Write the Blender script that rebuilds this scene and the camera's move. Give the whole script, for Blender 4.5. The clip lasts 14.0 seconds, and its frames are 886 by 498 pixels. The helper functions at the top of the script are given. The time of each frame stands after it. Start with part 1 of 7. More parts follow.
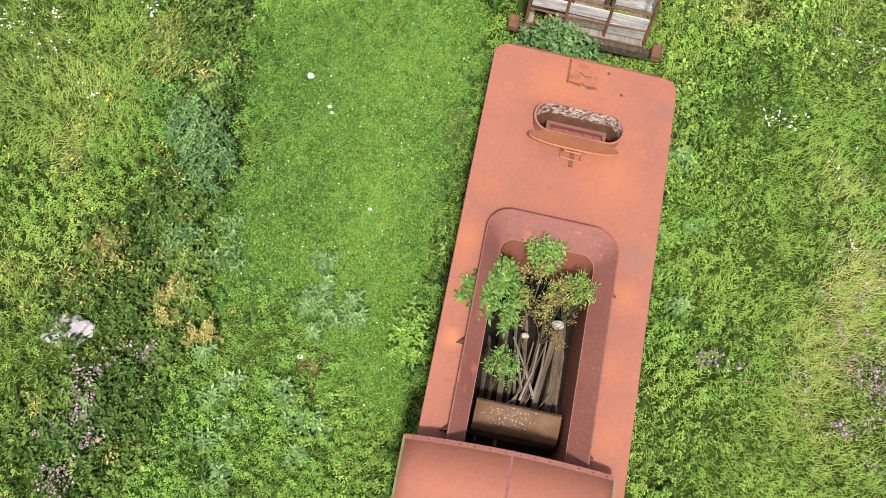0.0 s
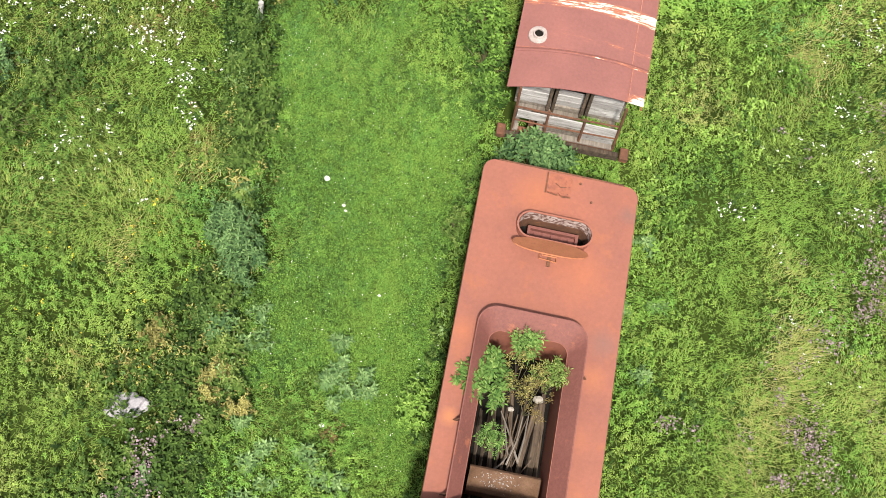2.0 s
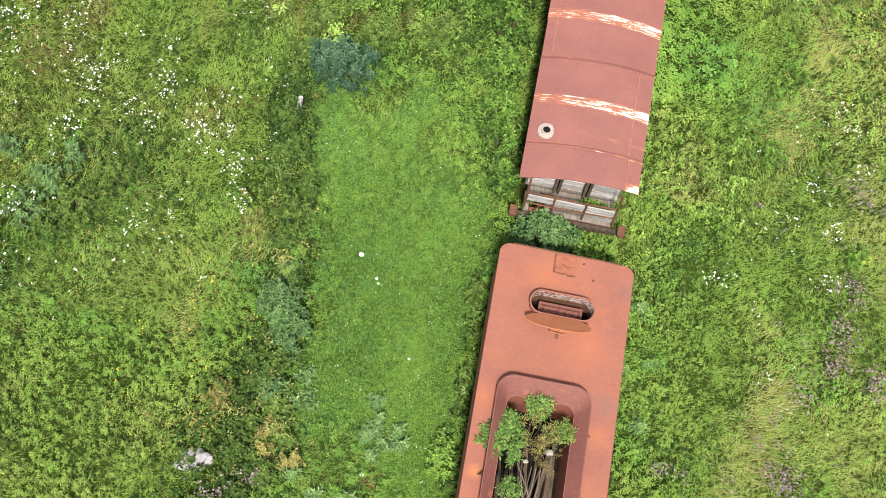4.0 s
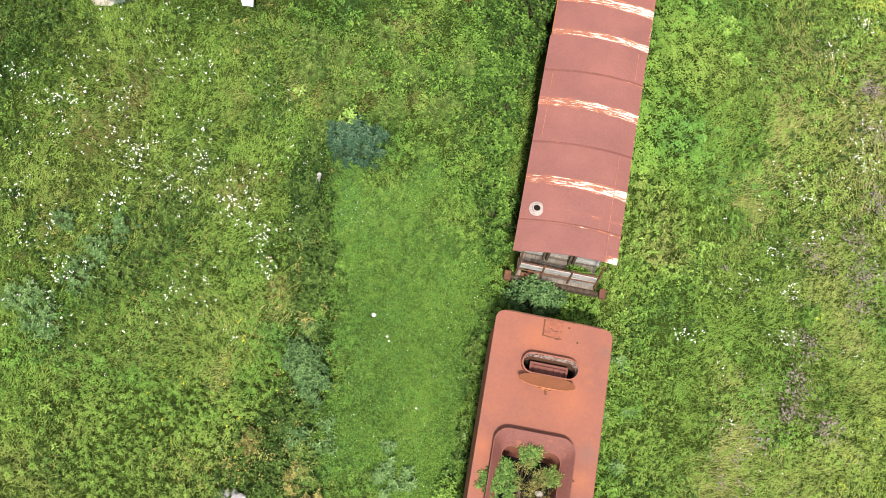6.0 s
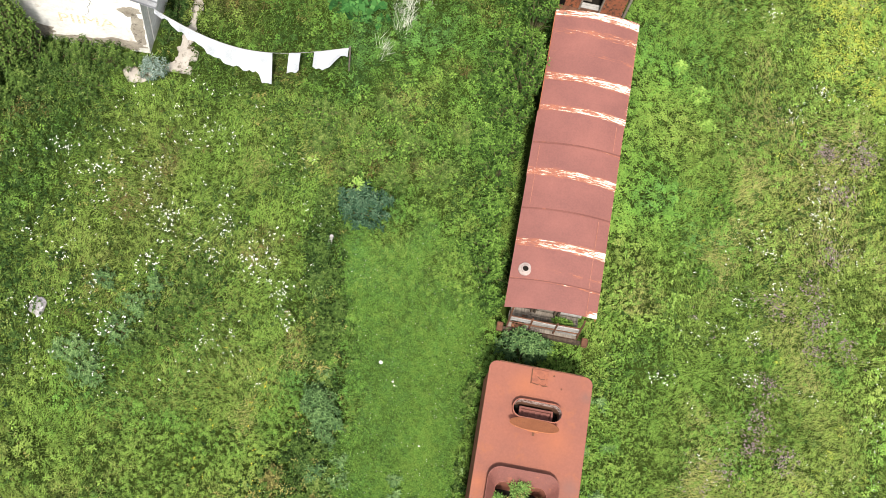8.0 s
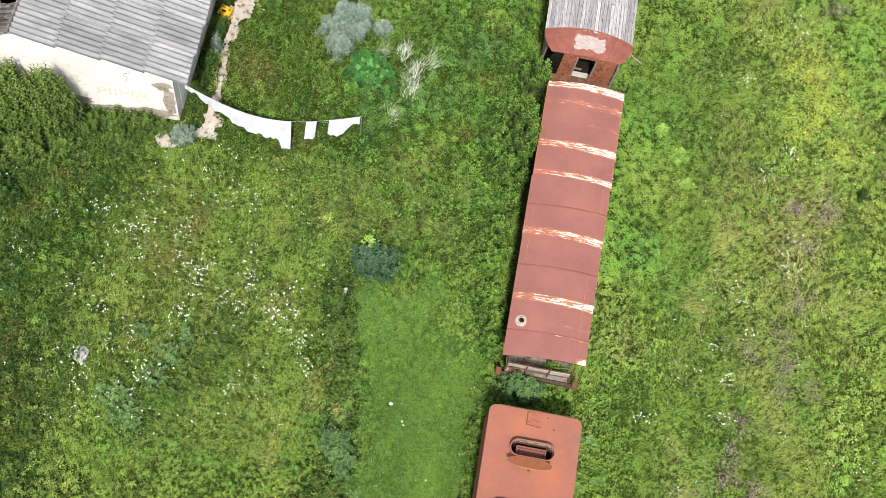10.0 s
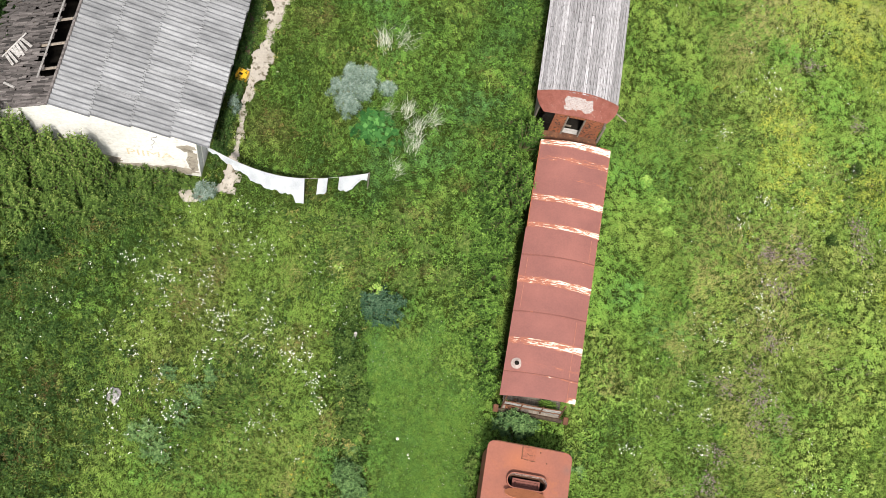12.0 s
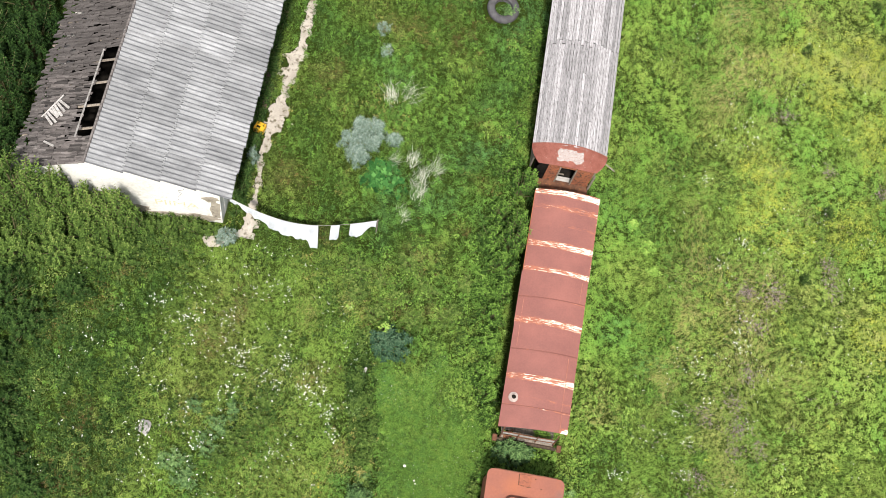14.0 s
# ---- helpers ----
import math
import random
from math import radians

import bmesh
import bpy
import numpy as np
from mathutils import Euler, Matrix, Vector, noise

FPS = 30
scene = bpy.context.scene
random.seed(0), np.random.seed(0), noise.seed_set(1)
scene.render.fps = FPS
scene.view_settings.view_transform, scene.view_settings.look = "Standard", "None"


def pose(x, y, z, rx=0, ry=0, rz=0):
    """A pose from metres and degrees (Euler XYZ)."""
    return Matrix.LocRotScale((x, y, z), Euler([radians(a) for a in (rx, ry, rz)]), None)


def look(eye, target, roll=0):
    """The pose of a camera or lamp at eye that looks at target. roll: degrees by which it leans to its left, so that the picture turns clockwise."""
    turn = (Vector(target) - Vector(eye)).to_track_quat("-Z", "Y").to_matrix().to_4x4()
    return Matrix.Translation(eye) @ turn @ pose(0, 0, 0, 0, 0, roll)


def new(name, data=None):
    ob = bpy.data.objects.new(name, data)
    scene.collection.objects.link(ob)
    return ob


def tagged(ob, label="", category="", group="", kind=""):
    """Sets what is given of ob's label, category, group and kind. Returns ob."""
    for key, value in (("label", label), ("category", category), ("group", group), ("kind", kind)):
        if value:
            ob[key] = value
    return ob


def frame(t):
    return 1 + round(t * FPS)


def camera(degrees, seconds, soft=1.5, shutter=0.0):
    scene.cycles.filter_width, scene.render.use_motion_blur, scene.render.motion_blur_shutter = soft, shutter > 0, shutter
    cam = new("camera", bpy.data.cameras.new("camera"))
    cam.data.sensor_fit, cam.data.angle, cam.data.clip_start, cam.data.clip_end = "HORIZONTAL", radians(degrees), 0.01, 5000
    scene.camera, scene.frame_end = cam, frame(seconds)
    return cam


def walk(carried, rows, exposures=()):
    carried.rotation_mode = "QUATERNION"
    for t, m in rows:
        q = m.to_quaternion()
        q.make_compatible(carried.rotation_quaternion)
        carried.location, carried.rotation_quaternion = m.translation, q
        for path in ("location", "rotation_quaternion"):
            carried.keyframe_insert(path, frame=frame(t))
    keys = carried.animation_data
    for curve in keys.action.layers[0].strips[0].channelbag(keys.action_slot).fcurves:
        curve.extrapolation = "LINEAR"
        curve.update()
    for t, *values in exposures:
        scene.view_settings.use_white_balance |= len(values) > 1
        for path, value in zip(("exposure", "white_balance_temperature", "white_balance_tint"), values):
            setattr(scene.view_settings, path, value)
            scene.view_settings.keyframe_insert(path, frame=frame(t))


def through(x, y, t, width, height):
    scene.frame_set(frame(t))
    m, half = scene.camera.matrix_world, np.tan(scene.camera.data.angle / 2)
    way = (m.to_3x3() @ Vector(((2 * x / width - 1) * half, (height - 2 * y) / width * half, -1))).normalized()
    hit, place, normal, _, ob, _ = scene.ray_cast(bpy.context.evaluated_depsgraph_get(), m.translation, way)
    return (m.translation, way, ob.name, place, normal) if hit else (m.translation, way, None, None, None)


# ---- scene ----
# camera: seconds, eye x y z, yaw, pitch, roll
cam = camera(40.00, 14.0, soft=0.75)
ROWS = [
    (0.0, -2.005, -11.580, 17.169, -4.11, -66.61, 16.15),
    (0.5, -2.059, -11.499, 18.134, -4.09, -66.78, 16.10),
    (1.0, -2.093, -11.429, 19.057, -4.13, -66.95, 16.04),
    (1.5, -2.189, -11.368, 19.939, -4.22, -67.07, 15.92),
    (2.0, -2.377, -11.356, 20.797, -4.24, -67.18, 15.79),
    (2.5, -2.619, -11.340, 21.654, -4.39, -67.24, 15.66),
    (3.0, -2.856, -11.316, 22.512, -4.44, -67.31, 15.60),
    (5.5, -3.965, -10.732, 27.317, -6.97, -68.55, 17.81),
    (6.0, -4.121, -10.679, 28.282, -7.11, -68.59, 17.94),
    (6.5, -4.261, -10.653, 29.259, -7.26, -68.66, 18.05),
    (7.0, -4.397, -10.605, 30.268, -7.37, -68.69, 18.13),
    (7.5, -4.521, -10.563, 31.255, -7.52, -68.75, 18.21),
    (8.0, -4.651, -10.511, 32.227, -7.65, -68.79, 18.28),
    (10.5, -5.682, -10.264, 37.027, -8.79, -68.78, 19.18),
    (11.0, -5.890, -10.185, 37.983, -8.92, -68.79, 19.24),
    (11.5, -6.048, -10.093, 38.891, -9.05, -68.79, 19.33),
    (12.0, -6.146, -10.019, 39.771, -9.25, -68.85, 19.44),
    (12.5, -6.276, -9.961, 40.712, -9.37, -68.87, 19.52),
    (13.0, -6.454, -9.929, 41.708, -9.42, -68.87, 19.57),
    (13.5, -6.647, -9.912, 42.695, -9.51, -68.86, 19.62),
    (14.0, -6.839, -9.898, 43.657, -9.59, -68.85, 19.67),
]
walk(cam, [(t, pose(x, y, z, 90 + pitch, 0, yaw) @ pose(0, 0, 0, 0, 0, roll)) for t, x, y, z, yaw, pitch, roll in ROWS],
     exposures=[(0.0, 1.4), (3.0, 1.38), (8.0, 1.25), (11.0, 1.16), (12.5, 1.13), (14.0, 1.24)])

# world: bright overcast sky with a weak, wide sun
SUN_EL, SUN_AZ = 61.0, 180.0
world = bpy.data.worlds.new("sky")
scene.world = world
world.use_nodes = True
wn = world.node_tree
wn.nodes.clear()
sky = wn.nodes.new("ShaderNodeTexSky")
sky.sky_type, sky.sun_disc = "NISHITA", False
sky.sun_elevation, sky.sun_rotation = radians(SUN_EL), radians(SUN_AZ)
sky.air_density, sky.dust_density, sky.ozone_density = 1.0, 4.0, 1.0
bg = wn.nodes.new("ShaderNodeBackground")
bg.inputs["Strength"].default_value = 0.092
wo = wn.nodes.new("ShaderNodeOutputWorld")
pale = wn.nodes.new("ShaderNodeHueSaturation")
pale.inputs["Saturation"].default_value = 0.4
wn.links.new(sky.outputs[0], pale.inputs["Color"])
wn.links.new(pale.outputs[0], bg.inputs["Color"])
wn.links.new(bg.outputs[0], wo.inputs["Surface"])
sun_data = bpy.data.lights.new("sun", "SUN")
sun_data.energy, sun_data.angle, sun_data.color = 3.2, radians(4), (1.0, 0.95, 0.86)
sun = new("sun", sun_data)
az, el = radians(SUN_AZ), radians(SUN_EL)
sun.matrix_world = look(Vector((math.sin(az) * math.cos(el), math.cos(az) * math.cos(el), math.sin(el))) * 80, (0, 0, 0))


# ---- materials ----
def nodes_of(name, rough=0.8, metal=0.0, spec=0.3):
    m = bpy.data.materials.new(name)
    m.use_nodes = True
    t = m.node_tree
    b = t.nodes["Principled BSDF"]
    b.inputs["Roughness"].default_value, b.inputs["Metallic"].default_value = rough, metal
    b.inputs["Specular IOR Level"].default_value = spec
    return m, t, b


def noise_node(t, scale, detail=4.0, rough=0.6, stretch=None, coord="Object"):
    n = t.nodes.new("ShaderNodeTexNoise")
    n.inputs["Scale"].default_value, n.inputs["Detail"].default_value, n.inputs["Roughness"].default_value = scale, detail, rough
    c = t.nodes.new("ShaderNodeNewGeometry" if coord == "Position" else "ShaderNodeTexCoord")
    if stretch:
        mp = t.nodes.new("ShaderNodeMapping")
        mp.inputs["Scale"].default_value = stretch
        t.links.new(c.outputs[coord], mp.inputs[0])
        t.links.new(mp.outputs[0], n.inputs["Vector"])
    else:
        t.links.new(c.outputs[coord], n.inputs["Vector"])
    return n


def ramp_node(t, source, stops):
    r = t.nodes.new("ShaderNodeValToRGB")
    while len(r.color_ramp.elements) < len(stops):
        r.color_ramp.elements.new(0.5)
    for e, (p, c) in zip(r.color_ramp.elements, stops):
        e.position, e.color = p, (*c, 1) if len(c) == 3 else c
    t.links.new(source, r.inputs[0])
    return r


def mix_node(t, fac, a, b, kind="MIX"):
    n = t.nodes.new("ShaderNodeMix")
    n.data_type, n.blend_type = "RGBA", kind
    for s, v in ((0, fac), (6, a), (7, b)):
        if isinstance(v, (int, float)):
            n.inputs[s].default_value = v
        elif isinstance(v, tuple):
            n.inputs[s].default_value = (*v, 1)
        else:
            t.links.new(v, n.inputs[s])
    return n.outputs[2]


def bump_to(t, b, source, strength, distance=0.01):
    n = t.nodes.new("ShaderNodeBump")
    n.inputs["Strength"].default_value, n.inputs["Distance"].default_value = strength, distance
    t.links.new(source, n.inputs["Height"])
    t.links.new(n.outputs[0], b.inputs["Normal"])


def surface(name, dark, light, big=0.8, fine=25.0, stain=None, stain_at=(0.58, 0.7), rough=0.8, metal=0.0, bump=0.3, stretch=None, vary=0.0, spec=0.3, coord="Object"):
    """Two scales of tone, a stain colour with its own outline, and fine relief."""
    m, t, b = nodes_of(name, rough, metal, spec)
    n1, n2 = noise_node(t, big, 5.0, 0.6, stretch, coord), noise_node(t, fine, 6.0, 0.65, stretch, coord)
    mid = tuple((p + q) / 2 for p, q in zip(dark, light))
    c = ramp_node(t, n1.outputs[0], [(0.3, dark), (0.5, mid), (0.7, light)]).outputs[0]
    g = ramp_node(t, n2.outputs[0], [(0.25, (0.62, 0.62, 0.62)), (0.75, (1.25, 1.25, 1.25))]).outputs[0]
    c = mix_node(t, 0.6, c, g, "MULTIPLY")
    if stain:
        n3 = noise_node(t, big * 2.7, 7.0, 0.7, stretch, coord)
        f = ramp_node(t, n3.outputs[0], [(stain_at[0], (0, 0, 0)), (stain_at[1], (1, 1, 1))]).outputs[0]
        c = mix_node(t, f, c, stain)
    if vary:
        o = t.nodes.new("ShaderNodeObjectInfo")
        v = ramp_node(t, o.outputs["Random"], [(0.0, (1 - vary,) * 3), (1.0, (1 + vary,) * 3)]).outputs[0]
        c = mix_node(t, 1.0, c, v, "MULTIPLY")
    t.links.new(c, b.inputs["Base Color"])
    bump_to(t, b, n2.outputs[0], bump)
    return m


def deck_paint():
    """Faded oxide red with rust blooms round old rivets and a few grey scuffs."""
    m, t, b = nodes_of("rusted_red_paint", 0.75)
    n1, n2, n3 = noise_node(t, 0.8, 5), noise_node(t, 18, 6), noise_node(t, 2.6, 7, 0.7)
    c = ramp_node(t, n1.outputs[0], [(0.3, (0.17, 0.065, 0.047)), (0.7, (0.222, 0.079, 0.05))]).outputs[0]
    g = ramp_node(t, n2.outputs[0], [(0.25, (0.8, 0.8, 0.8)), (0.75, (1.14, 1.14, 1.14))]).outputs[0]
    c = mix_node(t, 0.6, c, g, "MULTIPLY")
    f = ramp_node(t, n3.outputs[0], [(0.55, (0, 0, 0)), (0.75, (0.8, 0.8, 0.8))]).outputs[0]
    c = mix_node(t, f, c, (0.245, 0.086, 0.04))
    co = t.nodes.new("ShaderNodeTexCoord")
    for x, y, r, colour, amount in ((-1.17, -6.05, 0.17, (0.38, 0.15, 0.055), 0.6), (1.02, -4.95, 0.28, (0.3, 0.11, 0.045), 0.4), (0.95, -6.0, 0.3, (0.28, 0.1, 0.05), 0.35), (1.0, -7.0, 0.3, (0.28, 0.1, 0.045), 0.35), (1.12, -4.35, 0.34, (0.13, 0.075, 0.065), 0.55), (1.25, -1.95, 0.2, (0.12, 0.07, 0.06), 0.6), (-0.35, -1.9, 0.5, (0.3, 0.1, 0.042), 0.5), (0.6, -3.25, 0.7, (0.3, 0.1, 0.045), 0.45), (-1.2, -4.6, 0.3, (0.31, 0.105, 0.045), 0.5)):
        d = t.nodes.new("ShaderNodeVectorMath")
        d.operation = "DISTANCE"
        t.links.new(co.outputs["Object"], d.inputs[0])
        d.inputs[1].default_value = (x, y, 1.8)
        w = t.nodes.new("ShaderNodeMath")
        w.operation = "MULTIPLY_ADD"
        t.links.new(n3.outputs[0], w.inputs[0])
        w.inputs[1].default_value = r * 1.2
        t.links.new(d.outputs["Value"], w.inputs[2])
        s = ramp_node(t, w.outputs[0], [(r * 0.55, (amount,) * 3), (r * 1.7, (0, 0, 0))]).outputs[0]
        c = mix_node(t, s, c, colour)
    t.links.new(c, b.inputs["Base Color"])
    bump_to(t, b, n2.outputs[0], 0.12)
    return m


RUST_DECK = deck_paint()
RUST_BAND = surface("dull_oxide_plate", (0.12, 0.043, 0.034), (0.152, 0.056, 0.044), 1.2, 22, (0.3, 0.1, 0.05), (0.6, 0.75), 0.7, 0, 0.12)
RUST_DARK = surface("dark_rust", (0.055, 0.027, 0.017), (0.14, 0.06, 0.032), 3, 40, (0.2, 0.085, 0.035), (0.55, 0.7), 0.9, 0, 0.4)
RUST_BRIGHT = surface("orange_rust", (0.25, 0.088, 0.04), (0.33, 0.12, 0.055), 3, 40, (0.2, 0.07, 0.035), (0.55, 0.7), 0.85, 0, 0.3)
FLAKED = surface("rust_with_flaking_white_lining", (0.26, 0.18, 0.155), (0.46, 0.38, 0.35), 6, 60, (0.1, 0.045, 0.032), (0.48, 0.53), 0.85, 0, 0.4)
OLD_WOOD = surface("weathered_grey_wood", (0.09, 0.072, 0.058), (0.22, 0.19, 0.16), 2.5, 30, (0.09, 0.06, 0.045), (0.6, 0.75), 0.9, 0, 0.5, (6, 0.6, 6), 0.25)
PALE_WOOD = surface("bleached_plank_wood", (0.19, 0.178, 0.168), (0.42, 0.405, 0.395), 2.0, 30, (0.09, 0.07, 0.058), (0.55, 0.66), 0.9, 0, 0.5, (0.7, 6, 6), 0.2)
ROOF_WOOD = surface("silvered_roof_board", (0.175, 0.168, 0.175), (0.37, 0.36, 0.372), 2.2, 26, (0.05, 0.043, 0.041), (0.52, 0.62), 0.9, 0, 0.5, (14, 1.0, 14), 0.3)

BOARD_RED = surface("rusty_red_boards", (0.17, 0.06, 0.035), (0.3, 0.1, 0.045), 4, 40, (0.05, 0.03, 0.02), (0.5, 0.6), 0.9, 0, 0.5)
RED_PAINT = surface("faded_red_sheet", (0.25, 0.082, 0.06), (0.34, 0.125, 0.095), 3, 25, (0.46, 0.33, 0.29), (0.62, 0.68), 0.7, 0, 0.15)
ASBESTOS = surface("weathered_fibre_cement", (0.125, 0.128, 0.135), (0.245, 0.249, 0.259), 0.9, 14, (0.1, 0.099, 0.1), (0.6, 0.72), 0.95, 0, 0.6, (1.0, 4.5, 1.0), 0.16, coord="Position")
MASONRY = surface("bare_lime_masonry", (0.2, 0.17, 0.135), (0.38, 0.34, 0.28), 3.0, 18, (0.12, 0.1, 0.08), (0.55, 0.62), 0.95, 0, 0.6)
SHINGLE = surface("dark_weathered_shingle", (0.035, 0.03, 0.029), (0.12, 0.107, 0.103), 1.2, 16, (0.022, 0.018, 0.016), (0.55, 0.7), 0.95, 0, 0.6, (1.0, 9, 1.0), 0.65, coord="Position")
PLASTER = surface("dirty_white_plaster", (0.56, 0.545, 0.51), (0.72, 0.71, 0.68), 0.9, 9, (0.34, 0.27, 0.19), (0.6, 0.74), 0.95, 0, 0.3)
FABRIC = surface("white_sheeting", (0.45, 0.475, 0.51), (0.63, 0.65, 0.68), 2.0, 30, (0.42, 0.43, 0.44), (0.68, 0.8), 0.6, 0, 0.2)
STONE = surface("pale_lilac_stone", (0.2, 0.185, 0.195), (0.32, 0.3, 0.31), 4, 30, (0.14, 0.125, 0.12), (0.58, 0.68), 0.95, 0, 0.6)
CONCRETE = surface("pale_broken_concrete", (0.24, 0.215, 0.185), (0.38, 0.345, 0.305), 2, 25, (0.1, 0.085, 0.06), (0.53, 0.62), 0.95, 0, 0.5)
# Near-black: paints shade inside hollows and openings, also soot and dark parts.
DARK = surface("soot_and_shade_black", (0.006, 0.0055, 0.005), (0.016, 0.014, 0.012), 3, 20, None, rough=0.95, bump=0.2, spec=0.0)
RUBBER = surface("grey_old_rubber", (0.035, 0.034, 0.037), (0.075, 0.073, 0.077), 4, 40, None, rough=0.9, bump=0.4)
YELLOW = surface("yellow_plastic", (0.5, 0.28, 0.015), (0.6, 0.34, 0.02), 4, 40, None, rough=0.5, bump=0.05)
STEM = surface("plant_stem", (0.08, 0.07, 0.03), (0.14, 0.13, 0.06), 5, 40, None, rough=0.9, bump=0.3)
LETTER = surface("faded_ochre_paint", (0.52, 0.4, 0.22), (0.6, 0.5, 0.34), 4, 20, (0.62, 0.58, 0.5), (0.48, 0.56), 0.95, 0, 0.2)


def roof_paint():
    """Oxide red sheet with torn white and orange paint left along some seams."""
    m, t, b = nodes_of("red_roof_with_flaking_seams", 0.72)
    n1, n2 = noise_node(t, 0.9, 5), noise_node(t, 20, 6)
    c = ramp_node(t, n1.outputs[0], [(0.3, (0.15, 0.06, 0.052)), (0.7, (0.2, 0.079, 0.065))]).outputs[0]
    g = ramp_node(t, n2.outputs[0], [(0.25, (0.75, 0.75, 0.75)), (0.75, (1.15, 1.15, 1.15))]).outputs[0]
    c = mix_node(t, 0.5, c, g, "MULTIPLY")
    streak = noise_node(t, 1.0, 8, 0.78, (3.2, 26, 3.2))
    co = t.nodes.new("ShaderNodeTexCoord")
    sep = t.nodes.new("ShaderNodeSeparateXYZ")
    t.links.new(co.outputs["Object"], sep.inputs[0])

    def calc(kind, a, v):
        n = t.nodes.new("ShaderNodeMath")
        n.operation = kind
        for k, q in ((0, a), (1, v)):
            if isinstance(q, (int, float)):
                n.inputs[k].default_value = q
            else:
                t.links.new(q, n.inputs[k])
        return n.outputs[0]

    total = None
    for at, wide, amount in ((1.79, 0.2, 1.03), (3.91, 0.2, 1.03), (5.92, 0.15, 1.03), (6.93, 0.2, 1.05), (9.05, 0.2, 1.14), (8.45, 0.18, 0.75), (0.74, 0.05, 0.7), (1.05, 0.08, 0.5), (4.83, 0.04, 0.55), (7.75, 0.07, 0.5), (2.82, 0.05, 0.4)):
        d = calc("MULTIPLY", calc("ABSOLUTE", calc("SUBTRACT", sep.outputs["Y"], at), 0), -1.0 / wide)
        d = calc("MULTIPLY", calc("MINIMUM", calc("MULTIPLY", calc("MAXIMUM", calc("ADD", d, 1.0), 0.0), 2.0), 1.0), amount)
        total = d if total is None else calc("MAXIMUM", total, d)
    corner = calc("MULTIPLY", calc("MAXIMUM", calc("SUBTRACT", 1.0, calc("MULTIPLY", sep.outputs["Y"], 3.2)), 0.0), calc("MAXIMUM", calc("MULTIPLY", calc("SUBTRACT", sep.outputs["X"], 0.75), 5.5), 0.0))
    rim = calc("MULTIPLY", calc("MAXIMUM", calc("SUBTRACT", sep.outputs["X"], 1.15), 0.0), 7.0)
    total = calc("MAXIMUM", calc("MAXIMUM", total, corner), rim)
    side = calc("ADD", calc("MULTIPLY", sep.outputs["X"], 0.04), streak.outputs[0])
    level = calc("ADD", calc("MULTIPLY", total, 0.3), side)
    orange = ramp_node(t, level, [(0.7, (0, 0, 0)), (0.81, (0.65, 0.65, 0.65))]).outputs[0]
    white = ramp_node(t, level, [(0.84, (0, 0, 0)), (0.856, (1, 1, 1))]).outputs[0]
    c = mix_node(t, orange, c, (0.36, 0.125, 0.055))
    c = mix_node(t, white, c, (0.62, 0.57, 0.49))
    t.links.new(c, b.inputs["Base Color"])
    bump_to(t, b, n2.outputs[0], 0.12)
    return m


ROOF_RED = roof_paint()


def leafy(name, stops, through=0.17, rough=0.75):
    """Leaf colour by each leaf's own tone value, with light passing through the blade."""
    m, t, b = nodes_of(name, rough, 0, 0.08)
    a = t.nodes.new("ShaderNodeAttribute")
    a.attribute_name = "tone"
    c = ramp_node(t, a.outputs["Fac"], stops).outputs[0]
    t.links.new(c, b.inputs["Base Color"])
    tr = t.nodes.new("ShaderNodeBsdfTranslucent")
    t.links.new(c, tr.inputs["Color"])
    mx = t.nodes.new("ShaderNodeMixShader")
    mx.inputs[0].default_value = through
    t.links.new(b.outputs[0], mx.inputs[1])
    t.links.new(tr.outputs[0], mx.inputs[2])
    t.links.new(mx.outputs[0], t.nodes["Material Output"].inputs["Surface"])
    return m


def meadow_leaf():
    """Leaf colour by the plant's hue, from bluish through yellow green to straw, and by each leaf's tone."""
    m, t, b = nodes_of("meadow_leaf", 0.75, 0, 0.08)
    hue, tone = t.nodes.new("ShaderNodeAttribute"), t.nodes.new("ShaderNodeAttribute")
    hue.attribute_name, tone.attribute_name = "hue", "tone"
    c = ramp_node(t, hue.outputs["Fac"], [(0.0, (0.075, 0.165, 0.052)), (0.28, (0.106, 0.212, 0.036)), (0.52, (0.16, 0.24, 0.046)), (0.76, (0.205, 0.236, 0.066)), (1.0, (0.29, 0.265, 0.108))]).outputs[0]
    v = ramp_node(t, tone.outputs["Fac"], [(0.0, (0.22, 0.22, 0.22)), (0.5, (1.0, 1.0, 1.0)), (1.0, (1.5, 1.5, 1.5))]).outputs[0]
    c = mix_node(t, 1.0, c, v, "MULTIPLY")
    t.links.new(c, b.inputs["Base Color"])
    tr = t.nodes.new("ShaderNodeBsdfTranslucent")
    t.links.new(c, tr.inputs["Color"])
    mx = t.nodes.new("ShaderNodeMixShader")
    mx.inputs[0].default_value = 0.15
    t.links.new(b.outputs[0], mx.inputs[1])
    t.links.new(tr.outputs[0], mx.inputs[2])
    t.links.new(mx.outputs[0], t.nodes["Material Output"].inputs["Surface"])
    return m


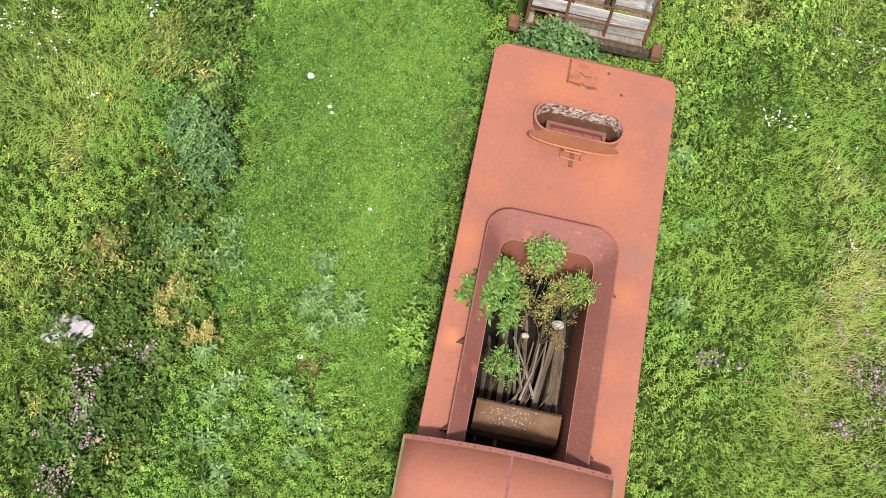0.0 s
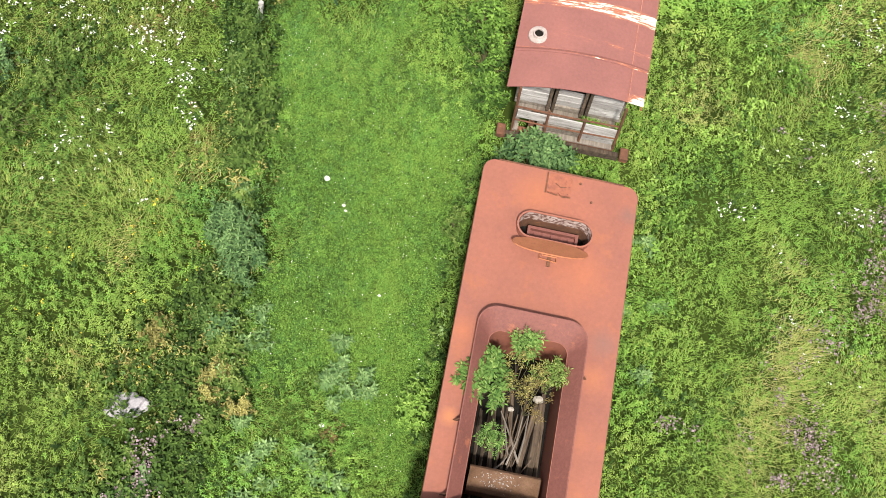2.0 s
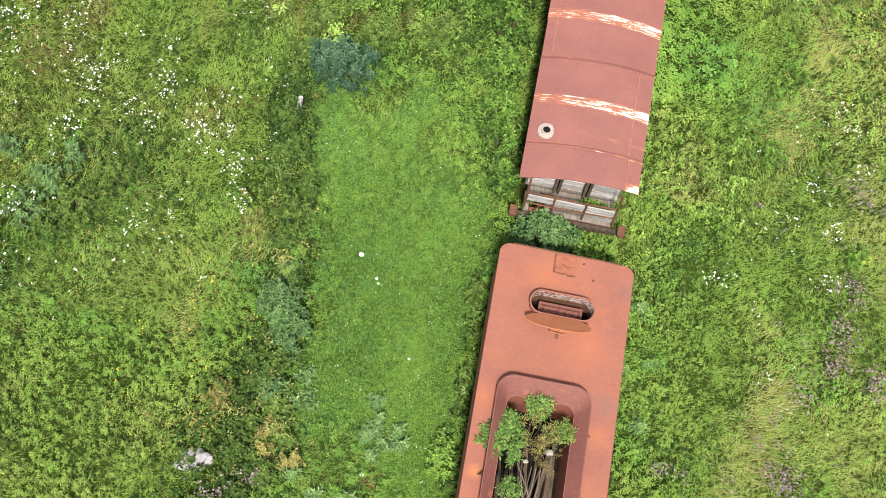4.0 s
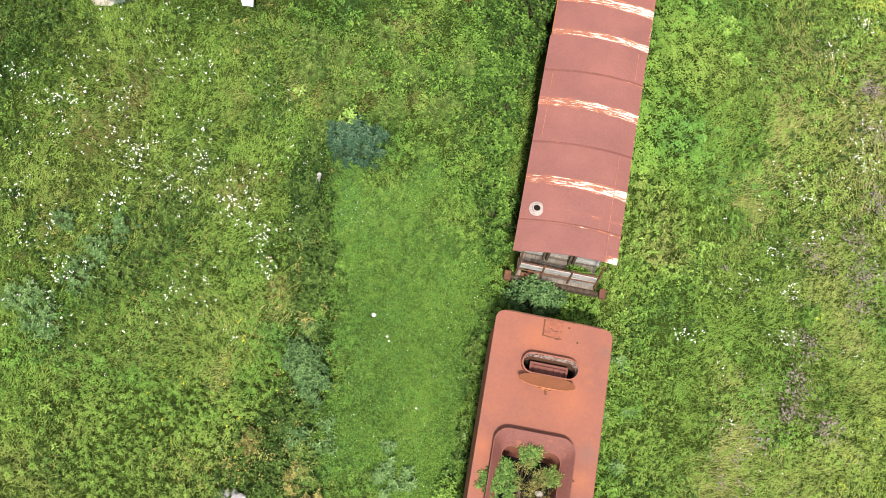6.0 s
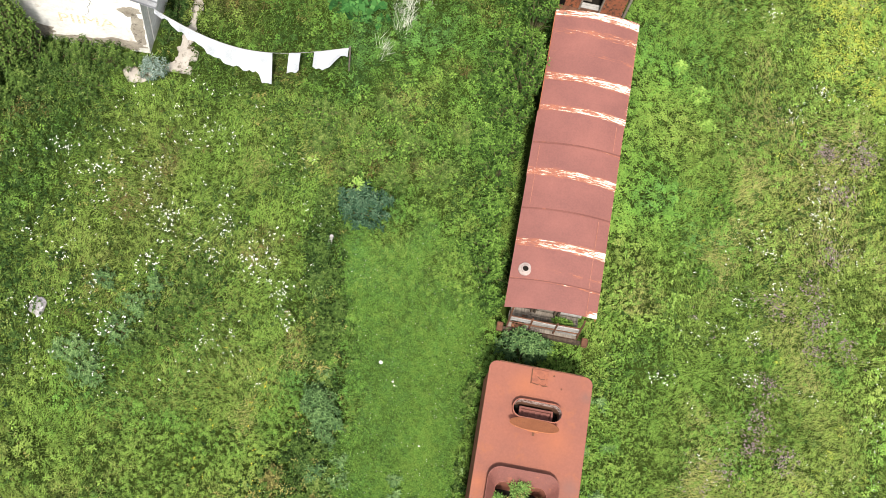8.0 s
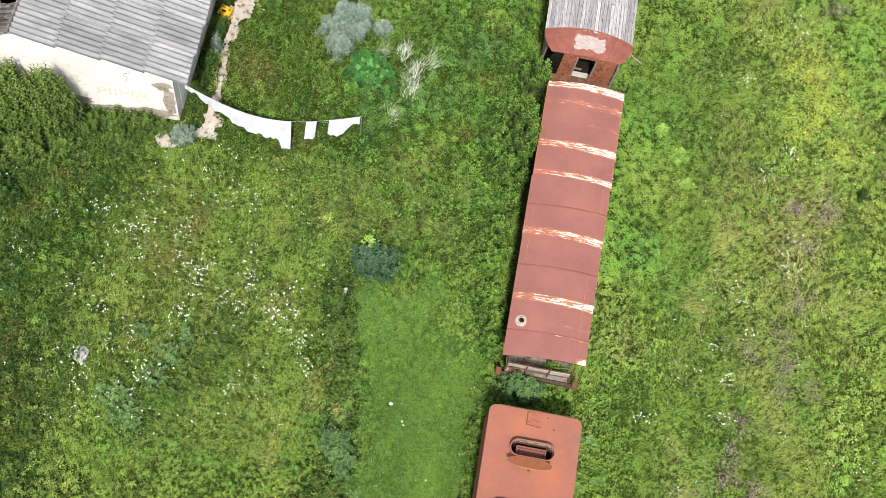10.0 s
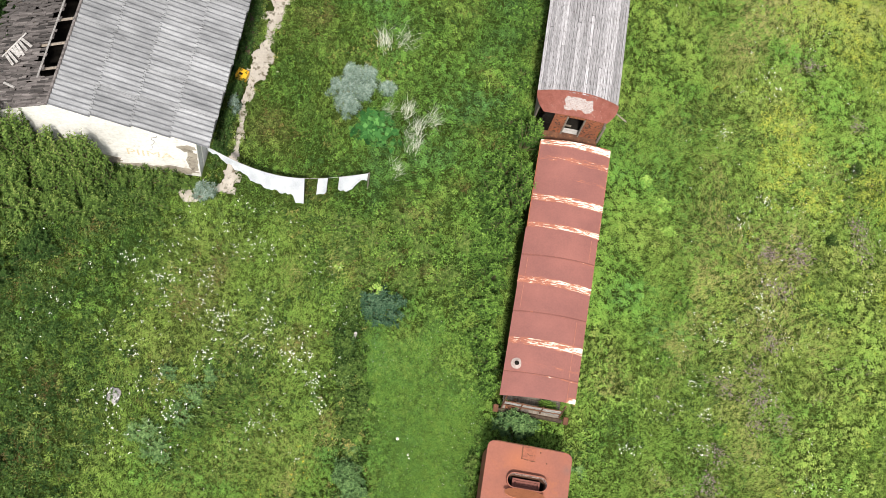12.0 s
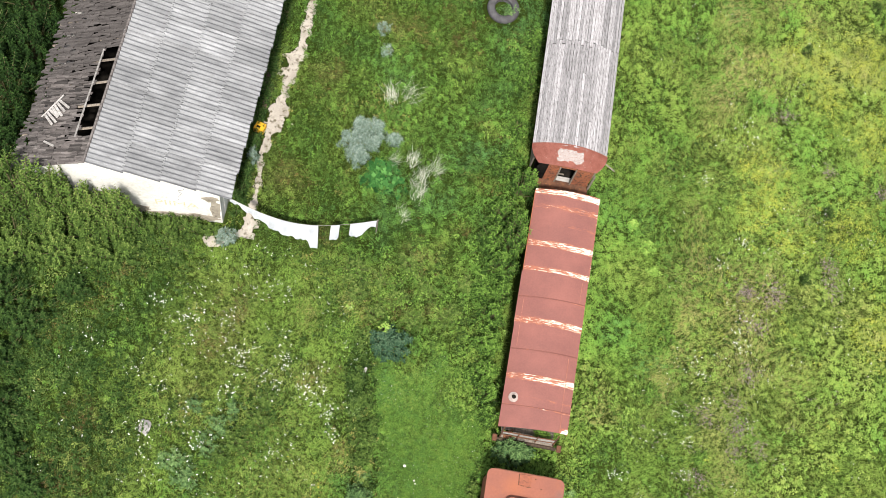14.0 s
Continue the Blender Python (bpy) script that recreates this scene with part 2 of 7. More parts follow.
MEADOW_LEAF = meadow_leaf()
GRASS = leafy("meadow_blade", [(0, (0.02, 0.038, 0.007)), (0.35, (0.13, 0.198, 0.033)), (0.7, (0.245, 0.29, 0.068)), (1, (0.45, 0.39, 0.175))])
HERB = leafy("herb_leaf", [(0, (0.022, 0.05, 0.01)), (0.35, (0.09, 0.17, 0.029)), (0.7, (0.172, 0.292, 0.052)), (1, (0.27, 0.4, 0.09))])
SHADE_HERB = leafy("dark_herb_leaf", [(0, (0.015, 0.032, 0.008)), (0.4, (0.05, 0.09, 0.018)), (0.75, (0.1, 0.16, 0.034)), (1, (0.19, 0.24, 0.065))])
# Very dark herb leaf, its colour standing in for shade in gaps and westward.
THICKET = leafy("shade_thicket_leaf", [(0, (0.008, 0.02, 0.005)), (0.4, (0.022, 0.05, 0.011)), (0.75, (0.05, 0.095, 0.022)), (1, (0.1, 0.15, 0.04))])
BLUE_LEAF = leafy("grey_green_leaf", [(0, (0.035, 0.075, 0.028)), (0.4, (0.09, 0.16, 0.055)), (0.75, (0.16, 0.255, 0.09)), (1, (0.25, 0.35, 0.14))])
SILVER_LEAF = leafy("silver_leaf", [(0.0, (0.035, 0.06, 0.045)), (0.45, (0.15, 0.21, 0.17)), (1.0, (0.38, 0.45, 0.39))])
DEEP_LEAF = leafy("deep_blue_green_leaf", [(0.0, (0.012, 0.034, 0.018)), (0.5, (0.04, 0.085, 0.046)), (1.0, (0.12, 0.195, 0.11))])
RICH_LEAF = leafy("rich_green_leaf", [(0, (0.005, 0.02, 0.006)), (0.5, (0.026, 0.095, 0.022)), (1, (0.09, 0.22, 0.055))])
DRY_LEAF = leafy("dry_straw", [(0, (0.17, 0.18, 0.11)), (0.5, (0.33, 0.35, 0.27)), (1, (0.52, 0.54, 0.46))])
BROWN_LEAF = leafy("rust_brown_leaf", [(0, (0.05, 0.045, 0.016)), (0.5, (0.155, 0.145, 0.045)), (1, (0.34, 0.31, 0.1))])
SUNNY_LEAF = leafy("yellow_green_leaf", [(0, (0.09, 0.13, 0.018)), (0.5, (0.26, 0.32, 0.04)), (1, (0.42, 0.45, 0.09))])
RUSSET_LEAF = leafy("russet_leaf", [(0, (0.04, 0.03, 0.014)), (0.5, (0.105, 0.078, 0.028)), (1, (0.2, 0.155, 0.055))])
WHITE_PETAL = leafy("white_petal", [(0.0, (0.5, 0.52, 0.46)), (0.5, (0.72, 0.72, 0.68)), (1.0, (0.84, 0.84, 0.82))], 0.15)
LILAC_PETAL = leafy("lilac_petal", [(0, (0.08, 0.06, 0.055)), (0.5, (0.165, 0.122, 0.125)), (1, (0.31, 0.24, 0.25))], 0.15)
YELLOW_PETAL = leafy("yellow_petal", [(0.0, (0.5, 0.36, 0.02)), (1.0, (0.7, 0.55, 0.06))], 0.15)
ROWAN_LEAF = leafy("rowan_leaf", [(0, (0.03, 0.07, 0.016)), (0.5, (0.1, 0.18, 0.04)), (1, (0.23, 0.31, 0.09))])
PLATE = surface("bright_oxide_plate", (0.15, 0.052, 0.034), (0.27, 0.092, 0.05), 6, 40, (0.09, 0.036, 0.025), (0.6, 0.68), 0.8, 0, 0.3)
BARK_BROWN = surface("dark_rotten_wood", (0.026, 0.018, 0.012), (0.125, 0.088, 0.06), 3.0, 30, (0.012, 0.009, 0.006), (0.58, 0.7), 0.95, 0, 0.6, (7, 0.6, 7), 0.35)
RUST_BROWN = surface("brown_scaled_rust", (0.13, 0.068, 0.038), (0.25, 0.145, 0.09), 3, 35, (0.3, 0.23, 0.17), (0.64, 0.7), 0.95, 0, 0.5)
COLLAR = surface("dirty_pinkish_white_paint", (0.21, 0.16, 0.145), (0.34, 0.29, 0.265), 8, 50, (0.2, 0.09, 0.06), (0.6, 0.66), 0.85, 0, 0.3)
JOINT_RUST = surface("faded_rusty_joint", (0.26, 0.1, 0.062), (0.34, 0.15, 0.105), 6, 40, (0.2, 0.068, 0.055), (0.5, 0.6), 0.85, 0, 0.3)
PATCH = surface("grey_white_flaked_patch", (0.2, 0.175, 0.165), (0.36, 0.335, 0.325), 3.0, 25, (0.17, 0.085, 0.068), (0.52, 0.57), 0.9, 0, 0.4, (2.5, 14, 2.5))

# ---- mesh helpers ----
def mesh_of(name, bm, material, smooth=False):
    me = bpy.data.meshes.new(name)
    bmesh.ops.recalc_face_normals(bm, faces=bm.faces)
    bm.to_mesh(me)
    bm.free()
    me.materials.append(material)
    if smooth:
        me.polygons.foreach_set("use_smooth", [True] * len(me.polygons))
    return me


def part(name, bm, material, parent=None, label="", m=None, smooth=False):
    ob = new(name, mesh_of(name, bm, material, smooth))
    if parent is not None:
        ob.parent = parent
    if m is not None:
        ob.matrix_local = m
    return tagged(ob, label)


def thing(name, m, label, category, group="", kind=""):
    ob = new(name)
    ob.empty_display_size = 0.2
    ob.matrix_world = m
    return tagged(ob, label, category, group, kind)


def box(bm, x0, y0, z0, x1, y1, z1, m=None, bevel=0.0):
    r = bmesh.ops.create_cube(bm, size=1.0, matrix=Matrix.Translation(((x0 + x1) / 2, (y0 + y1) / 2, (z0 + z1) / 2)) @ Matrix.Diagonal((x1 - x0, y1 - y0, z1 - z0, 1)))
    if bevel:
        es = list({e for v in r["verts"] for e in v.link_edges})
        g = bmesh.ops.bevel(bm, geom=es, offset=bevel, segments=1, affect="EDGES")
        if m is not None:
            bmesh.ops.transform(bm, matrix=m, verts=list({v for f in g["faces"] for v in f.verts} | {v for v in r["verts"] if v.is_valid}))
    elif m is not None:
        bmesh.ops.transform(bm, matrix=m, verts=r["verts"])
    return bm


def boxed(*a, **k):
    return box(bmesh.new(), *a, **k)


def tube(points, radius, sides=8, taper=1.0):
    """A rod along the points."""
    bm = bmesh.new()
    pts = [Vector(p) for p in points]
    rings = []
    for i, p in enumerate(pts):
        d = (pts[min(i + 1, len(pts) - 1)] - pts[max(i - 1, 0)]).normalized()
        q = d.to_track_quat("Z", "Y").to_matrix()
        r = radius * (1 + (taper - 1) * i / max(1, len(pts) - 1))
        rings.append([bm.verts.new(p + q @ Vector((math.cos(a) * r, math.sin(a) * r, 0))) for a in (2 * math.pi * k / sides for k in range(sides))])
    for a, b in zip(rings, rings[1:]):
        for k in range(sides):
            bm.faces.new((a[k], a[(k + 1) % sides], b[(k + 1) % sides], b[k]))
    bm.faces.new(rings[0][::-1])
    bm.faces.new(rings[-1])
    return bm


def outline(x0, y0, x1, y1, r, corners=(1, 1, 1, 1), steps=6):
    """A rectangle with round corners, anticlockwise from the lower left; corners: which are round."""
    pts = []
    for (cx, cy, a0), on in zip(((x0 + r, y0 + r, 180), (x1 - r, y0 + r, 270), (x1 - r, y1 - r, 0), (x0 + r, y1 - r, 90)), corners):
        if on:
            for k in range(steps + 1):
                a = radians(a0 + 90 * k / steps)
                pts.append((cx + r * math.cos(a), cy + r * math.sin(a)))
        else:
            pts.append((x0 if cx < (x0 + x1) / 2 else x1, y0 if cy < (y0 + y1) / 2 else y1))
    return pts


def prism(pts, z0, z1):
    bm = bmesh.new()
    a = [bm.verts.new((x, y, z0)) for x, y in pts]
    b = [bm.verts.new((x, y, z1)) for x, y in pts]
    n = len(pts)
    for k in range(n):
        bm.faces.new((a[k], a[(k + 1) % n], b[(k + 1) % n], b[k]))
    bm.faces.new(a[::-1])
    bm.faces.new(b)
    return bm


def skin(loops, closed=True, cap=False):
    """Faces between loops of equally many points."""
    bm = bmesh.new()
    rings = [[bm.verts.new(p) for p in l] for l in loops]
    n = len(loops[0])
    for a, b in zip(rings, rings[1:]):
        for k in range(n if closed else n - 1):
            bm.faces.new((a[k], a[(k + 1) % n], b[(k + 1) % n], b[k]))
    if cap:
        bm.faces.new(rings[0][::-1])
        bm.faces.new(rings[-1])
    return bm


def arch(y0, y1, half, z_edge, rise, thick, nx=14, ny=1, sag=None, x_off=0.0, shear=0.0):
    """A roof sheet bent over x, from y0 to y1."""
    def top(x, y):
        return z_edge + rise * (1 - (x / half) ** 2) + (sag(x, y) if sag else 0)
    bm = bmesh.new()
    g = {}
    for s, dz in ((0, 0.0), (1, -thick)):
        for i in range(nx + 1):
            for j in range(ny + 1):
                x, y = -half + 2 * half * i / nx, y0 + (y1 - y0) * j / ny
                g[s, i, j] = bm.verts.new((x + x_off, y + shear * x, top(x, y) + dz))
    for i in range(nx):
        for j in range(ny):
            bm.faces.new((g[0, i, j], g[0, i + 1, j], g[0, i + 1, j + 1], g[0, i, j + 1]))
            bm.faces.new((g[1, i, j + 1], g[1, i + 1, j + 1], g[1, i + 1, j], g[1, i, j]))
    for i in range(nx):
        for j, f in ((0, 1), (ny, 0)):
            q = (g[0, i, j], g[1, i, j], g[1, i + 1, j], g[0, i + 1, j])
            bm.faces.new(q if f else q[::-1])
    for j in range(ny):
        for i, f in ((0, 0), (nx, 1)):
            q = (g[0, i, j], g[1, i, j], g[1, i, j + 1], g[0, i, j + 1])
            bm.faces.new(q if f else q[::-1])
    return bm


# ---- ground ----
def field(x, y, size, seed):
    """Smooth random values between 0 and 1 over the plan, at the given size in metres."""
    g = np.random.default_rng(seed).random((128, 128))
    c, s = math.cos(seed * 1.3), math.sin(seed * 1.3)
    x, y = np.asarray(x) * c - np.asarray(y) * s, np.asarray(x) * s + np.asarray(y) * c
    u, v = x / size + 1000.3, y / size + 1000.7
    i, j = np.floor(u).astype(int), np.floor(v).astype(int)
    a, b = u - i, v - j
    a, b = a * a * (3 - 2 * a), b * b * (3 - 2 * b)
    p = lambda q, r: g[(i + q) % 128, (j + r) % 128]
    return (p(0, 0) * (1 - a) + p(1, 0) * a) * (1 - b) + (p(0, 1) * (1 - a) + p(1, 1) * a) * b


def height_of(x, y):
    return 0.06 * (field(x, y, 2.2, 71) - 0.5) + 0.03 * (field(x, y, 0.6, 72) - 0.5)


LIMIT = np.array([(-24.5, 15.0), (14.8, 24.0), (15.5, -0.5), (6.8, -8.0), (-7.2, -10.8), (-19.2, -7.0)])


def build_ground():
    near = [-30 + 0.3 * k for k in range(201)]
    far = [-3000, -800, -250, -90, -45]
    ax = far + near + [-v for v in far[::-1]]
    bm = bmesh.new()
    gx, gy = np.meshgrid(ax, ax, indexing="ij")
    gz = np.where((np.abs(gx) <= 30) & (np.abs(gy) <= 30), height_of(gx, gy) - 0.012, 0.0)
    vs = [[bm.verts.new((x, y, gz[i, j])) for j, y in enumerate(ax)] for i, x in enumerate(ax)]
    for i in range(len(ax) - 1):
        for j in range(len(ax) - 1):
            bm.faces.new((vs[i][j], vs[i + 1][j], vs[i + 1][j + 1], vs[i][j + 1]))
    mat = surface("grassy_soil", (0.013, 0.021, 0.004), (0.03, 0.046, 0.008), 0.9, 40, (0.03, 0.034, 0.01), (0.6, 0.75), 0.95, 0, 0.6, spec=0.05)
    far_mat = surface("far_meadow_grass", (0.03, 0.052, 0.011), (0.072, 0.11, 0.024), 0.5, 12, (0.09, 0.1, 0.035), (0.58, 0.75), 0.95, 0, 0.8, spec=0.05)
    for f in bm.faces:
        c = f.calc_center_median()
        wob = 1.2 * noise.noise(Vector((c.x * 0.5, c.y * 0.5, 0.4)))
        if any((bx - ax) * (c.y - ay) - (by - ay) * (c.x - ax) > wob * math.hypot(bx - ax, by - ay) for (ax, ay), (bx, by) in zip(LIMIT.tolist(), np.roll(LIMIT, -1, 0).tolist())):
            f.material_index = 1
    ground = part("ground", bm, mat, smooth=True)
    ground.data.materials.append(far_mat)
    tagged(ground, "overgrown green meadow ground with short grass", "ground", kind="structure")


build_ground()


# ---- rolling stock ----
def wheelset(parent, y, gauge=0.375, radius=0.3, base=0.0):
    """Two wheels on an axle."""
    axle = part("axle", tube([(-gauge - 0.1, y, base + radius), (gauge + 0.1, y, base + radius)], 0.05), RUST_DARK, parent)
    for sx in (-1, 1):
        bm = bmesh.new()
        prof = [(0.06, -0.05), (0.1, -0.06), (0.12, -0.02), (radius - 0.05, -0.02), (radius, -0.05), (radius, 0.03), (radius + 0.02, 0.035), (radius + 0.02, 0.06), (radius - 0.06, 0.06), (0.06, 0.04)]
        loops = []
        for r, w in prof:
            loops.append([(sx * (gauge - w), y + r * math.cos(2 * math.pi * k / 24), base + radius + r * math.sin(2 * math.pi * k / 24)) for k in range(24)])
        part("wheel", skin(loops + loops[:1]), RUST_DARK, axle)


def running_gear(parent, y0, y1, half, top, base=0.0):
    """Frame, buffer beams and wheels under a vehicle."""
    bm = bmesh.new()
    for sx in (-1, 1):
        box(bm, sx * 0.62 - 0.05, y0 + 0.1, top - 0.24, sx * 0.62 + 0.05, y1 - 0.1, top)
    for y in (y0, (y0 + y1) / 2, y1 - 0.12):
        box(bm, -half, y, top - 0.26, half, y + 0.12, top - 0.004)
    part("underframe", bm, RUST_DARK, parent)
    for y in (y0 + 0.8, y0 + 1.9, y1 - 1.9, y1 - 0.8):
        wheelset(parent, y, base=base)


# the tender stands on higher frames than the wagons
LIFT = 0.28
ON_TENDER = pose(-0.02, -0.23, LIFT)


def build_tender():
    t = thing("tender", ON_TENDER, "rusty red steam engine tender with an open coal bunker", "rail vehicle")
    x0, x1, y0, y1, top = -1.365, 1.37, -7.75, -1.42, 1.80
    deck = outline(x0, y0, x1, y1, 0.2, (0, 0, 1, 1))
    hole = outline(-0.76, -8.0, 0.55, -4.48, 0.2, (0, 0, 1, 1))
    hatch = outline(-0.62, -2.80, 0.63, -2.36, 0.219)
    part("tank_side", skin([[(x * k, y, z) for x, y in deck] for k, z in ((0.95, 0.3), (0.955, top - 0.03), (1.0, top - 0.025), (1.0, top - 0.012), (0.994, top))]), RUST_DECK, t, "rust-red steel tank side")
    bm = bmesh.new()
    for loop, z in ((deck, top), (hole, top), (hatch, top)):
        vs = [bm.verts.new((x * 0.994, max(y, y0), z)) for x, y in loop]
        for a, b in zip(vs, vs[1:] + vs[:1]):
            if (a.co - b.co).length > 1e-5:
                bm.edges.new((a, b))
    bmesh.ops.remove_doubles(bm, verts=bm.verts, dist=0.0005)
    bmesh.ops.triangle_fill(bm, use_beauty=True, edges=bm.edges)
    dead = [f for f in bm.faces if -0.75 < f.calc_center_median().x < 0.54 and f.calc_center_median().y < -4.49]
    dead += [f for f in bm.faces if abs(f.calc_center_median().x) < 0.6 and -2.79 < f.calc_center_median().y < -2.37]
    bmesh.ops.delete(bm, geom=dead, context="FACES")
    part("deck", bm, RUST_DECK, t, "flat rust-red deck plate")
    # rounded lip along the far edge
    part("edge_angle", tube([(-1.12, y1 + 0.012, top - 0.01), (1.1, y1 + 0.012, top - 0.01)], 0.022, 6), RUST_DARK, t, "dark rusty edge angle")
    # hopper boards: sloping plates from the bunker's mouth up and outward
    def horse(xa, xb, yt, z, r):
        pts = outline(xa, y0 - 0.2, xb, yt, r, (0, 0, 1, 1), 8)
        return [(x, y, z) for x, y in pts[1:] + pts[:1]]
    mouth, rim = horse(-0.76, 0.55, -4.48, 1.795, 0.2), horse(-0.995, 0.80, -4.17, 2.06, 0.34)
    rim_out = [(x + (0.018 if x > 0 else -0.018), y + (0.018 if y > -4.5 else 0), z + 0.002) for x, y, z in rim]
    base_out = [(x, y, 1.80) for x, y, z in horse(-0.985, 0.79, -4.18, 0, 0.34)]
    part("hopper_board", skin([mouth, rim, rim_out, base_out], closed=False), RUST_BAND, t, "dull purplish rusted sloping hopper plates", smooth=False)
    walls = [horse(-0.76, 0.55, -4.48, z, 0.2) for z in (1.795, 0.72)]
    part("bunker_wall", skin(walls, closed=False), RUST_DECK, t, "inner rusted bunker wall")
    # Near-black floor puts the deep shade between the beams into colour.
    part("bunker_floor", boxed(-0.77, y0, 0.66, 0.56, -4.46, 0.72), DARK, t, "bunker floor coloured near-black as shade")
    # brackets outside the boards
    for x, y in ((-0.99, -5.15), (-0.99, -6.1), (-0.99, -7.3), (0.80, -5.0), (0.80, -7.25)):
        s = -1 if x < 0 else 1
        bm = skin([[(x, y + d, 1.802), (x + s * 0.11, y + d, 1.802), (x + s * 0.005, y + d, 2.02)] for d in (-0.008, 0.008)], cap=True)
        part("bracket", bm, RUST_DARK, t, "small dark gusset bracket")
    # filler opening with its rim
    ring = [(outline(-0.62 - e, -2.80 - e, 0.63 + e, -2.36 + e, 0.219 + e), z) for e, z in ((0.012, 1.80), (0.012, 1.99), (0.03, 1.995), (0.03, 2.01), (0.0, 2.01), (0.0, 1.45))]
    part("filler_rim", skin([[(x, y, z) for x, y in l] for l, z in ring]), RUST_DECK, t, "rusty red filler rim")
    part("filler_lining", skin([[(x, y, z) for x, y in outline(-0.617, -2.797, 0.627, -2.363, 0.216)] for z in (2.0, 1.73)]), FLAKED, t, "flaking whitish filler lining")
    part("filler_neck", skin([[(x, y, z) for x, y in outline(-0.619, -2.799, 0.629, -2.361, 0.218)] for z in (1.73, 1.40)]), RUST_DARK, t, "dark rusted filler neck")
    # Near-black base paints the shade down in the tank.
    part("filler_floor", boxed(-0.7, -2.9, 1.36, 0.7, -2.25, 1.40), DARK, t, "tank inside coloured near-black as shade")
    bm = boxed(-0.42, -2.74, 1.53, 0.46, -2.45, 1.57)
    for z, y in ((1.57, -2.50), (1.57, -2.74)):
        box(bm, -0.42, y, z, 0.46, y + 0.05, z + 0.09)
    for x in (-0.42, 0.41):
        box(bm, x, -2.69, 1.57, x + 0.05, -2.5, 1.66)
    for k in range(5):
        box(bm, -0.3 + 0.15 * k, -2.68, 1.572, -0.23 + 0.15 * k, -2.51, 1.6)
    part("strainer", bm, RUST_BAND, t, "brown boxed strainer standing in the filler")
    lid_loop = [(0.64 * math.copysign(abs(math.cos(a)) ** 0.75, math.cos(a)), 0.235 + 0.235 * math.sin(a)) for a in (2 * math.pi * k / 40 for k in range(40))]
    lid = part("filler_lid", skin([[(x, y, 0) for x, y in lid_loop], [(x, y, 0.022) for x, y in lid_loop]], cap=True), RUST_BRIGHT, t, "orange rusted filler lid standing open", m=pose(-0.05, -2.82, 2.02, 180 - 39, 0, 0))
    part("handle", tube([(-0.12, 0.38, -0.0), (-0.12, 0.38, 0.09), (0.12, 0.38, 0.09), (0.12, 0.38, 0.0)], 0.014, 6), RUST_BRIGHT, lid, "bent rod handle")
    part("hinge", boxed(-0.03, -3.2, 1.803, 0.03, -2.8, 1.83), RUST_DARK, t, "flat hinge strap")
    part("stay_rod", tube([(-0.17, -2.95, 1.81), (-0.17, -3.1, 1.86), (0.12, -3.12, 1.86), (0.12, -2.95, 1.81)], 0.012, 6), RUST_BRIGHT, t, "thin bent stay rod below the lid")
    # small access plate with a torn edge
    bm = prism([(-0.23, -1.83), (-0.06, -1.85), (-0.02, -1.82), (0.02, -1.86), (0.19, -1.85), (0.19, -1.47), (-0.23, -1.47)], 1.804, 1.835)
    plate = part("access_plate", bm, PLATE, t, "small lifted orange-rust access plate")
    part("torn_gap", prism([(-0.22, -1.845), (-0.05, -1.87), (0.0, -1.85), (0.06, -1.885), (0.2, -1.87), (0.2, -1.84), (0.02, -1.85), (-0.05, -1.84), (-0.22, -1.82)], 1.802, 1.807), RUST_DARK, t, "dark torn gap below the plate")
    part("plate_edge", boxed(-0.255, -1.85, 1.803, -0.232, -1.46, 1.825), RUST_DARK, t)
    part("crack", prism([(-0.1, -1.66), (0.0, -1.72), (0.1, -1.70), (0.11, -1.685), (0.0, -1.7), (-0.09, -1.64)], 1.836, 1.838), RUST_DARK, plate)
    for x, y in ((0.57, -1.86), (0.34, -1.55)):
        bm = bmesh.new()
        bmesh.ops.create_cone(bm, segments=10, radius1=0.024, radius2=0.018, depth=0.02, cap_ends=True, matrix=Matrix.Translation((x, y, 1.811)))
        part("bolt", bm, RUST_DARK, t)
    running_gear(t, y0 + 0.05, y1 - 0.05, 1.1, 0.36, -LIFT)
    return t


build_tender()


def lump(radius, squash, seed, rough=0.35, level=3):
    bm = bmesh.new()
    bmesh.ops.create_icosphere(bm, subdivisions=level, radius=1.0)
    for v in bm.verts:
        n = noise.noise(v.co * 1.3 + Vector((seed, 0, 0))) + 0.4 * noise.noise(v.co * 4 + Vector((0, seed, 0)))
        v.co = Vector((v.co.x * squash[0], v.co.y * squash[1], v.co.z * squash[2])) * radius * (1 + rough * n)
    return bm


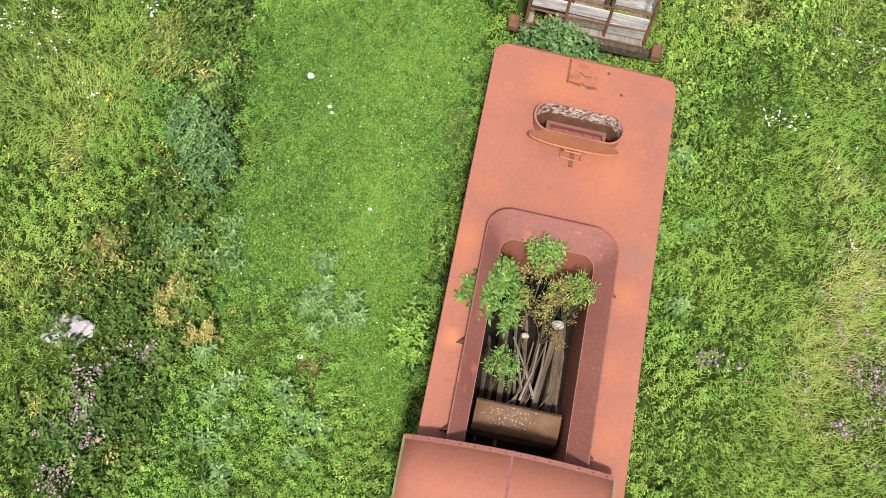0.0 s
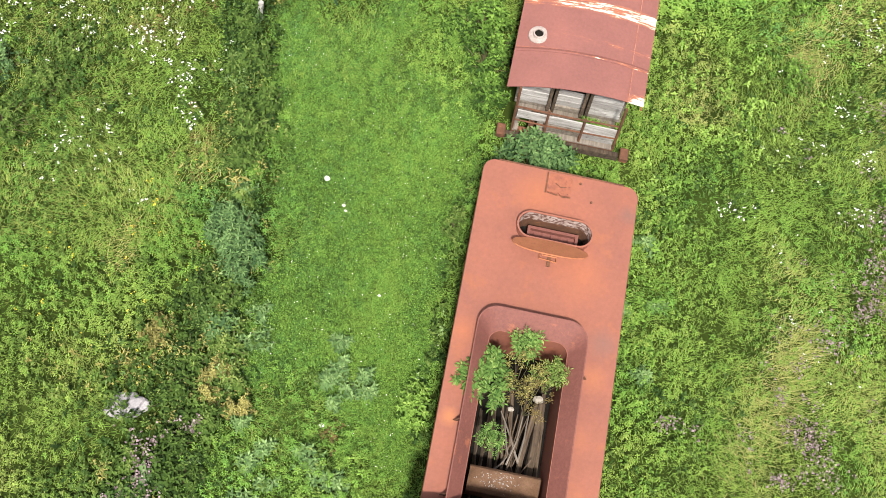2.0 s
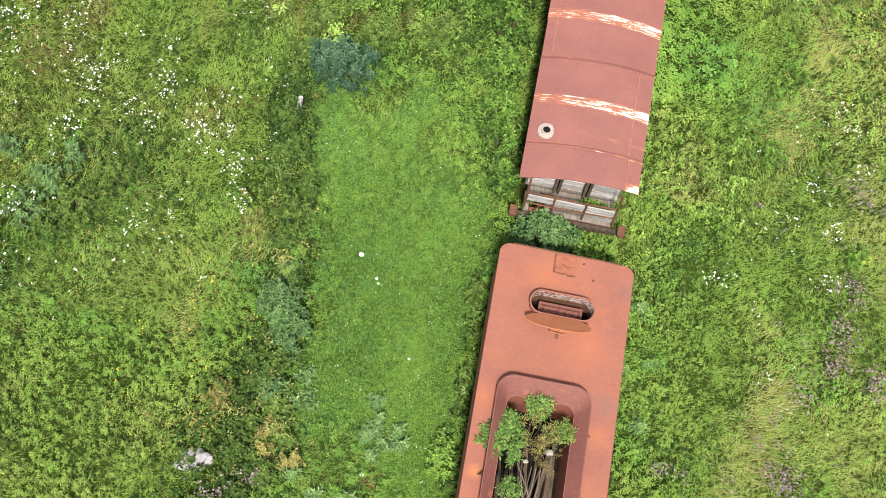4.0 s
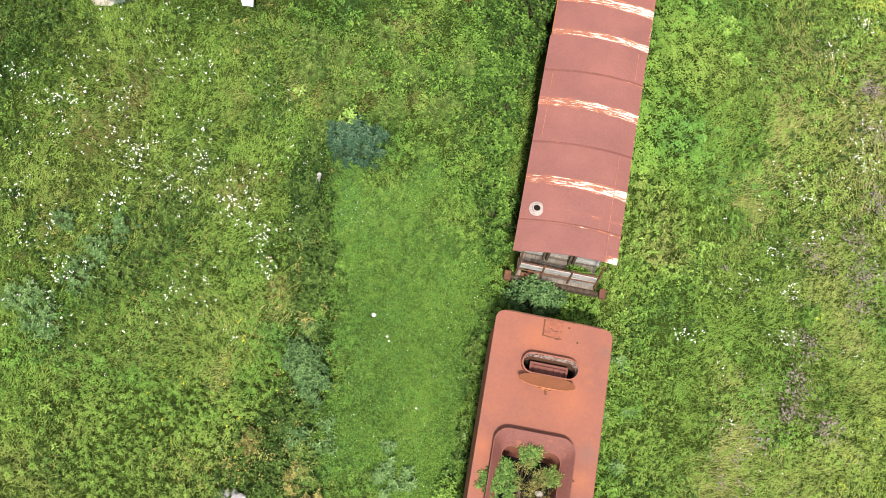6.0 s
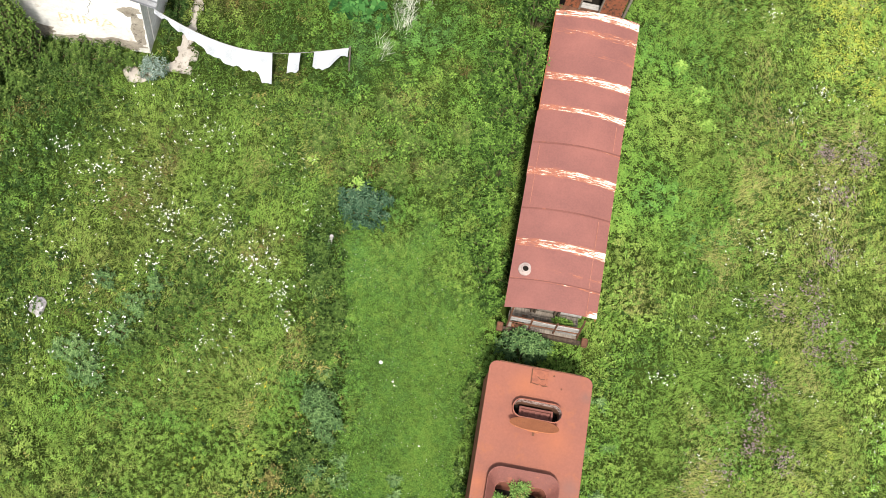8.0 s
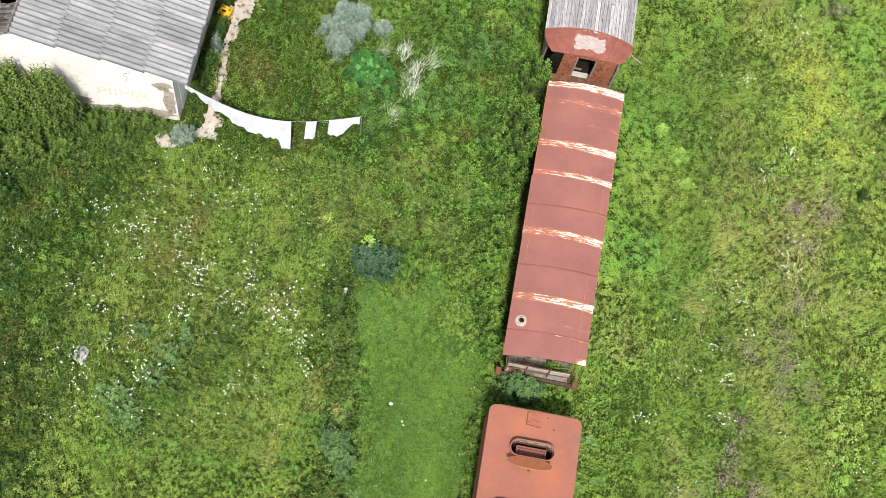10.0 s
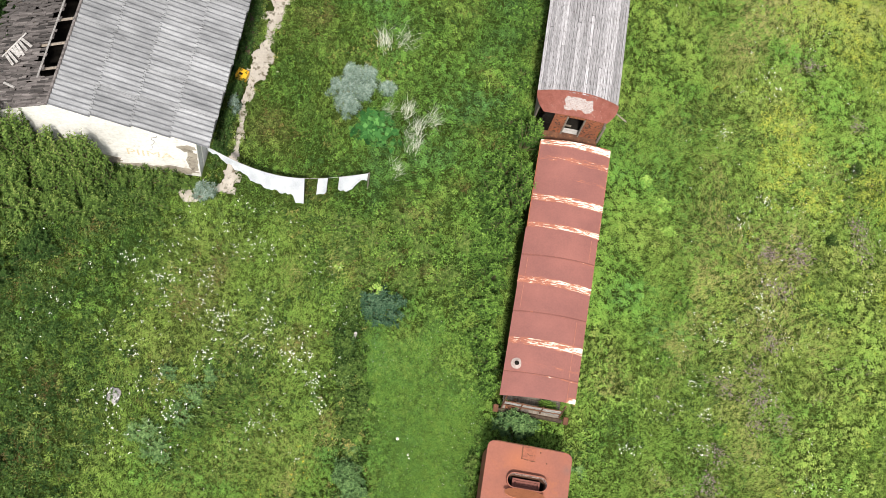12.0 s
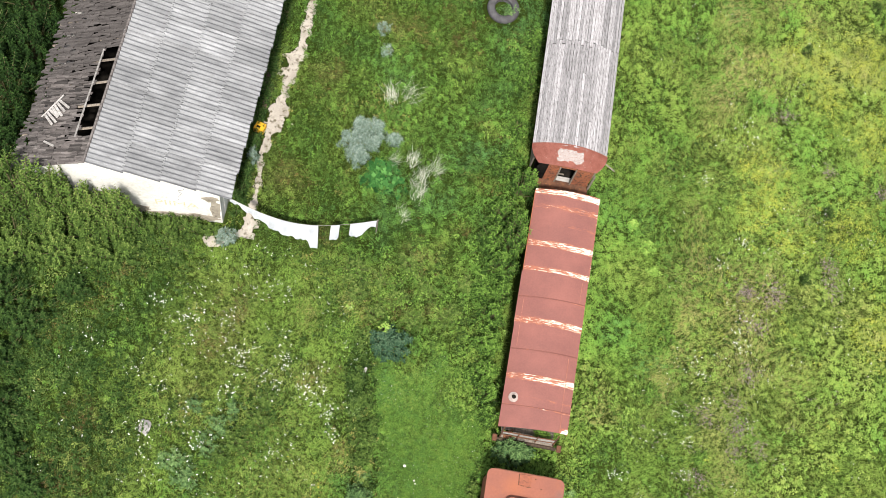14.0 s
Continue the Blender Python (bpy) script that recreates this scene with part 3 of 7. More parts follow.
def build_scrap():
    """What lies in the bunker."""
    rnd = random.Random(4)
    label = "old split wooden beam lying in the bunker"
    # x, y of the middle, length, width, turn, height
    for x, y, ln, w, turn, z in ((-0.56, -6.3, 1.5, 0.1, 2, 0.72), (-0.44, -5.9, 2.2, 0.08, -2, 0.72), (-0.32, -6.15, 1.9, 0.11, 4, 0.74), (-0.16, -5.8, 2.3, 0.07, -3, 0.72), (-0.02, -6.1, 1.8, 0.09, 6, 0.8), (0.1, -5.75, 2.2, 0.07, -4, 0.74), (0.2, -6.1, 1.7, 0.13, -6, 0.84), (0.36, -5.95, 1.75, 0.2, -2, 0.72), (0.47, -6.2, 1.5, 0.09, 1, 0.76), (-0.24, -5.6, 1.9, 0.06, 9, 0.86)):
        w *= 0.74
        h = w * rnd.uniform(0.8, 1.2)
        loops = []
        for i in range(9):
            u = -ln / 2 + ln * i / 8
            c = 0.4 if i in (0, 8) else 1.0
            j = [rnd.uniform(-0.012, 0.012) for _ in range(16)]
            loops.append([(w / 2 * c * math.cos(a) * (1.1 if k % 2 else 0.85) + j[k], u + j[k + 8] * 3 * (i in (0, 8)), h / 2 + h / 2 * c * math.sin(a) + j[k + 8] * 0.5) for k, a in enumerate(2 * math.pi * q / 8 for q in range(8))])
        tagged(part("beam", skin(loops, cap=True), BARK_BROWN, m=ON_TENDER @ pose(x, y, z, rnd.uniform(-1.5, 1.5), rnd.uniform(-15, 15), turn)), label, "beam", "beams in the bunker")
    for k in range(13):
        ln = rnd.uniform(0.4, 1.1)
        bm = tube([(0, -ln / 2, 0), (rnd.uniform(-0.04, 0.04), 0, rnd.uniform(0, 0.04)), (rnd.uniform(-0.02, 0.02), ln / 2, 0)], rnd.uniform(0.01, 0.022), 5, 0.5)
        tagged(part("broken_stick", bm, OLD_WOOD if k % 3 == 0 else BARK_BROWN, m=ON_TENDER @ pose(-0.1 + rnd.uniform(-0.25, 0.28), -6.35 + rnd.uniform(-0.35, 0.5), 0.96 + 0.012 * k, rnd.uniform(-6, 6), 0, rnd.uniform(-40, 34))), "grey broken stick lying across the beams", "stick", "sticks in the bunker")
    bm = skin([[(-0.66, y, z), (0.5, y, z)] for y, z in ((-7.16, 0.92), (-7.14, 1.16), (-7.08, 1.22), (-6.78, 1.3), (-6.74, 1.26), (-6.74, 0.95))], closed=False)
    bmesh.ops.solidify(bm, geom=bm.faces[:], thickness=0.012)
    tagged(part("bent_plate", bm, RUST_BROWN, m=ON_TENDER @ pose(0, 0.12, 0.05)), "brown rusted bent steel plate across the bunker", "plate")
    for x, y, r, z in ((0.3, -5.25, 0.09, 0.98), (-0.12, -5.5, 0.06, 0.96), (-0.3, -7.6, 0.06, 0.8)):
        tagged(part("plaster_lump", lump(r, (1, 0.7, 0.6), 10 * r + x, 0.3, 2), CONCRETE, m=ON_TENDER @ pose(x, y, z)), "whitish lump of rubble lying in the bunker", "rubble", "rubble in the bunker")
    bm = bmesh.new()
    for k in range(60):
        x, y = rnd.gauss(-0.2, 0.16), rnd.uniform(-7.04, -6.8)
        box(bm, -0.012, -0.004, 0, 0.012, 0.004, 0.003, pose(x, y, 1.222 + (y + 7.08) * 0.26 + 0.012, 14, 0, rnd.uniform(0, 180)))
    tagged(part("chaff", bm, PALE_WOOD, m=ON_TENDER @ pose(0, 0.12, 0.05)), "pale wood chips scattered on the rusty plate", "debris", kind="stuff")
    for x in (-0.42, -0.32, 0.18):
        tagged(part("grate_bar", boxed(x, -8.0, 0.722, x + 0.04, -7.3, 0.8), RUST_DARK, m=ON_TENDER), "dark rusted grate bar on the bunker floor", "bar", "grate bars")


build_scrap()


def build_cab():
    c = thing("locomotive_cab", pose(-0.21, -7.76, LIFT, 0, 0, 0.6), "rust-red steam engine cab with an arched roof", "rail vehicle")
    roof = arch(-2.3, 0.0, 1.32, 2.16, 0.2, 0.02, 18, 4)
    r = part("cab_roof", roof, RUST_DECK, c, "salmon-red arched sheet roof", smooth=True)
    part("seam", arch(-2.3, 0.02, 0.018, 2.365, 0.001, 0.004, 2, 1), RUST_BAND, r)
    for s in (-1, 1):
        part("gutter", boxed(s * 1.335 - 0.018, -2.3, 2.09, s * 1.335 + 0.018, 0.01, 2.125), STEM, r, "olive-stained gutter strip")
    part("front_strip", arch(-0.05, 0.015, 1.32, 2.166, 0.201, 0.03, 18, 1), RUST_BAND, r, "riveted roof edge strip")
    for k in range(14):
        x = -1.22 + 0.188 * k
        bm = bmesh.new()
        bmesh.ops.create_cone(bm, segments=6, radius1=0.014, radius2=0.01, depth=0.012, cap_ends=True, matrix=Matrix.Translation((x, -0.02, 2.166 + 0.201 * (1 - (x / 1.32) ** 2) + 0.004)))
        part("rivet", bm, RUST_DARK, r)
    for s in (-1, 1):
        bm = boxed(s * 1.27 - 0.01, -2.3, 0.56, s * 1.27 + 0.01, -0.02, 1.4)
        box(bm, s * 1.27 - 0.01, -2.3, 1.4, s * 1.27 + 0.01, -1.6, 2.12)
        box(bm, s * 1.27 - 0.01, -0.3, 1.4, s * 1.27 + 0.01, -0.02, 2.12)
        box(bm, s * 1.27 - 0.01, -1.6, 1.95, s * 1.27 + 0.01, -0.3, 2.12)
        part("side_sheet", bm, RUST_DECK, c, "rust-red cab side with a window opening")
    part("front_sheet", boxed(-1.26, -2.32, 0.56, 1.26, -2.30, 2.2), RUST_DECK, c)
    part("footplate", boxed(-1.22, -2.3, 0.5, 1.22, 0.0, 0.56), DARK, c, "dark steel footplate")
    bm = bmesh.new()
    for sx in (-1, 1):
        box(bm, sx * 0.62 - 0.05, -2.3, 0.26, sx * 0.62 + 0.05, -0.05, 0.5)
    part("underframe", bm, RUST_DARK, c)
    for y in (-1.7, -0.7):
        wheelset(c, y, base=-LIFT)


build_cab()


def build_red_wagon():
    w = thing("covered_wagon", pose(0.075, -0.08, 0.0, 0, -2.4, -0.9), "old wooden covered wagon with a red sheet roof", "rail vehicle")
    # roof sheets, each lapping over the next
    seams = [0.0, 0.72, 1.85, 2.82, 3.82, 4.83, 5.78, 6.85, 7.85, 9.14]
    for k, (a, b) in enumerate(zip(seams, seams[1:])):
        lift = 0.012 * (k % 2)
        shift = 0.0 if k < 6 else 0.035
        half = 1.225 if k not in (4, 5) else 1.24
        bm = arch(a - 0.03, b + 0.03, half, 2.11 + lift, 0.2, 0.022, 16, 3, lambda x, y: 0.012 * noise.noise(Vector((x * 1.3, y * 1.1, 2.0))), shift, 0.06 if k == 0 else 0.03)
        part("roof_sheet", bm, ROOF_RED, w, smooth=False)
    for s in (-1, 1):
        part("roof_edge", boxed(s * 1.2 - 0.012, 0.0, 2.02, s * 1.2 + 0.012, 9.1, 2.075), RUST_BRIGHT, w, "orange rusted roof edge strip")
    part("raised_seam", arch(0.73, 0.76, 1.225, 2.127, 0.2, 0.008, 16, 1, None, 0.0, 0.03), RUST_BAND, w)
    part("raised_seam", arch(4.81, 4.85, 1.24, 2.127, 0.2, 0.008, 16, 1, None, 0.0, 0.03), RUST_BAND, w)
    part("raised_seam", arch(2.80, 2.84, 1.225, 2.127, 0.2, 0.008, 16, 1, None, 0.0, 0.03), RUST_BAND, w)
    # rusted lap joints running lengthwise
    for x, ya, yb in ((0.93, 0.06, 0.7), (0.9, 0.8, 2.75), (1.02, 4.9, 5.7), (-1.02, 2.9, 4.7)):
        z = 2.11 + 0.2 * (1 - (x / 1.225) ** 2)
        part("lap_seam", boxed(x - 0.007, ya, z - 0.01, x + 0.007, yb, z + 0.022), JOINT_RUST, w)
    # stove pipe collar
    cx, cy = -0.85, 1.0
    bm = skin([[(cx + r * math.cos(2 * math.pi * k / 24), cy + r * math.sin(2 * math.pi * k / 24), z + 0.09 * (r * math.cos(2 * math.pi * k / 24)) * f) for k in range(24)] for r, z, f in ((0.185, 2.16, 1), (0.185, 2.235, 1), (0.175, 2.242, 1), (0.115, 2.25, 1), (0.105, 2.27, 0), (0.105, 2.3, 0), (0.08, 2.3, 0), (0.08, 2.15, 0))])
    pipe = part("stove_pipe", bm, COLLAR, w, "dirty white stove pipe collar")
    bm = bmesh.new()
    bmesh.ops.create_circle(bm, cap_ends=True, segments=20, radius=0.082, matrix=Matrix.Translation((cx, cy, 2.262)))
    part("pipe_hole", bm, DARK, pipe, "dark pipe hole")
    # body of upright boards
    for s in (-1, 1):
        part("side_wall", boxed(s * 1.0 - 0.02, 0.5, 0.78, s * 1.0 + 0.02, 9.05, 2.12), OLD_WOOD, w, "weathered board side wall")
    part("end_wall", boxed(-0.98, 9.0, 0.78, 0.98, 9.05, 2.2), OLD_WOOD, w)
    part("floor", boxed(-1.02, 0.48, 0.64, 1.02, 9.06, 0.78), OLD_WOOD, w)
    # end wall of lying boards either side of a doorway
    rnd = random.Random(8)
    for x0, x1 in ((-0.98, -0.36), (0.33, 0.98)):
        for k in range(10):
            z = 0.80 + 0.135 * k
            part("wall_board", boxed(x0, 0.44 + rnd.uniform(0, 0.012), z, x1 - rnd.uniform(0, 0.02), 0.47, z + 0.125), PALE_WOOD, w)
    # Added near-black sheet that paints the shade behind the door boards.
    part("door_shade_panel", boxed(-0.31, 0.55, 0.78, 0.28, 0.58, 2.2), DARK, w, "near-black panel put behind the broken door as shade")
    for z, h, tilt in ((0.80, 0.17, 0.5), (1.0, 0.16, -0.8), (1.2, 0.12, 1.6), (1.4, 0.06, -3.0), (1.58, 0.09, 4.0)):
        part("door_board", boxed(-0.30, -0.012, 0, 0.28, 0.012, h), PALE_WOOD, w, m=pose(0, 0.52, z, 0, tilt, 0))
    for x in (-0.38, -0.29, 0.26, 0.35):
        part("door_post", boxed(x - 0.03, 0.36, 0.72, x + 0.03, 0.43, 2.2), BARK_BROWN, w, "dark doorway post")
    # open platform
    for k in range(4):
        y = -0.14 + 0.152 * k
        a, b = -0.98 + rnd.uniform(0, 0.04), 0.98 - rnd.uniform(0, 0.05)
        spans = [(a, -0.86), (-0.52, b)] if k in (0, 1) else [(a, b)]
        for p, q in spans:
            part("platform_board", boxed(p, y, 0.64, q, y + 0.14, 0.685 + rnd.uniform(-0.02, 0.006)), OLD_WOOD, w)
    part("headstock", boxed(-1.1, -0.24, 0.44, 1.1, -0.15, 0.64, bevel=0.015), BARK_BROWN, w, "heavy rotten wooden headstock")
    for x in (-1.16, 1.2):
        part("buffer_plate", boxed(x - 0.085, -0.3, 0.54, x + 0.085, -0.06, 0.7, bevel=0.02), RUST_DARK, w, "square rusty corner plate")
    for x in (-0.97, -0.36, 0.31, 0.97):
        lean = -0.03 if x > 0.9 else rnd.uniform(-0.01, 0.01)
        top = 2.12 if abs(x) > 0.9 else 1.5
        part("railing_post", tube([(x, -0.1, 0.66), (x + lean, -0.08, top)], 0.026, 6), RUST_DARK, w, "thin rusty iron post")
    part("railing_bar", tube([(-0.97, -0.1, 1.48), (0, -0.105, 1.46), (0.97, -0.09, 1.47)], 0.02, 6), RUST_DARK, w, "rusty railing bar")
    part("railing_bar", tube([(-0.97, -0.1, 1.0), (-0.4, -0.1, 0.98), (0.97, -0.09, 1.01)], 0.018, 6), RUST_DARK, w, "rusty railing bar")
    part("railing_board", boxed(-0.95, -0.08, 1.05, 0.95, -0.055, 1.3), PALE_WOOD, w, "bleached board tied to the railing", m=pose(0, 0, 0, 0, 0.8, 0))
    part("railing_board", boxed(0.33, -0.08, 0.74, 0.94, -0.055, 1.0), PALE_WOOD, w, "bleached board tied to the railing", m=pose(0, 0, 0, 0, -0.6, 0))
    part("railing_board", boxed(-0.4, -0.075, 0.76, 0.28, -0.05, 0.98), OLD_WOOD, w, "pinkish grey board tied to the railing", m=pose(0, 0, 0, 0, 0.5, 0))
    part("brake_handle", tube([(-0.62, 0.1, 0.68), (-0.62, 0.1, 1.1), (-0.55, 0.08, 1.12)], 0.022, 6), RUST_DARK, w, "rusty brake handle")
    part("draw_hook", tube([(0.02, -0.27, 0.56), (0.02, -0.6, 0.56), (0.02, -0.65, 0.62)], 0.035, 8), RUST_DARK, w)
    running_gear(w, -0.14, 9.1, 0.98, 0.636)


build_red_wagon()


def build_grey_wagon():
    w = thing("passenger_wagon", pose(0.05, 0, 0, 0, 0, 0.2), "derelict wooden passenger wagon with a bare board roof", "rail vehicle")
    half, edge, rise = 1.46, 2.18, 0.46
    rnd = random.Random(12)
    n = 25
    z_of = lambda x: edge + rise * (1 - (x / half) ** 2)
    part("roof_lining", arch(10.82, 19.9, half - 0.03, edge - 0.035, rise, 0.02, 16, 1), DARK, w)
    for k in range(n):
        xa, xb = -half + 2 * half * k / n, -half + 2 * half * (k + 1) / n
        cuts = [10.78, 15.3 + 0.1 * math.sin(k * 2.1) + (0.0 if k % 3 else 0.12), 19.9]
        if k % 4 == 1:
            cuts.insert(1, rnd.uniform(11.8, 14.2))
        if k % 5 == 2:
            cuts.insert(-1, rnd.uniform(16.5, 18.8))
        for a, b in zip(cuts, cuts[1:]):
            lift, g = rnd.uniform(-0.01, 0.012), rnd.uniform(0.002, 0.008)
            bm = skin([[(xa + g, y, z_of(xa) + lift), (xb - g, y, z_of(xb) + lift), (xb - g, y, z_of(xb) + lift - 0.022), (xa + g, y, z_of(xa) + lift - 0.022)] for y in (a + rnd.uniform(0, 0.02), b - rnd.uniform(0, 0.02))], cap=True)
            part("roof_board", bm, ROOF_WOOD, w)
    # red sheet hood bent down over the end
    HOOD_TOP, HOOD_LONG = 10.86, 0.8
    loops = []
    for v in range(7):
        f = v / 6
        hw = 1.475 - 0.34 * f ** 2.2
        y = HOOD_TOP - HOOD_LONG * f
        loops.append([(hw * u, y + 0.07 * abs(u) ** 3 * f, edge + 0.02 + (rise * (1 - 0.55 * f)) * (1 - u * u) - 0.08 * f ** 2) for u in (-1 + k / 9 for k in range(19))])
    bm = skin(loops, closed=False)
    bmesh.ops.solidify(bm, geom=bm.faces[:], thickness=0.02)
    hood = part("hood", bm, RED_PAINT, w, "faded red sheet hood over the wagon end", smooth=False)
    # torn white patch on the hood
    zt = lambda x, y: edge + 0.02 + (rise * (1 - 0.55 * (HOOD_TOP - y) / HOOD_LONG)) * (1 - (x / 1.36) ** 2) - 0.08 * ((HOOD_TOP - y) / HOOD_LONG) ** 2 + 0.022
    bm = bmesh.new()
    g = {}
    for i in range(13):
        for j in range(7):
            x, y = -0.48 + 1.0 * i / 12, 10.24 + 0.4 * j / 6
            if i in (0, 12) or j in (0, 6):
                x, y = x + rnd.uniform(-0.05, 0.04), y + rnd.uniform(-0.04, 0.04)
            g[i, j] = bm.verts.new((x, y, zt(x, y)))
    for i in range(12):
        for j in range(6):
            bm.faces.new((g[i, j], g[i + 1, j], g[i + 1, j + 1], g[i, j + 1]))
    part("patch", bm, PATCH, hood, "torn whitish patch")
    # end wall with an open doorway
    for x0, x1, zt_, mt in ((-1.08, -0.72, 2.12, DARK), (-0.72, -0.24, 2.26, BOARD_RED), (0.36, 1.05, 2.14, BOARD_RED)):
        part("end_panel", boxed(x0, 10.12, 0.78, x1, 10.16, zt_), mt, w, "rusty red boarded end panel" if mt is BOARD_RED else "near-black end panel")
    part("door_head", boxed(-0.24, 10.12, 2.05, 0.36, 10.16, 2.3), BOARD_RED, w)
    for x in (-0.25, 0.37):
        part("door_jamb", boxed(x - 0.025, 10.08, 0.78, x + 0.025, 10.17, 2.1), OLD_WOOD, w, "worn grey door jamb")
    part("end_platform", boxed(-1.1, 9.72, 0.70, 1.1, 10.17, 0.76), RUST_DARK, w, "dark rusty end platform")
    # Pale strip and near-black rest paint the lit sill and shaded inside.
    part("inner_floor", boxed(-1.1, 10.175, 0.72, 1.1, 10.36, 0.78), PALE_WOOD, w, "vestibule floor strip coloured pale as lit")
    part("inner_floor", boxed(-1.1, 10.362, 0.72, 1.1, 10.79, 0.776), DARK, w, "vestibule floor coloured near-black as shade")
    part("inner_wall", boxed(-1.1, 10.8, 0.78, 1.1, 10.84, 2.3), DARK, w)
    part("fallen_board", boxed(-0.2, 10.42, 0.79, 0.1, 10.46, 0.86), OLD_WOOD, w)
    for s in (-1, 1):
        part("side_wall", boxed(s * 1.25 - 0.03, 10.55, 0.75, s * 1.25 + 0.03, 19.9, 2.14), OLD_WOOD, w, "weathered board side wall")
        part("corner_post", boxed(s * 1.1 - 0.035, 10.0, 0.75, s * 1.1 + 0.035, 10.07, 2.0), OLD_WOOD if s > 0 else DARK, w, "worn corner post")
    part("far_wall", boxed(-1.22, 19.85, 0.75, 1.22, 19.9, 2.3), OLD_WOOD, w)
    part("loose_rod", tube([(1.3, 10.7, 2.1), (1.62, 10.55, 2.0), (1.85, 10.42, 1.98)], 0.028, 6), OLD_WOOD, w, "broken bleached batten sticking out")
    running_gear(w, 9.9, 19.8, 1.1, 0.72)


build_grey_wagon()


# ---- the house ----
RIDGE, EAVE, WEST = 4.40, 2.70, 3.0


def skew(x, y):
    """Plan of the house: its gable is not square to its length."""
    return x + 0.03 * (y - 6.0), y + 0.075 * (x + 16.9)


def roof_point(x, y, z):
    a, b = skew(x, y)
    return Vector((a, b, z))


def build_house():
    h = thing("house", pose(0, 0, 0), "derelict white plastered house with a broken grey roof", "house")
    xr, xe, xw, ya, yb = -16.93, -12.03, -19.68, 5.74, 20.5
    wx0, wx1, wy0 = -19.45, -12.42, 5.8
    # gable wall, 0.4 m thick
    def wall(loop, off):
        return [tuple(roof_point(x, y, z) + Vector(off)) for x, y, z in loop]
    east_z, west_z = EAVE + (wx1 - xe) * (EAVE - RIDGE) / (xe - xr) - 0.05, WEST + (wx0 - xw) * (RIDGE - WEST) / (xr - xw) - 0.05
    loop = [(wx0, wy0, -0.1), (wx1, wy0, -0.1), (wx1, wy0, east_z), (xr, wy0, RIDGE - 0.06), (wx0, wy0, west_z)]
    part("gable_wall", skin([wall(loop, (0, 0, 0)), wall(loop, (0, 0.4, 0))], cap=True), PLASTER, h, "dirty white plastered gable wall")
    for x, z in ((wx1 - 0.4, east_z - 0.12), (wx0 + 0.1, west_z - 0.3)):
        l2 = [(x, wy0 + 0.42, -0.1), (x + 0.4, wy0 + 0.42, -0.1), (x + 0.4, wy0 + 0.42, z), (x, wy0 + 0.42, z)]
        l3 = [(p, yb - 0.3, q) for p, _, q in l2]
        part("long_wall", skin([wall(l2, (0, 0, 0)), wall(l3, (0, 0, 0))], cap=True), PLASTER, h, "plastered long wall")
    part("back_wall", skin([wall([(x, yb - 0.3, z) for x, _, z in loop], (0, k, 0)) for k in (0, 0.3)], cap=True), PLASTER, h)
    # Floor in near-black, painting the unlit inside below the roof holes.
    part("attic_floor", skin([wall([(wx0 + 0.4, y, z), (wx1 - 0.4, y, z), (wx1 - 0.4, y, z + 0.1), (wx0 + 0.4, y, z + 0.1)], (0, 0, 0)) for y, z in ((wy0 + 0.45, 2.3), (yb - 0.4, 2.3))], cap=True), DARK, h, "attic floor coloured near-black as shade")
    # faded word on the gable
    cu = bpy.data.curves.new("word", "FONT")
    cu.body, cu.size, cu.extrude = "PIIMA", 0.66, 0.002
    tmp = new("word", cu)
    bpy.context.view_layer.update()
    me = bpy.data.meshes.new_from_object(tmp.evaluated_get(bpy.context.evaluated_depsgraph_get()))
    bpy.data.objects.remove(tmp)
    me.materials.clear()
    me.materials.append(LETTER)
    word = new("painted_word", me)
    word.parent = h
    p = roof_point(-14.85, wy0, 1.22)
    word.matrix_local = Matrix.Translation(p + Vector((0, -0.006, 0))) @ pose(0, 0, 0, 90, 0, math.degrees(math.atan(0.075)))
    tagged(word, "faded ochre painted word on the plaster")
    rnd = random.Random(2)
    pts = [roof_point(-13.75 + 0.09 * rnd.uniform(-1, 1) - 0.02 * k, wy0, 2.95 - 0.11 * k) + Vector((0, -0.001, 0)) for k in range(12)]
    part("crack", tube(pts, 0.009, 4, 0.4), DARK, h, "dark crack in the plaster")
    # bare masonry where the plaster has fallen, at the corner and along the foot
    for cx, cz, rx, rz, seed in ((-12.62, 1.3, 0.2, 0.85, 1.0), (-13.2, 0.35, 0.75, 0.24, 2.0), (-14.6, 0.3, 0.7, 0.2, 3.0), (-12.75, 2.25, 0.3, 0.22, 4.0), (-15.5, 0.6, 0.5, 0.3, 5.0)):
        ring = []
        for k in range(28):
            a = 2 * math.pi * k / 28
            w = 1 + 0.55 * noise.noise(Vector((math.cos(a) * 1.7 + 9 * seed, math.sin(a) * 1.7, seed)))
            q = roof_point(min(cx + rx * w * math.cos(a), wx1 - 0.01), wy0, max(0.02, cz + rz * w * math.sin(a)))
            ring.append(q)
        part("bare_masonry", skin([[tuple(q + Vector((0, -d, 0))) for q in ring] for d in (0.003, 0.012)], cap=True), MASONRY, h, "grey-brown masonry bared of its plaster")
    # east slope: corrugated sheets in overlapping courses
    slope = Vector((xe - xr, 0, EAVE - RIDGE))
    waves, cols, rows = 6, 14, 4
    wide = (yb - ya) / cols
    pieces = []
    for v in range(3):
        bm = bmesh.new()
        segs = waves * 8
        top = []
        for i in range(segs + 1):
            y = (wide + 0.03) * i / segs
            z = 0.031 * math.cos(2 * math.pi * waves * i / segs)
            top.append(z)
        rows_v = []
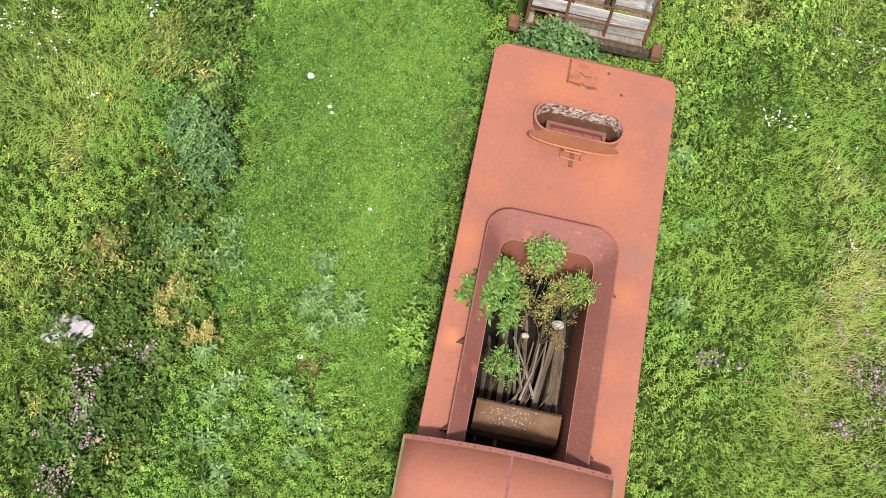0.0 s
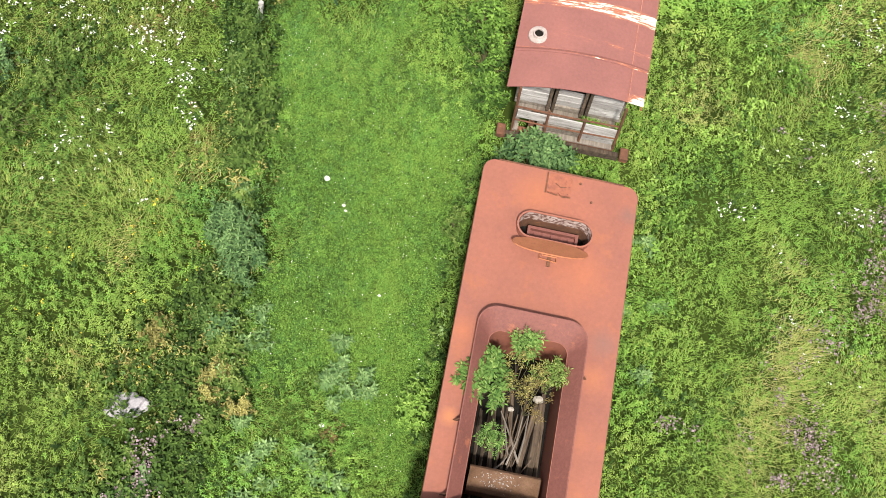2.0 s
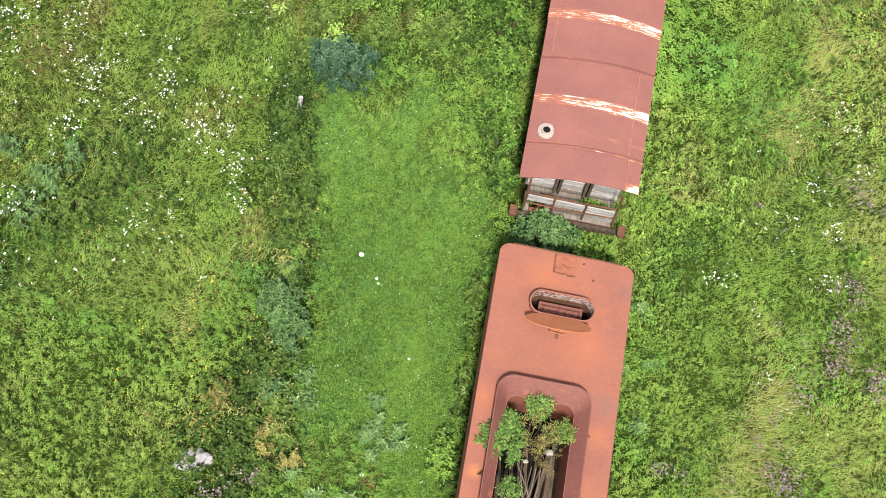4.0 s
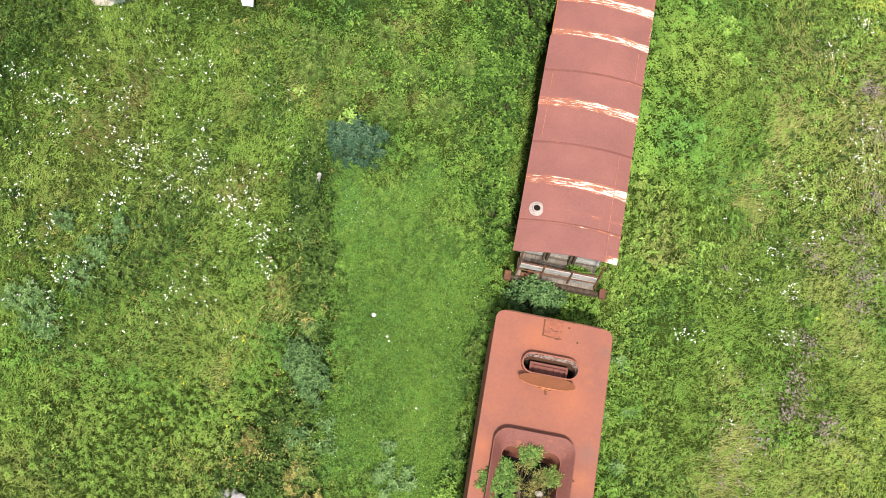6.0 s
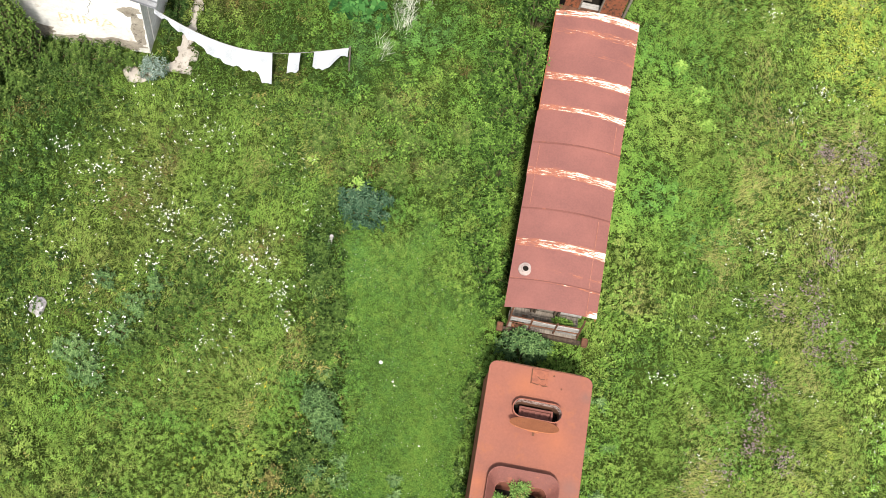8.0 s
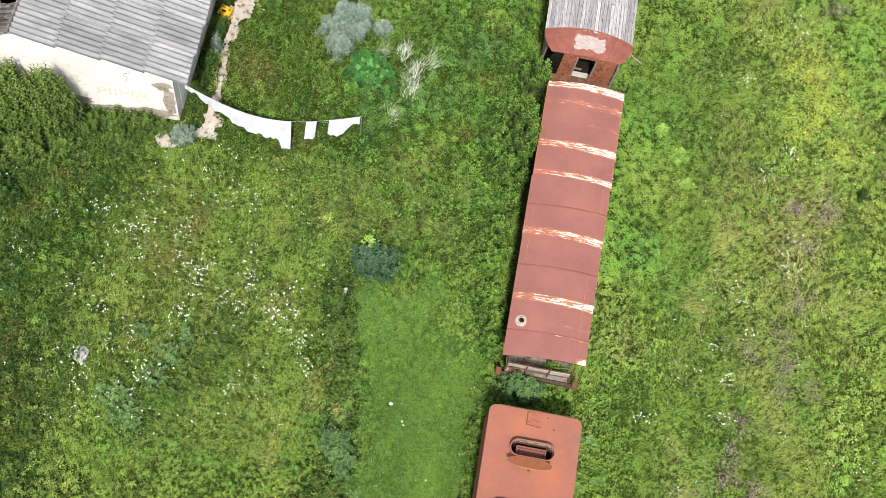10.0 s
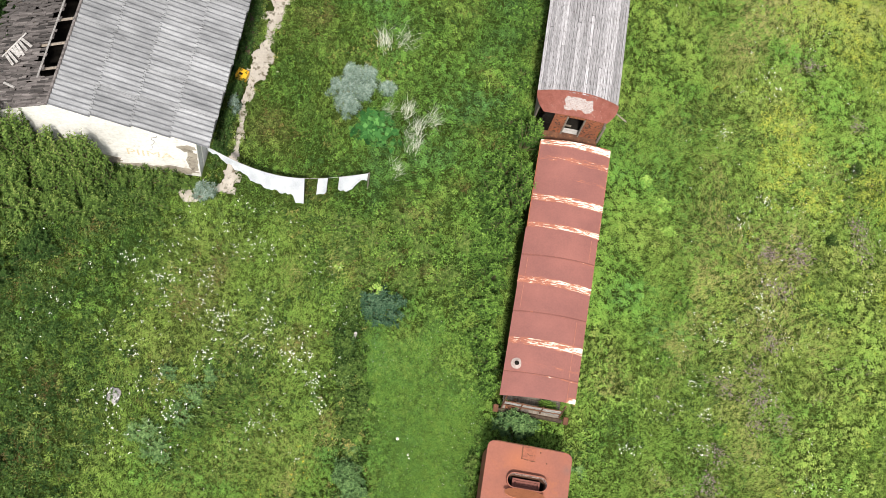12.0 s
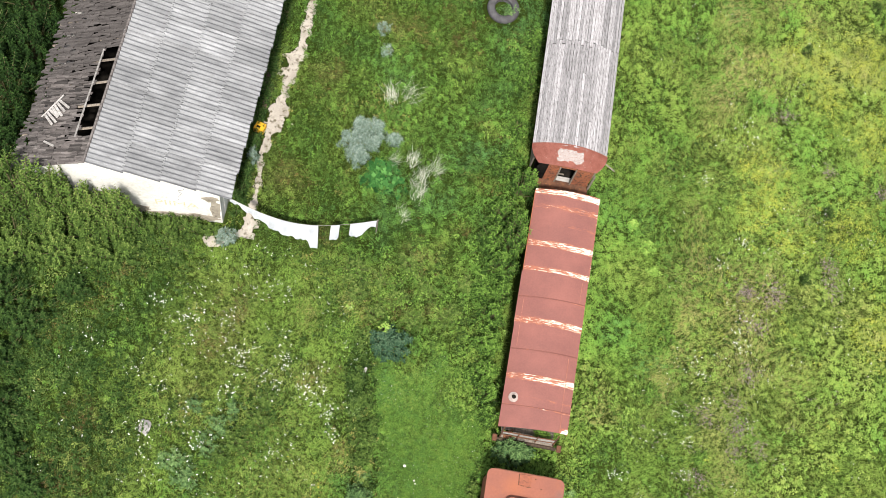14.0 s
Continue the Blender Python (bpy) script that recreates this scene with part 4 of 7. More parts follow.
        for u in (0.0, 1.0):
            rag = [0.0 if u == 0 else rnd.uniform(-0.012, 0.012) for _ in range(segs + 1)]
            rows_v.append([bm.verts.new((u + rag[i], (wide + 0.03) * i / segs, top[i])) for i in range(segs + 1)])
        low = [bm.verts.new((v2.co.x, v2.co.y, v2.co.z - 0.02)) for v2 in rows_v[1]]
        for a, b in ((rows_v[0], rows_v[1]), (rows_v[1], low)):
            for i in range(segs):
                bm.faces.new((a[i], b[i], b[i + 1], a[i + 1]))
        pieces.append(mesh_of("roof_sheet", bm, ASBESTOS))
    ln = slope.length / rows
    for r in range(rows):
        for c in range(cols):
            ob = new("roof_sheet", pieces[rnd.randrange(3)])
            ob.parent = h
            y = ya + wide * c + rnd.uniform(-0.006, 0.006)
            o = roof_point(xr + slope.x * r / rows, y, RIDGE + slope.z * r / rows + 0.05 - 0.008 * (c % 2))
            down = (roof_point(xe, y, EAVE) - roof_point(xr, y, RIDGE)).normalized()
            along = (roof_point(xr, y + 1, RIDGE) - roof_point(xr, y, RIDGE)).normalized()
            nz = down.cross(along).normalized()
            if nz.z < 0:
                nz = -nz
            m = Matrix((down * (ln + 0.07), along, nz)).transposed().to_4x4()
            tilt = 0.008 + rnd.uniform(-0.002, 0.003)
            ob.matrix_local = Matrix.Translation(o) @ m @ pose(0, 0, 0, 0, -math.degrees(tilt) * 0.4, rnd.uniform(-0.2, 0.2))
    part("ridge_board", tube([roof_point(xr, ya - 0.02, RIDGE + 0.06), roof_point(xr, (ya + yb) / 2, RIDGE + 0.03), roof_point(xr, yb, RIDGE + 0.06)], 0.05, 6), SHINGLE, h, "weathered ridge capping")
    # west slope: rafters, battens and ragged shingles with a torn strip below the ridge
    wsl = Vector((xw - xr, 0, WEST - RIDGE))
    wl = wsl.length
    for k in range(16):
        y = ya + 0.5 + 0.92 * k
        a, b = roof_point(xr, y, RIDGE - 0.1), roof_point(xw, y, WEST - 0.1)
        part("rafter", tube([a, b], 0.055, 4), OLD_WOOD, h, "bare grey rafter")
    per = 300
    count = 0
    shapes = []
    for v in range(4):
        n_ = rnd.uniform(0.0, 0.12)
        bm = skin([[(0.0, -0.052, 0.0), (0.0, 0.052, 0.0), (0.0, 0.052, -0.016), (0.0, -0.052, -0.016)], [(1.0 - n_, -0.046, 0.008), (1.0, 0.048, 0.0), (1.0, 0.048, -0.018), (1.0 - n_, -0.046, -0.016)]], cap=True)
        shapes.append(mesh_of("shingle", bm, SHINGLE))
    rest = bmesh.new()
    courses = 9
    along = (roof_point(xr, 7, RIDGE) - roof_point(xr, 6, RIDGE)).normalized()
    for r in range(courses):
        y = ya + rnd.uniform(0, 0.06)
        while y < yb:
            f = r / courses
            hole = r <= 1 and 6.75 < y < 10.4 or r == 2 and 6.9 < y < 10.2 and rnd.random() < 0.3
            stump = (0.0, 0.0)
            if not hole and rnd.random() > 0.008:
                f = max(0.0, f + rnd.uniform(-0.05, 0.04)) if r else f
                p = roof_point(xr + wsl.x * f, y, RIDGE + wsl.z * f + 0.055 + rnd.uniform(-0.01, 0.02))
                down = (roof_point(xw, y, WEST) - roof_point(xr, y, RIDGE)).normalized()
                nz = along.cross(down).normalized()
                if nz.z < 0:
                    nz = -nz
                ls = wl / courses * (rnd.uniform(1.3, 2.0) if r < courses - 2 else rnd.uniform(1.0, 1.2))
                m = Matrix.Translation(p) @ Matrix((down * ls, along * rnd.uniform(0.8, 1.05), nz)).transposed().to_4x4() @ pose(0, 0, 0, 0, rnd.uniform(0.2, 3.6), rnd.uniform(-7, 7))
                if y < 9.4 and count < per:
                    ob = new("shingle", shapes[rnd.randrange(4)])
                    ob.parent = h
                    ob.matrix_local = m
                    count += 1
                else:
                    before = len(rest.verts)
                    rest.from_mesh(shapes[rnd.randrange(4)])
                    rest.verts.ensure_lookup_table()
                    for v2 in rest.verts[before:]:
                        v2.co = m @ v2.co
            y += 0.082
    tagged(part("far_shingles", rest, SHINGLE, h), kind="stuff")
    for y0_, y1_ in ((6.75, 10.3),):
        part("torn_batten", tube([roof_point(xr - 0.62, y0_, RIDGE - 0.24), roof_point(xr - 0.6, y1_, RIDGE - 0.23)], 0.03, 4), PALE_WOOD, h, "bare pale batten at the torn strip")
    # pale slats hung from a lath over the shingles
    def on_slope(x, y, lift):
        return Vector((x, y, RIDGE + (WEST - RIDGE) * (xr + 0.03 * (y - 6.0) - x) / (xr - xw) + lift))

    def slat(a, b, wide, lift, text):
        d = (Vector(b) - Vector(a)).normalized()
        n = Vector((-d.y, d.x)) * wide / 2
        loops = []
        for p in (a, b):
            loops.append([tuple(on_slope(p[0] + s_ * n.x, p[1] + s_ * n.y, lift + dz)) for s_, dz in ((-1, 0.0), (1, 0.0), (1, 0.02), (-1, 0.02))])
        part("patch_slat", skin(loops, cap=True), PALE_WOOD, h, text)

    ax_, ay_ = math.cos(radians(55)), math.sin(radians(55))
    for k in range(7):
        u = -0.36 + 0.115 * k
        p = (-18.72 + ax_ * u, 7.92 + ay_ * u)
        turn, ln_ = radians(-42 + rnd.uniform(-7, 7)), rnd.uniform(0.42, 0.66)
        slat(p, (p[0] + math.cos(turn) * ln_, p[1] + math.sin(turn) * ln_), 0.085, 0.12 + 0.006 * (k % 2), "bleached loose roof slat")
    slat((-18.72 - ax_ * 0.5, 7.92 - ay_ * 0.5), (-18.72 + ax_ * 0.56, 7.92 + ay_ * 0.56), 0.06, 0.15, "pale lath holding the slats")
    slat((-18.2, 6.35), (-18.65, 6.55), 0.07, 0.12, "loose pale board on the shingles")
    # barge boards on the gable edges
    part("verge_board", tube([roof_point(xr, ya + 0.06, RIDGE - 0.03), roof_point(xw, ya + 0.06, WEST - 0.03)], 0.045, 4), SHINGLE, h, "dark verge board")


build_house()


# ---- small things on the ground ----
def path_at(y):
    """Middle and half width of the broken path at y."""
    ys = (5.7, 6.5, 7.0, 7.5, 8.6, 9.3, 10.0, 10.4, 11.4, 11.7, 12.4, 12.7, 13.6, 14.2, 16.0, 18.5)
    return np.interp(y, ys, (-11.5, -11.5, -11.46, -11.45, -11.5, -11.6, -11.5, -11.35, -11.3, -11.25, -11.27, -11.2, -11.2, -11.0, -10.95, -10.8)), np.interp(y, ys, (0.36, 0.32, 0.17, 0.11, 0.1, 0.17, 0.22, 0.42, 0.38, 0.17, 0.14, 0.36, 0.38, 0.18, 0.16, 0.12))


def build_ground_things():
    tagged(part("boulder", lump(0.36, (1.0, 0.62, 0.5), 2.2), STONE, m=pose(-6.52, -6.72, 0.08, 0, 0, 25)), "pale lilac-grey boulder among the weeds", "rock")
    tagged(part("boulder", lump(0.27, (0.8, 1.0, 0.45), 5.2), STONE, m=pose(-13.45, -1.98, 0.05, 0, 0, 10)), "pale grey stone lying in the meadow", "rock")
    tagged(part("old_post", tube([(0, 0, 0), (0.01, 0.0, 0.3), (0.03, 0.02, 0.55)], 0.06, 8, 0.9), PALE_WOOD, m=pose(-6.15, 1.4, -0.02)), "short grey weathered post in the weed row", "post")
    for x, y, r, s in ((-4.12, -1.73, 0.055, 1.0), (-3.7, -2.2, 0.035, 2.0), (-3.64, -2.3, 0.03, 3.0), (-3.2, -6.35, 0.05, 4.0), (-2.7, -3.8, 0.03, 5.0)):
        tagged(part("white_pebble", lump(r, (1, 0.8, 0.6), s, 0.3, 2), PLASTER, m=pose(x, y, 0.05)), "small white stone lying on the lawn", "stone", "white stones on the lawn")
    # discarded tyre
    ty = thing("tyre", pose(-3.2, 17.7, 0.04, 4, 3, 0), "old grey rubber tyre lying in the grass", "tyre")
    prof = [(1.4 * r, 1.25 * z) for r, z in ((0.27, 0.02), (0.40, 0.0), (0.47, 0.05), (0.49, 0.12), (0.47, 0.2), (0.40, 0.24), (0.28, 0.22), (0.26, 0.18), (0.36, 0.12), (0.26, 0.06))]
    part("carcass", skin([[(r * math.cos(2 * math.pi * k / 32), r * math.sin(2 * math.pi * k / 32), z) for k in range(32)] for r, z in prof + prof[:1]]), RUBBER, ty, smooth=True)
    # crate
    cr = thing("crate", pose(-11.86, 10.24, 0.0, 0, 0, -14), "bright yellow plastic crate standing by the wall", "crate")
    for x0, y0, x1, y1 in ((-0.2, -0.15, -0.18, 0.15), (0.18, -0.15, 0.2, 0.15), (-0.2, -0.17, 0.2, -0.15), (-0.2, 0.15, 0.2, 0.17)):
        bm = boxed(x0, y0, 0.0, x1, y1, 0.32)
        part("side", bm, YELLOW, cr)
    bm = boxed(-0.2, -0.17, 0.24, 0.2, 0.17, 0.262)
    part("base", bm, YELLOW, cr)
    part("slot", boxed(-0.12, -0.05, 0.263, 0.02, 0.03, 0.267), DARK, cr, "dark slot")
    # broken path along the house: a ragged thin crust
    step = 0.035
    bm = bmesh.new()
    g = {}
    def crust(x, y):
        mid, w = (float(v) for v in path_at(y))
        return abs(x - mid) / w + 1.0 * noise.noise(Vector((x * 2.6, y * 2.6, 0.3))) + 0.45 * noise.noise(Vector((x * 7, y * 7, 1.3))) 
    def node(i, j):
        if (i, j) not in g:
            x, y = -12.3 + step * i, 5.7 + step * j
            g[i, j] = bm.verts.new((x + 0.02 * noise.noise(Vector((x * 9, y * 9, 5))), y + 0.02 * noise.noise(Vector((x * 9, y * 9, 8))), 0.045 + 0.02 * noise.noise(Vector((x * 3, y * 3, 2)))))
        return g[i, j]
    for i in range(64):
        for j in range(360):
            if crust(-12.3 + step * (i + 0.5), 5.7 + step * (j + 0.5)) < 0.95:
                bm.faces.new((node(i, j), node(i + 1, j), node(i + 1, j + 1), node(i, j + 1)))
    rim = [e for e in bm.edges if e.is_boundary]
    low = bmesh.ops.extrude_edge_only(bm, edges=rim)
    for v in low["geom"]:
        if isinstance(v, bmesh.types.BMVert):
            v.co.z = -0.05
    tagged(part("path", bm, CONCRETE), "narrow broken path of pale concrete along the house", "path", kind="structure")
    tagged(part("stone_slab", lump(0.4, (1.0, 0.8, 0.16), 7.7, 0.25), CONCRETE, m=pose(-12.62, 5.42, 0.04, 0, 0, 20)), "flat pale stone slab below the house corner", "stone")
    for x, y, ln, turn, z in ((-11.95, 11.9, 1.5, 4, 0.16), (-11.8, 11.6, 1.1, -9, 0.1), (-12.0, 12.5, 1.3, 12, 0.22)):
        tagged(part("old_board", boxed(-0.07, -ln / 2, 0, 0.07, ln / 2, 0.035), BARK_BROWN, m=pose(x, y, z, 3, 18, turn)), "dark rotten board dumped beside the house wall", "board", "boards by the wall")
    # plank by the tender
    tagged(part("plank", boxed(-0.05, -0.6, 0, 0.05, 0.6, 0.03), OLD_WOOD, m=pose(1.62, -5.6, 0.08, 2, 0, -8)), "grey weathered plank lying beside the tender", "plank")


build_ground_things()


def build_sheeting():
    """White sheeting hung on a slack line between the house corner and a stake."""
    a, b = Vector((-12.08, 6.22, 2.45)), Vector((-6.7, 6.85, 1.4))
    def line(f):
        return a.lerp(b, f) + Vector((0, -0.35 * math.sin(math.pi * f), -0.75 * math.sin(math.pi * f) * (1 - 0.35 * f)))
    tagged(part("clothes_line", tube([line(k / 24) for k in range(25)], 0.006, 5), PALE_WOOD), "slack pale line tied to the house corner", "rope")
    tagged(part("stake", tube([(-6.67, 6.88, -0.1), (-6.69, 6.86, 1.45)], 0.025, 6), OLD_WOOD), "thin grey wooden stake holding the line", "stake")
    rnd = random.Random(9)
    drops = ((0.0, 0.605, 0.05, 0.6, "long torn white sheet hanging from the line"), (0.69, 0.75, 0.6, 0.55, "small torn white rag hanging from the line"), (0.82, 0.995, 0.22, 0.42, "crumpled white rag hanging from the line"))
    for f0, f1, h0, h1, text in drops:
        nx, nz = max(6, int(60 * (f1 - f0))), 8
        bm = bmesh.new()
        g = {}
        for i in range(nx + 1):
            u = i / nx
            f = f0 + (f1 - f0) * u
            top = line(f)
            drop = h0 + (h1 - h0) * min(1, u * 1.5) + 0.14 * noise.noise(Vector((f * 22, 1.0, 0))) + 0.1 * noise.noise(Vector((f * 70, 4.0, 0)))
            if f0 == 0 and u > 0.9:
                drop = 0.88
            if f0 > 0.8:
                drop = 0.22 + 0.34 * math.sin(math.pi * min(1.0, 0.2 + u)) + 0.08 * noise.noise(Vector((f * 50, 7.0, 0)))
            drop = min(max(0.1, drop), top.z / 0.72)
            for j in range(nz + 1):
                v = j / nz
                fold = 0.05 * noise.noise(Vector((f * 16, v * 1.4, 3.0))) + 0.02 * math.sin(f * 70 + 2 * v)
                g[i, j] = bm.verts.new(top + Vector((0.22 * drop * v * (0.6 if f0 == 0 else 0.2), -0.78 * drop * v - fold * (0.3 + v), -0.62 * drop * v + fold * 0.6 * v)))
        for i in range(nx):
            for j in range(nz):
                bm.faces.new((g[i, j], g[i + 1, j], g[i + 1, j + 1], g[i, j + 1]))
        bmesh.ops.solidify(bm, geom=bm.faces[:], thickness=0.006)
        tagged(part("white_sheet", bm, FABRIC, smooth=True), text, "sheet", "sheets on the line")


build_sheeting()

# ---- plants ----
RNG = np.random.default_rng(5)


def cloud(name, verts, faces_per, material, tone, smooth=False):
    """A mesh from an array of shapes: verts (n, k, 3), each with the same faces."""
    n, k, _ = verts.shape
    faces = [np.asarray(f) for f in faces_per]
    me = bpy.data.meshes.new(name)
    me.vertices.add(n * k)
    me.vertices.foreach_set("co", verts.astype(np.float32).ravel())
    base = (np.arange(n) * k)[:, None]
    loops = np.concatenate([base + f[None] for f in faces], 1)
    sizes = np.tile([len(f) for f in faces], n)
    me.loops.add(loops.size)
    me.loops.foreach_set("vertex_index", loops.ravel().astype(np.int32))
    me.polygons.add(len(sizes))
    me.polygons.foreach_set("loop_start", np.r_[0, np.cumsum(sizes)[:-1]].astype(np.int32))
    me.update(calc_edges=True)
    a = me.attributes.new("tone", "FLOAT", "POINT")
    a.data.foreach_set("value", np.repeat(np.clip(tone, 0, 1), k).astype(np.float32))
    me.materials.append(material)
    return me


def leaves(name, at, length, width, yaw, pitch, tone, material, fold=0.25, twist=0.35):
    """Pointed leaves: at (n, 3) the stalk ends, yaw and pitch in radians where the tip points."""
    n = len(at)
    d = np.stack([np.cos(yaw) * np.cos(pitch), np.sin(yaw) * np.cos(pitch), np.sin(pitch)], 1)
    s = np.stack([-np.sin(yaw), np.cos(yaw), np.zeros(n)], 1)
    up = np.cross(d, s)
    L, W = np.broadcast_to(length, n)[:, None], np.broadcast_to(width, n)[:, None]
    roll = RNG.normal(0, twist, n)[:, None]
    s2 = s * np.cos(roll) + up * np.sin(roll)
    mid = at + d * L * 0.45
    tip = at + d * L - np.array([0, 0, 1]) * L * 0.12
    v = np.stack([at, mid + s2 * W / 2 + up * W * fold, tip, mid - s2 * W / 2 + up * W * fold], 1)
    return cloud(name, v, [(0, 1, 2, 3)], material, tone)


def blades(name, at, length, width, yaw, lean, tone, material):
    """Grass blades, one bent triangle pair each."""
    n = len(at)
    d = np.stack([np.cos(yaw) * np.sin(lean), np.sin(yaw) * np.sin(lean), np.cos(lean)], 1)
    s = np.stack([-np.sin(yaw), np.cos(yaw), np.zeros(n)], 1)
    L, W = np.broadcast_to(length, n)[:, None], np.broadcast_to(width, n)[:, None]
    tip = at + d * L
    tip[:, 2] = np.maximum(tip[:, 2], at[:, 2] + 0.01)
    v = np.stack([at - s * W / 2, at + s * W / 2, tip], 1)
    return cloud(name, v, [(0, 1, 2)], material, tone)


def stuff(me, label, category="grass"):
    return tagged(new(me.name, me), label, category, kind="stuff")




def in_view(x, y):
    ok = np.ones(len(x), bool)
    for (ax, ay), (bx, by) in zip(LIMIT, np.roll(LIMIT, -1, 0)):
        ok &= (bx - ax) * (y - ay) - (by - ay) * (x - ax) <= 0
    return ok


def blocked(x, y):
    b = (np.abs(x) < 1.28) & (y > -9.5) & (y < -1.5)
    b |= (np.abs(x) < 1.1) & (y > 0.2) & (y < 9.2)
    b |= (np.abs(x) < 1.25) & (y > 10.3) & (y < 24)
    b |= (x > -19.6) & (x < -12.3) & (y > 6.1) & (y < 22)
    b |= (np.hypot(x + 3.2, y - 17.7) < 0.85) & (np.hypot(x + 3.2, y - 17.7) > 0.3)
    mid, wide = path_at(y)
    b |= (np.abs(x - mid) < wide * (0.55 + 0.6 * field(x, y, 0.6, 3))) & (y > 5.6)
    return b


def hedge_x(y):
    return -5.75 - 0.25 * np.sin(y * 0.6 + 0.4) - 0.35 * np.clip((y + 2.5) / 2, 0, 1)


def lawn_at(x, y):
    """1 on the short mown strip between the weed row and the vehicles, 0 elsewhere."""
    e = 1.0 * (field(x, y, 1.4, 11) - 0.5) + 0.7 * (field(x, y, 0.4, 12) - 0.5)
    left = np.clip((x - hedge_x(y) - 0.5 + 0.8 * e) / 0.55, 0, 1)
    right = np.clip((-1.5 - x + 0.4 * e) / 0.2, 0, 1)
    north = np.clip((2.3 - y + 3 * e) / 2.6, 0, 1)
    south = np.clip((y + 6.6 + (x + 3.2) * 0.7 + 2 * e) / 0.8, 0.1, 1)
    return left * right * north * south


def spread(density, most, x0=-24.5, x1=15.5, y0=-11.0, y1=24.0, inside=True):
    """Random places over the plan, with density per square metre given as a share of most."""
    n = int(most * (x1 - x0) * (y1 - y0))
    x, y = RNG.uniform(x0, x1, n), RNG.uniform(y0, y1, n)
    ok = (in_view(x, y) == inside) & ~blocked(x, y)
    x, y = x[ok], y[ok]
    ok = RNG.random(len(x)) < density(x, y)
    x, y = x[ok], y[ok]
    return np.stack([x, y, height_of(x, y)], 1)


def yard_at(x, y):
    """1 in the lush ground between the house and the wagons."""
    return np.clip(x + 11.6, 0, 1) * np.clip(-1.4 - x, 0, 1) * np.clip((y - 5) / 2, 0, 1)


def dry_at(x, y):
    """Share of straw among the meadow grass."""
    d = 0.5 * field(x, y, 3.0, 21) + 0.35 * field(x, y, 0.9, 22) + 0.15 * RNG.random(len(x))
    right = np.clip((x - 3.6) / 2.5, 0, 1)
    left = np.clip((-6.2 - x) / 1.5, 0, 1) * np.clip((x + 15) / 3, 0, 1)
    straw = 0.45 * np.exp(-(((x - 4.9 - 0.1 * y) / 0.7) ** 2)) * (field(x, y, 1.6, 23) > 0.4) + 0.3 * np.exp(-(((x - 8.2) / 1.8) ** 2)) * (field(x, y, 2.4, 24) > 0.5)
    return d * (0.75 + 0.35 * right + 0.2 * left) + straw - 0.28 * yard_at(x, y)


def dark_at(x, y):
    """Share of dark, tall growth about the house and in the far corner; by the wall and westward its colour stands in
    for shade.
    """
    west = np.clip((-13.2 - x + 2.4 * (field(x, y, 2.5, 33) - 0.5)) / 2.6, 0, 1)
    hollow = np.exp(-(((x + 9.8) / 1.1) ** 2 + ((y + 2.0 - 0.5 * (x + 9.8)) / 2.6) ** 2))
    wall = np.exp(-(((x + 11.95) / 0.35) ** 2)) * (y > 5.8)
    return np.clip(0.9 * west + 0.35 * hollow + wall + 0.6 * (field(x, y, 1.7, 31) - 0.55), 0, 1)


def clump(x, y, size, seed):
    """Tufts with gaps between them, the same gaps for all that grows there."""
    f = 0.4 * field(x, y, 0.42, 500) + 0.3 * field(x, y, 1.1, 501) + 0.3 * field(x, y, size, seed)
    return np.clip((f - 0.36) / 0.2, 0.06, 1)


def gap_shade(x, y):
    """1 in the hollows between tufts, where leaf tone is darkened as shade, 0 on the tufts."""
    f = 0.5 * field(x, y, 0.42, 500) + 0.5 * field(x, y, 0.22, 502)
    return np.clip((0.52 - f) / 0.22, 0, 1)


def brown_at(x, y):
    """Patches of reddish, dying growth."""
    near = np.zeros(len(x))
    for cx, cy, r in ((-6.6, 15.9, 1.3), (-5.0, 16.4, 1.2), (-4.7, 15.2, 0.9), (-10.5, 8.5, 0.9), (-9.6, 13.2, 0.8), (-2.9, 11.9, 0.5), (-2.8, 9.7, 0.6), (-12.3, -0.9, 0.7), (-11.1, 3.0, 0.7), (-7.9, 0.8, 0.6), (-6.2, -1.5, 0.6), (-11.8, 1.5, 0.7), (-17.0, 1.4, 0.9), (-16.4, 2.1, 0.8), (-15.9, -4.2, 1.0), (-15.3, 3.7, 0.6), (-15.9, -1.9, 0.7), (-4.8, 6.3, 0.7), (-5.2, 4.1, 0.6), (-6.4, 3.6, 0.5), (-4.3, 4.2, 0.5), (-6.0, 5.3, 0.5), (-3.4, 7.7, 0.5), (-8.6, 6.4, 0.6)):
        near = np.maximum(near, np.exp(-(((x - cx) / r) ** 2 + ((y - cy) / r) ** 2)))
    return np.clip(near * (0.5 + 0.9 * field(x, y, 0.5, 301)), 0, 1)


def sun_at(x, y):
    """Patches of yellow-green growth in the open field."""
    near = np.zeros(len(x))
    for cx, cy, r in ((8.3, 12.8, 0.9), (8.8, 11.2, 0.8), (9.8, 18.2, 1.2), (12.2, 10.8, 1.0), (13.2, 15.1, 1.2), (8.1, 10.6, 0.7), (9.8, 9.8, 0.7), (13.3, 6.5, 1.0), (11.0, 16.5, 1.0), (12.5, 18.5, 1.3)):
        near = np.maximum(near, np.exp(-(((x - cx) / r) ** 2 + ((y - cy) / r) ** 2)))
    return near


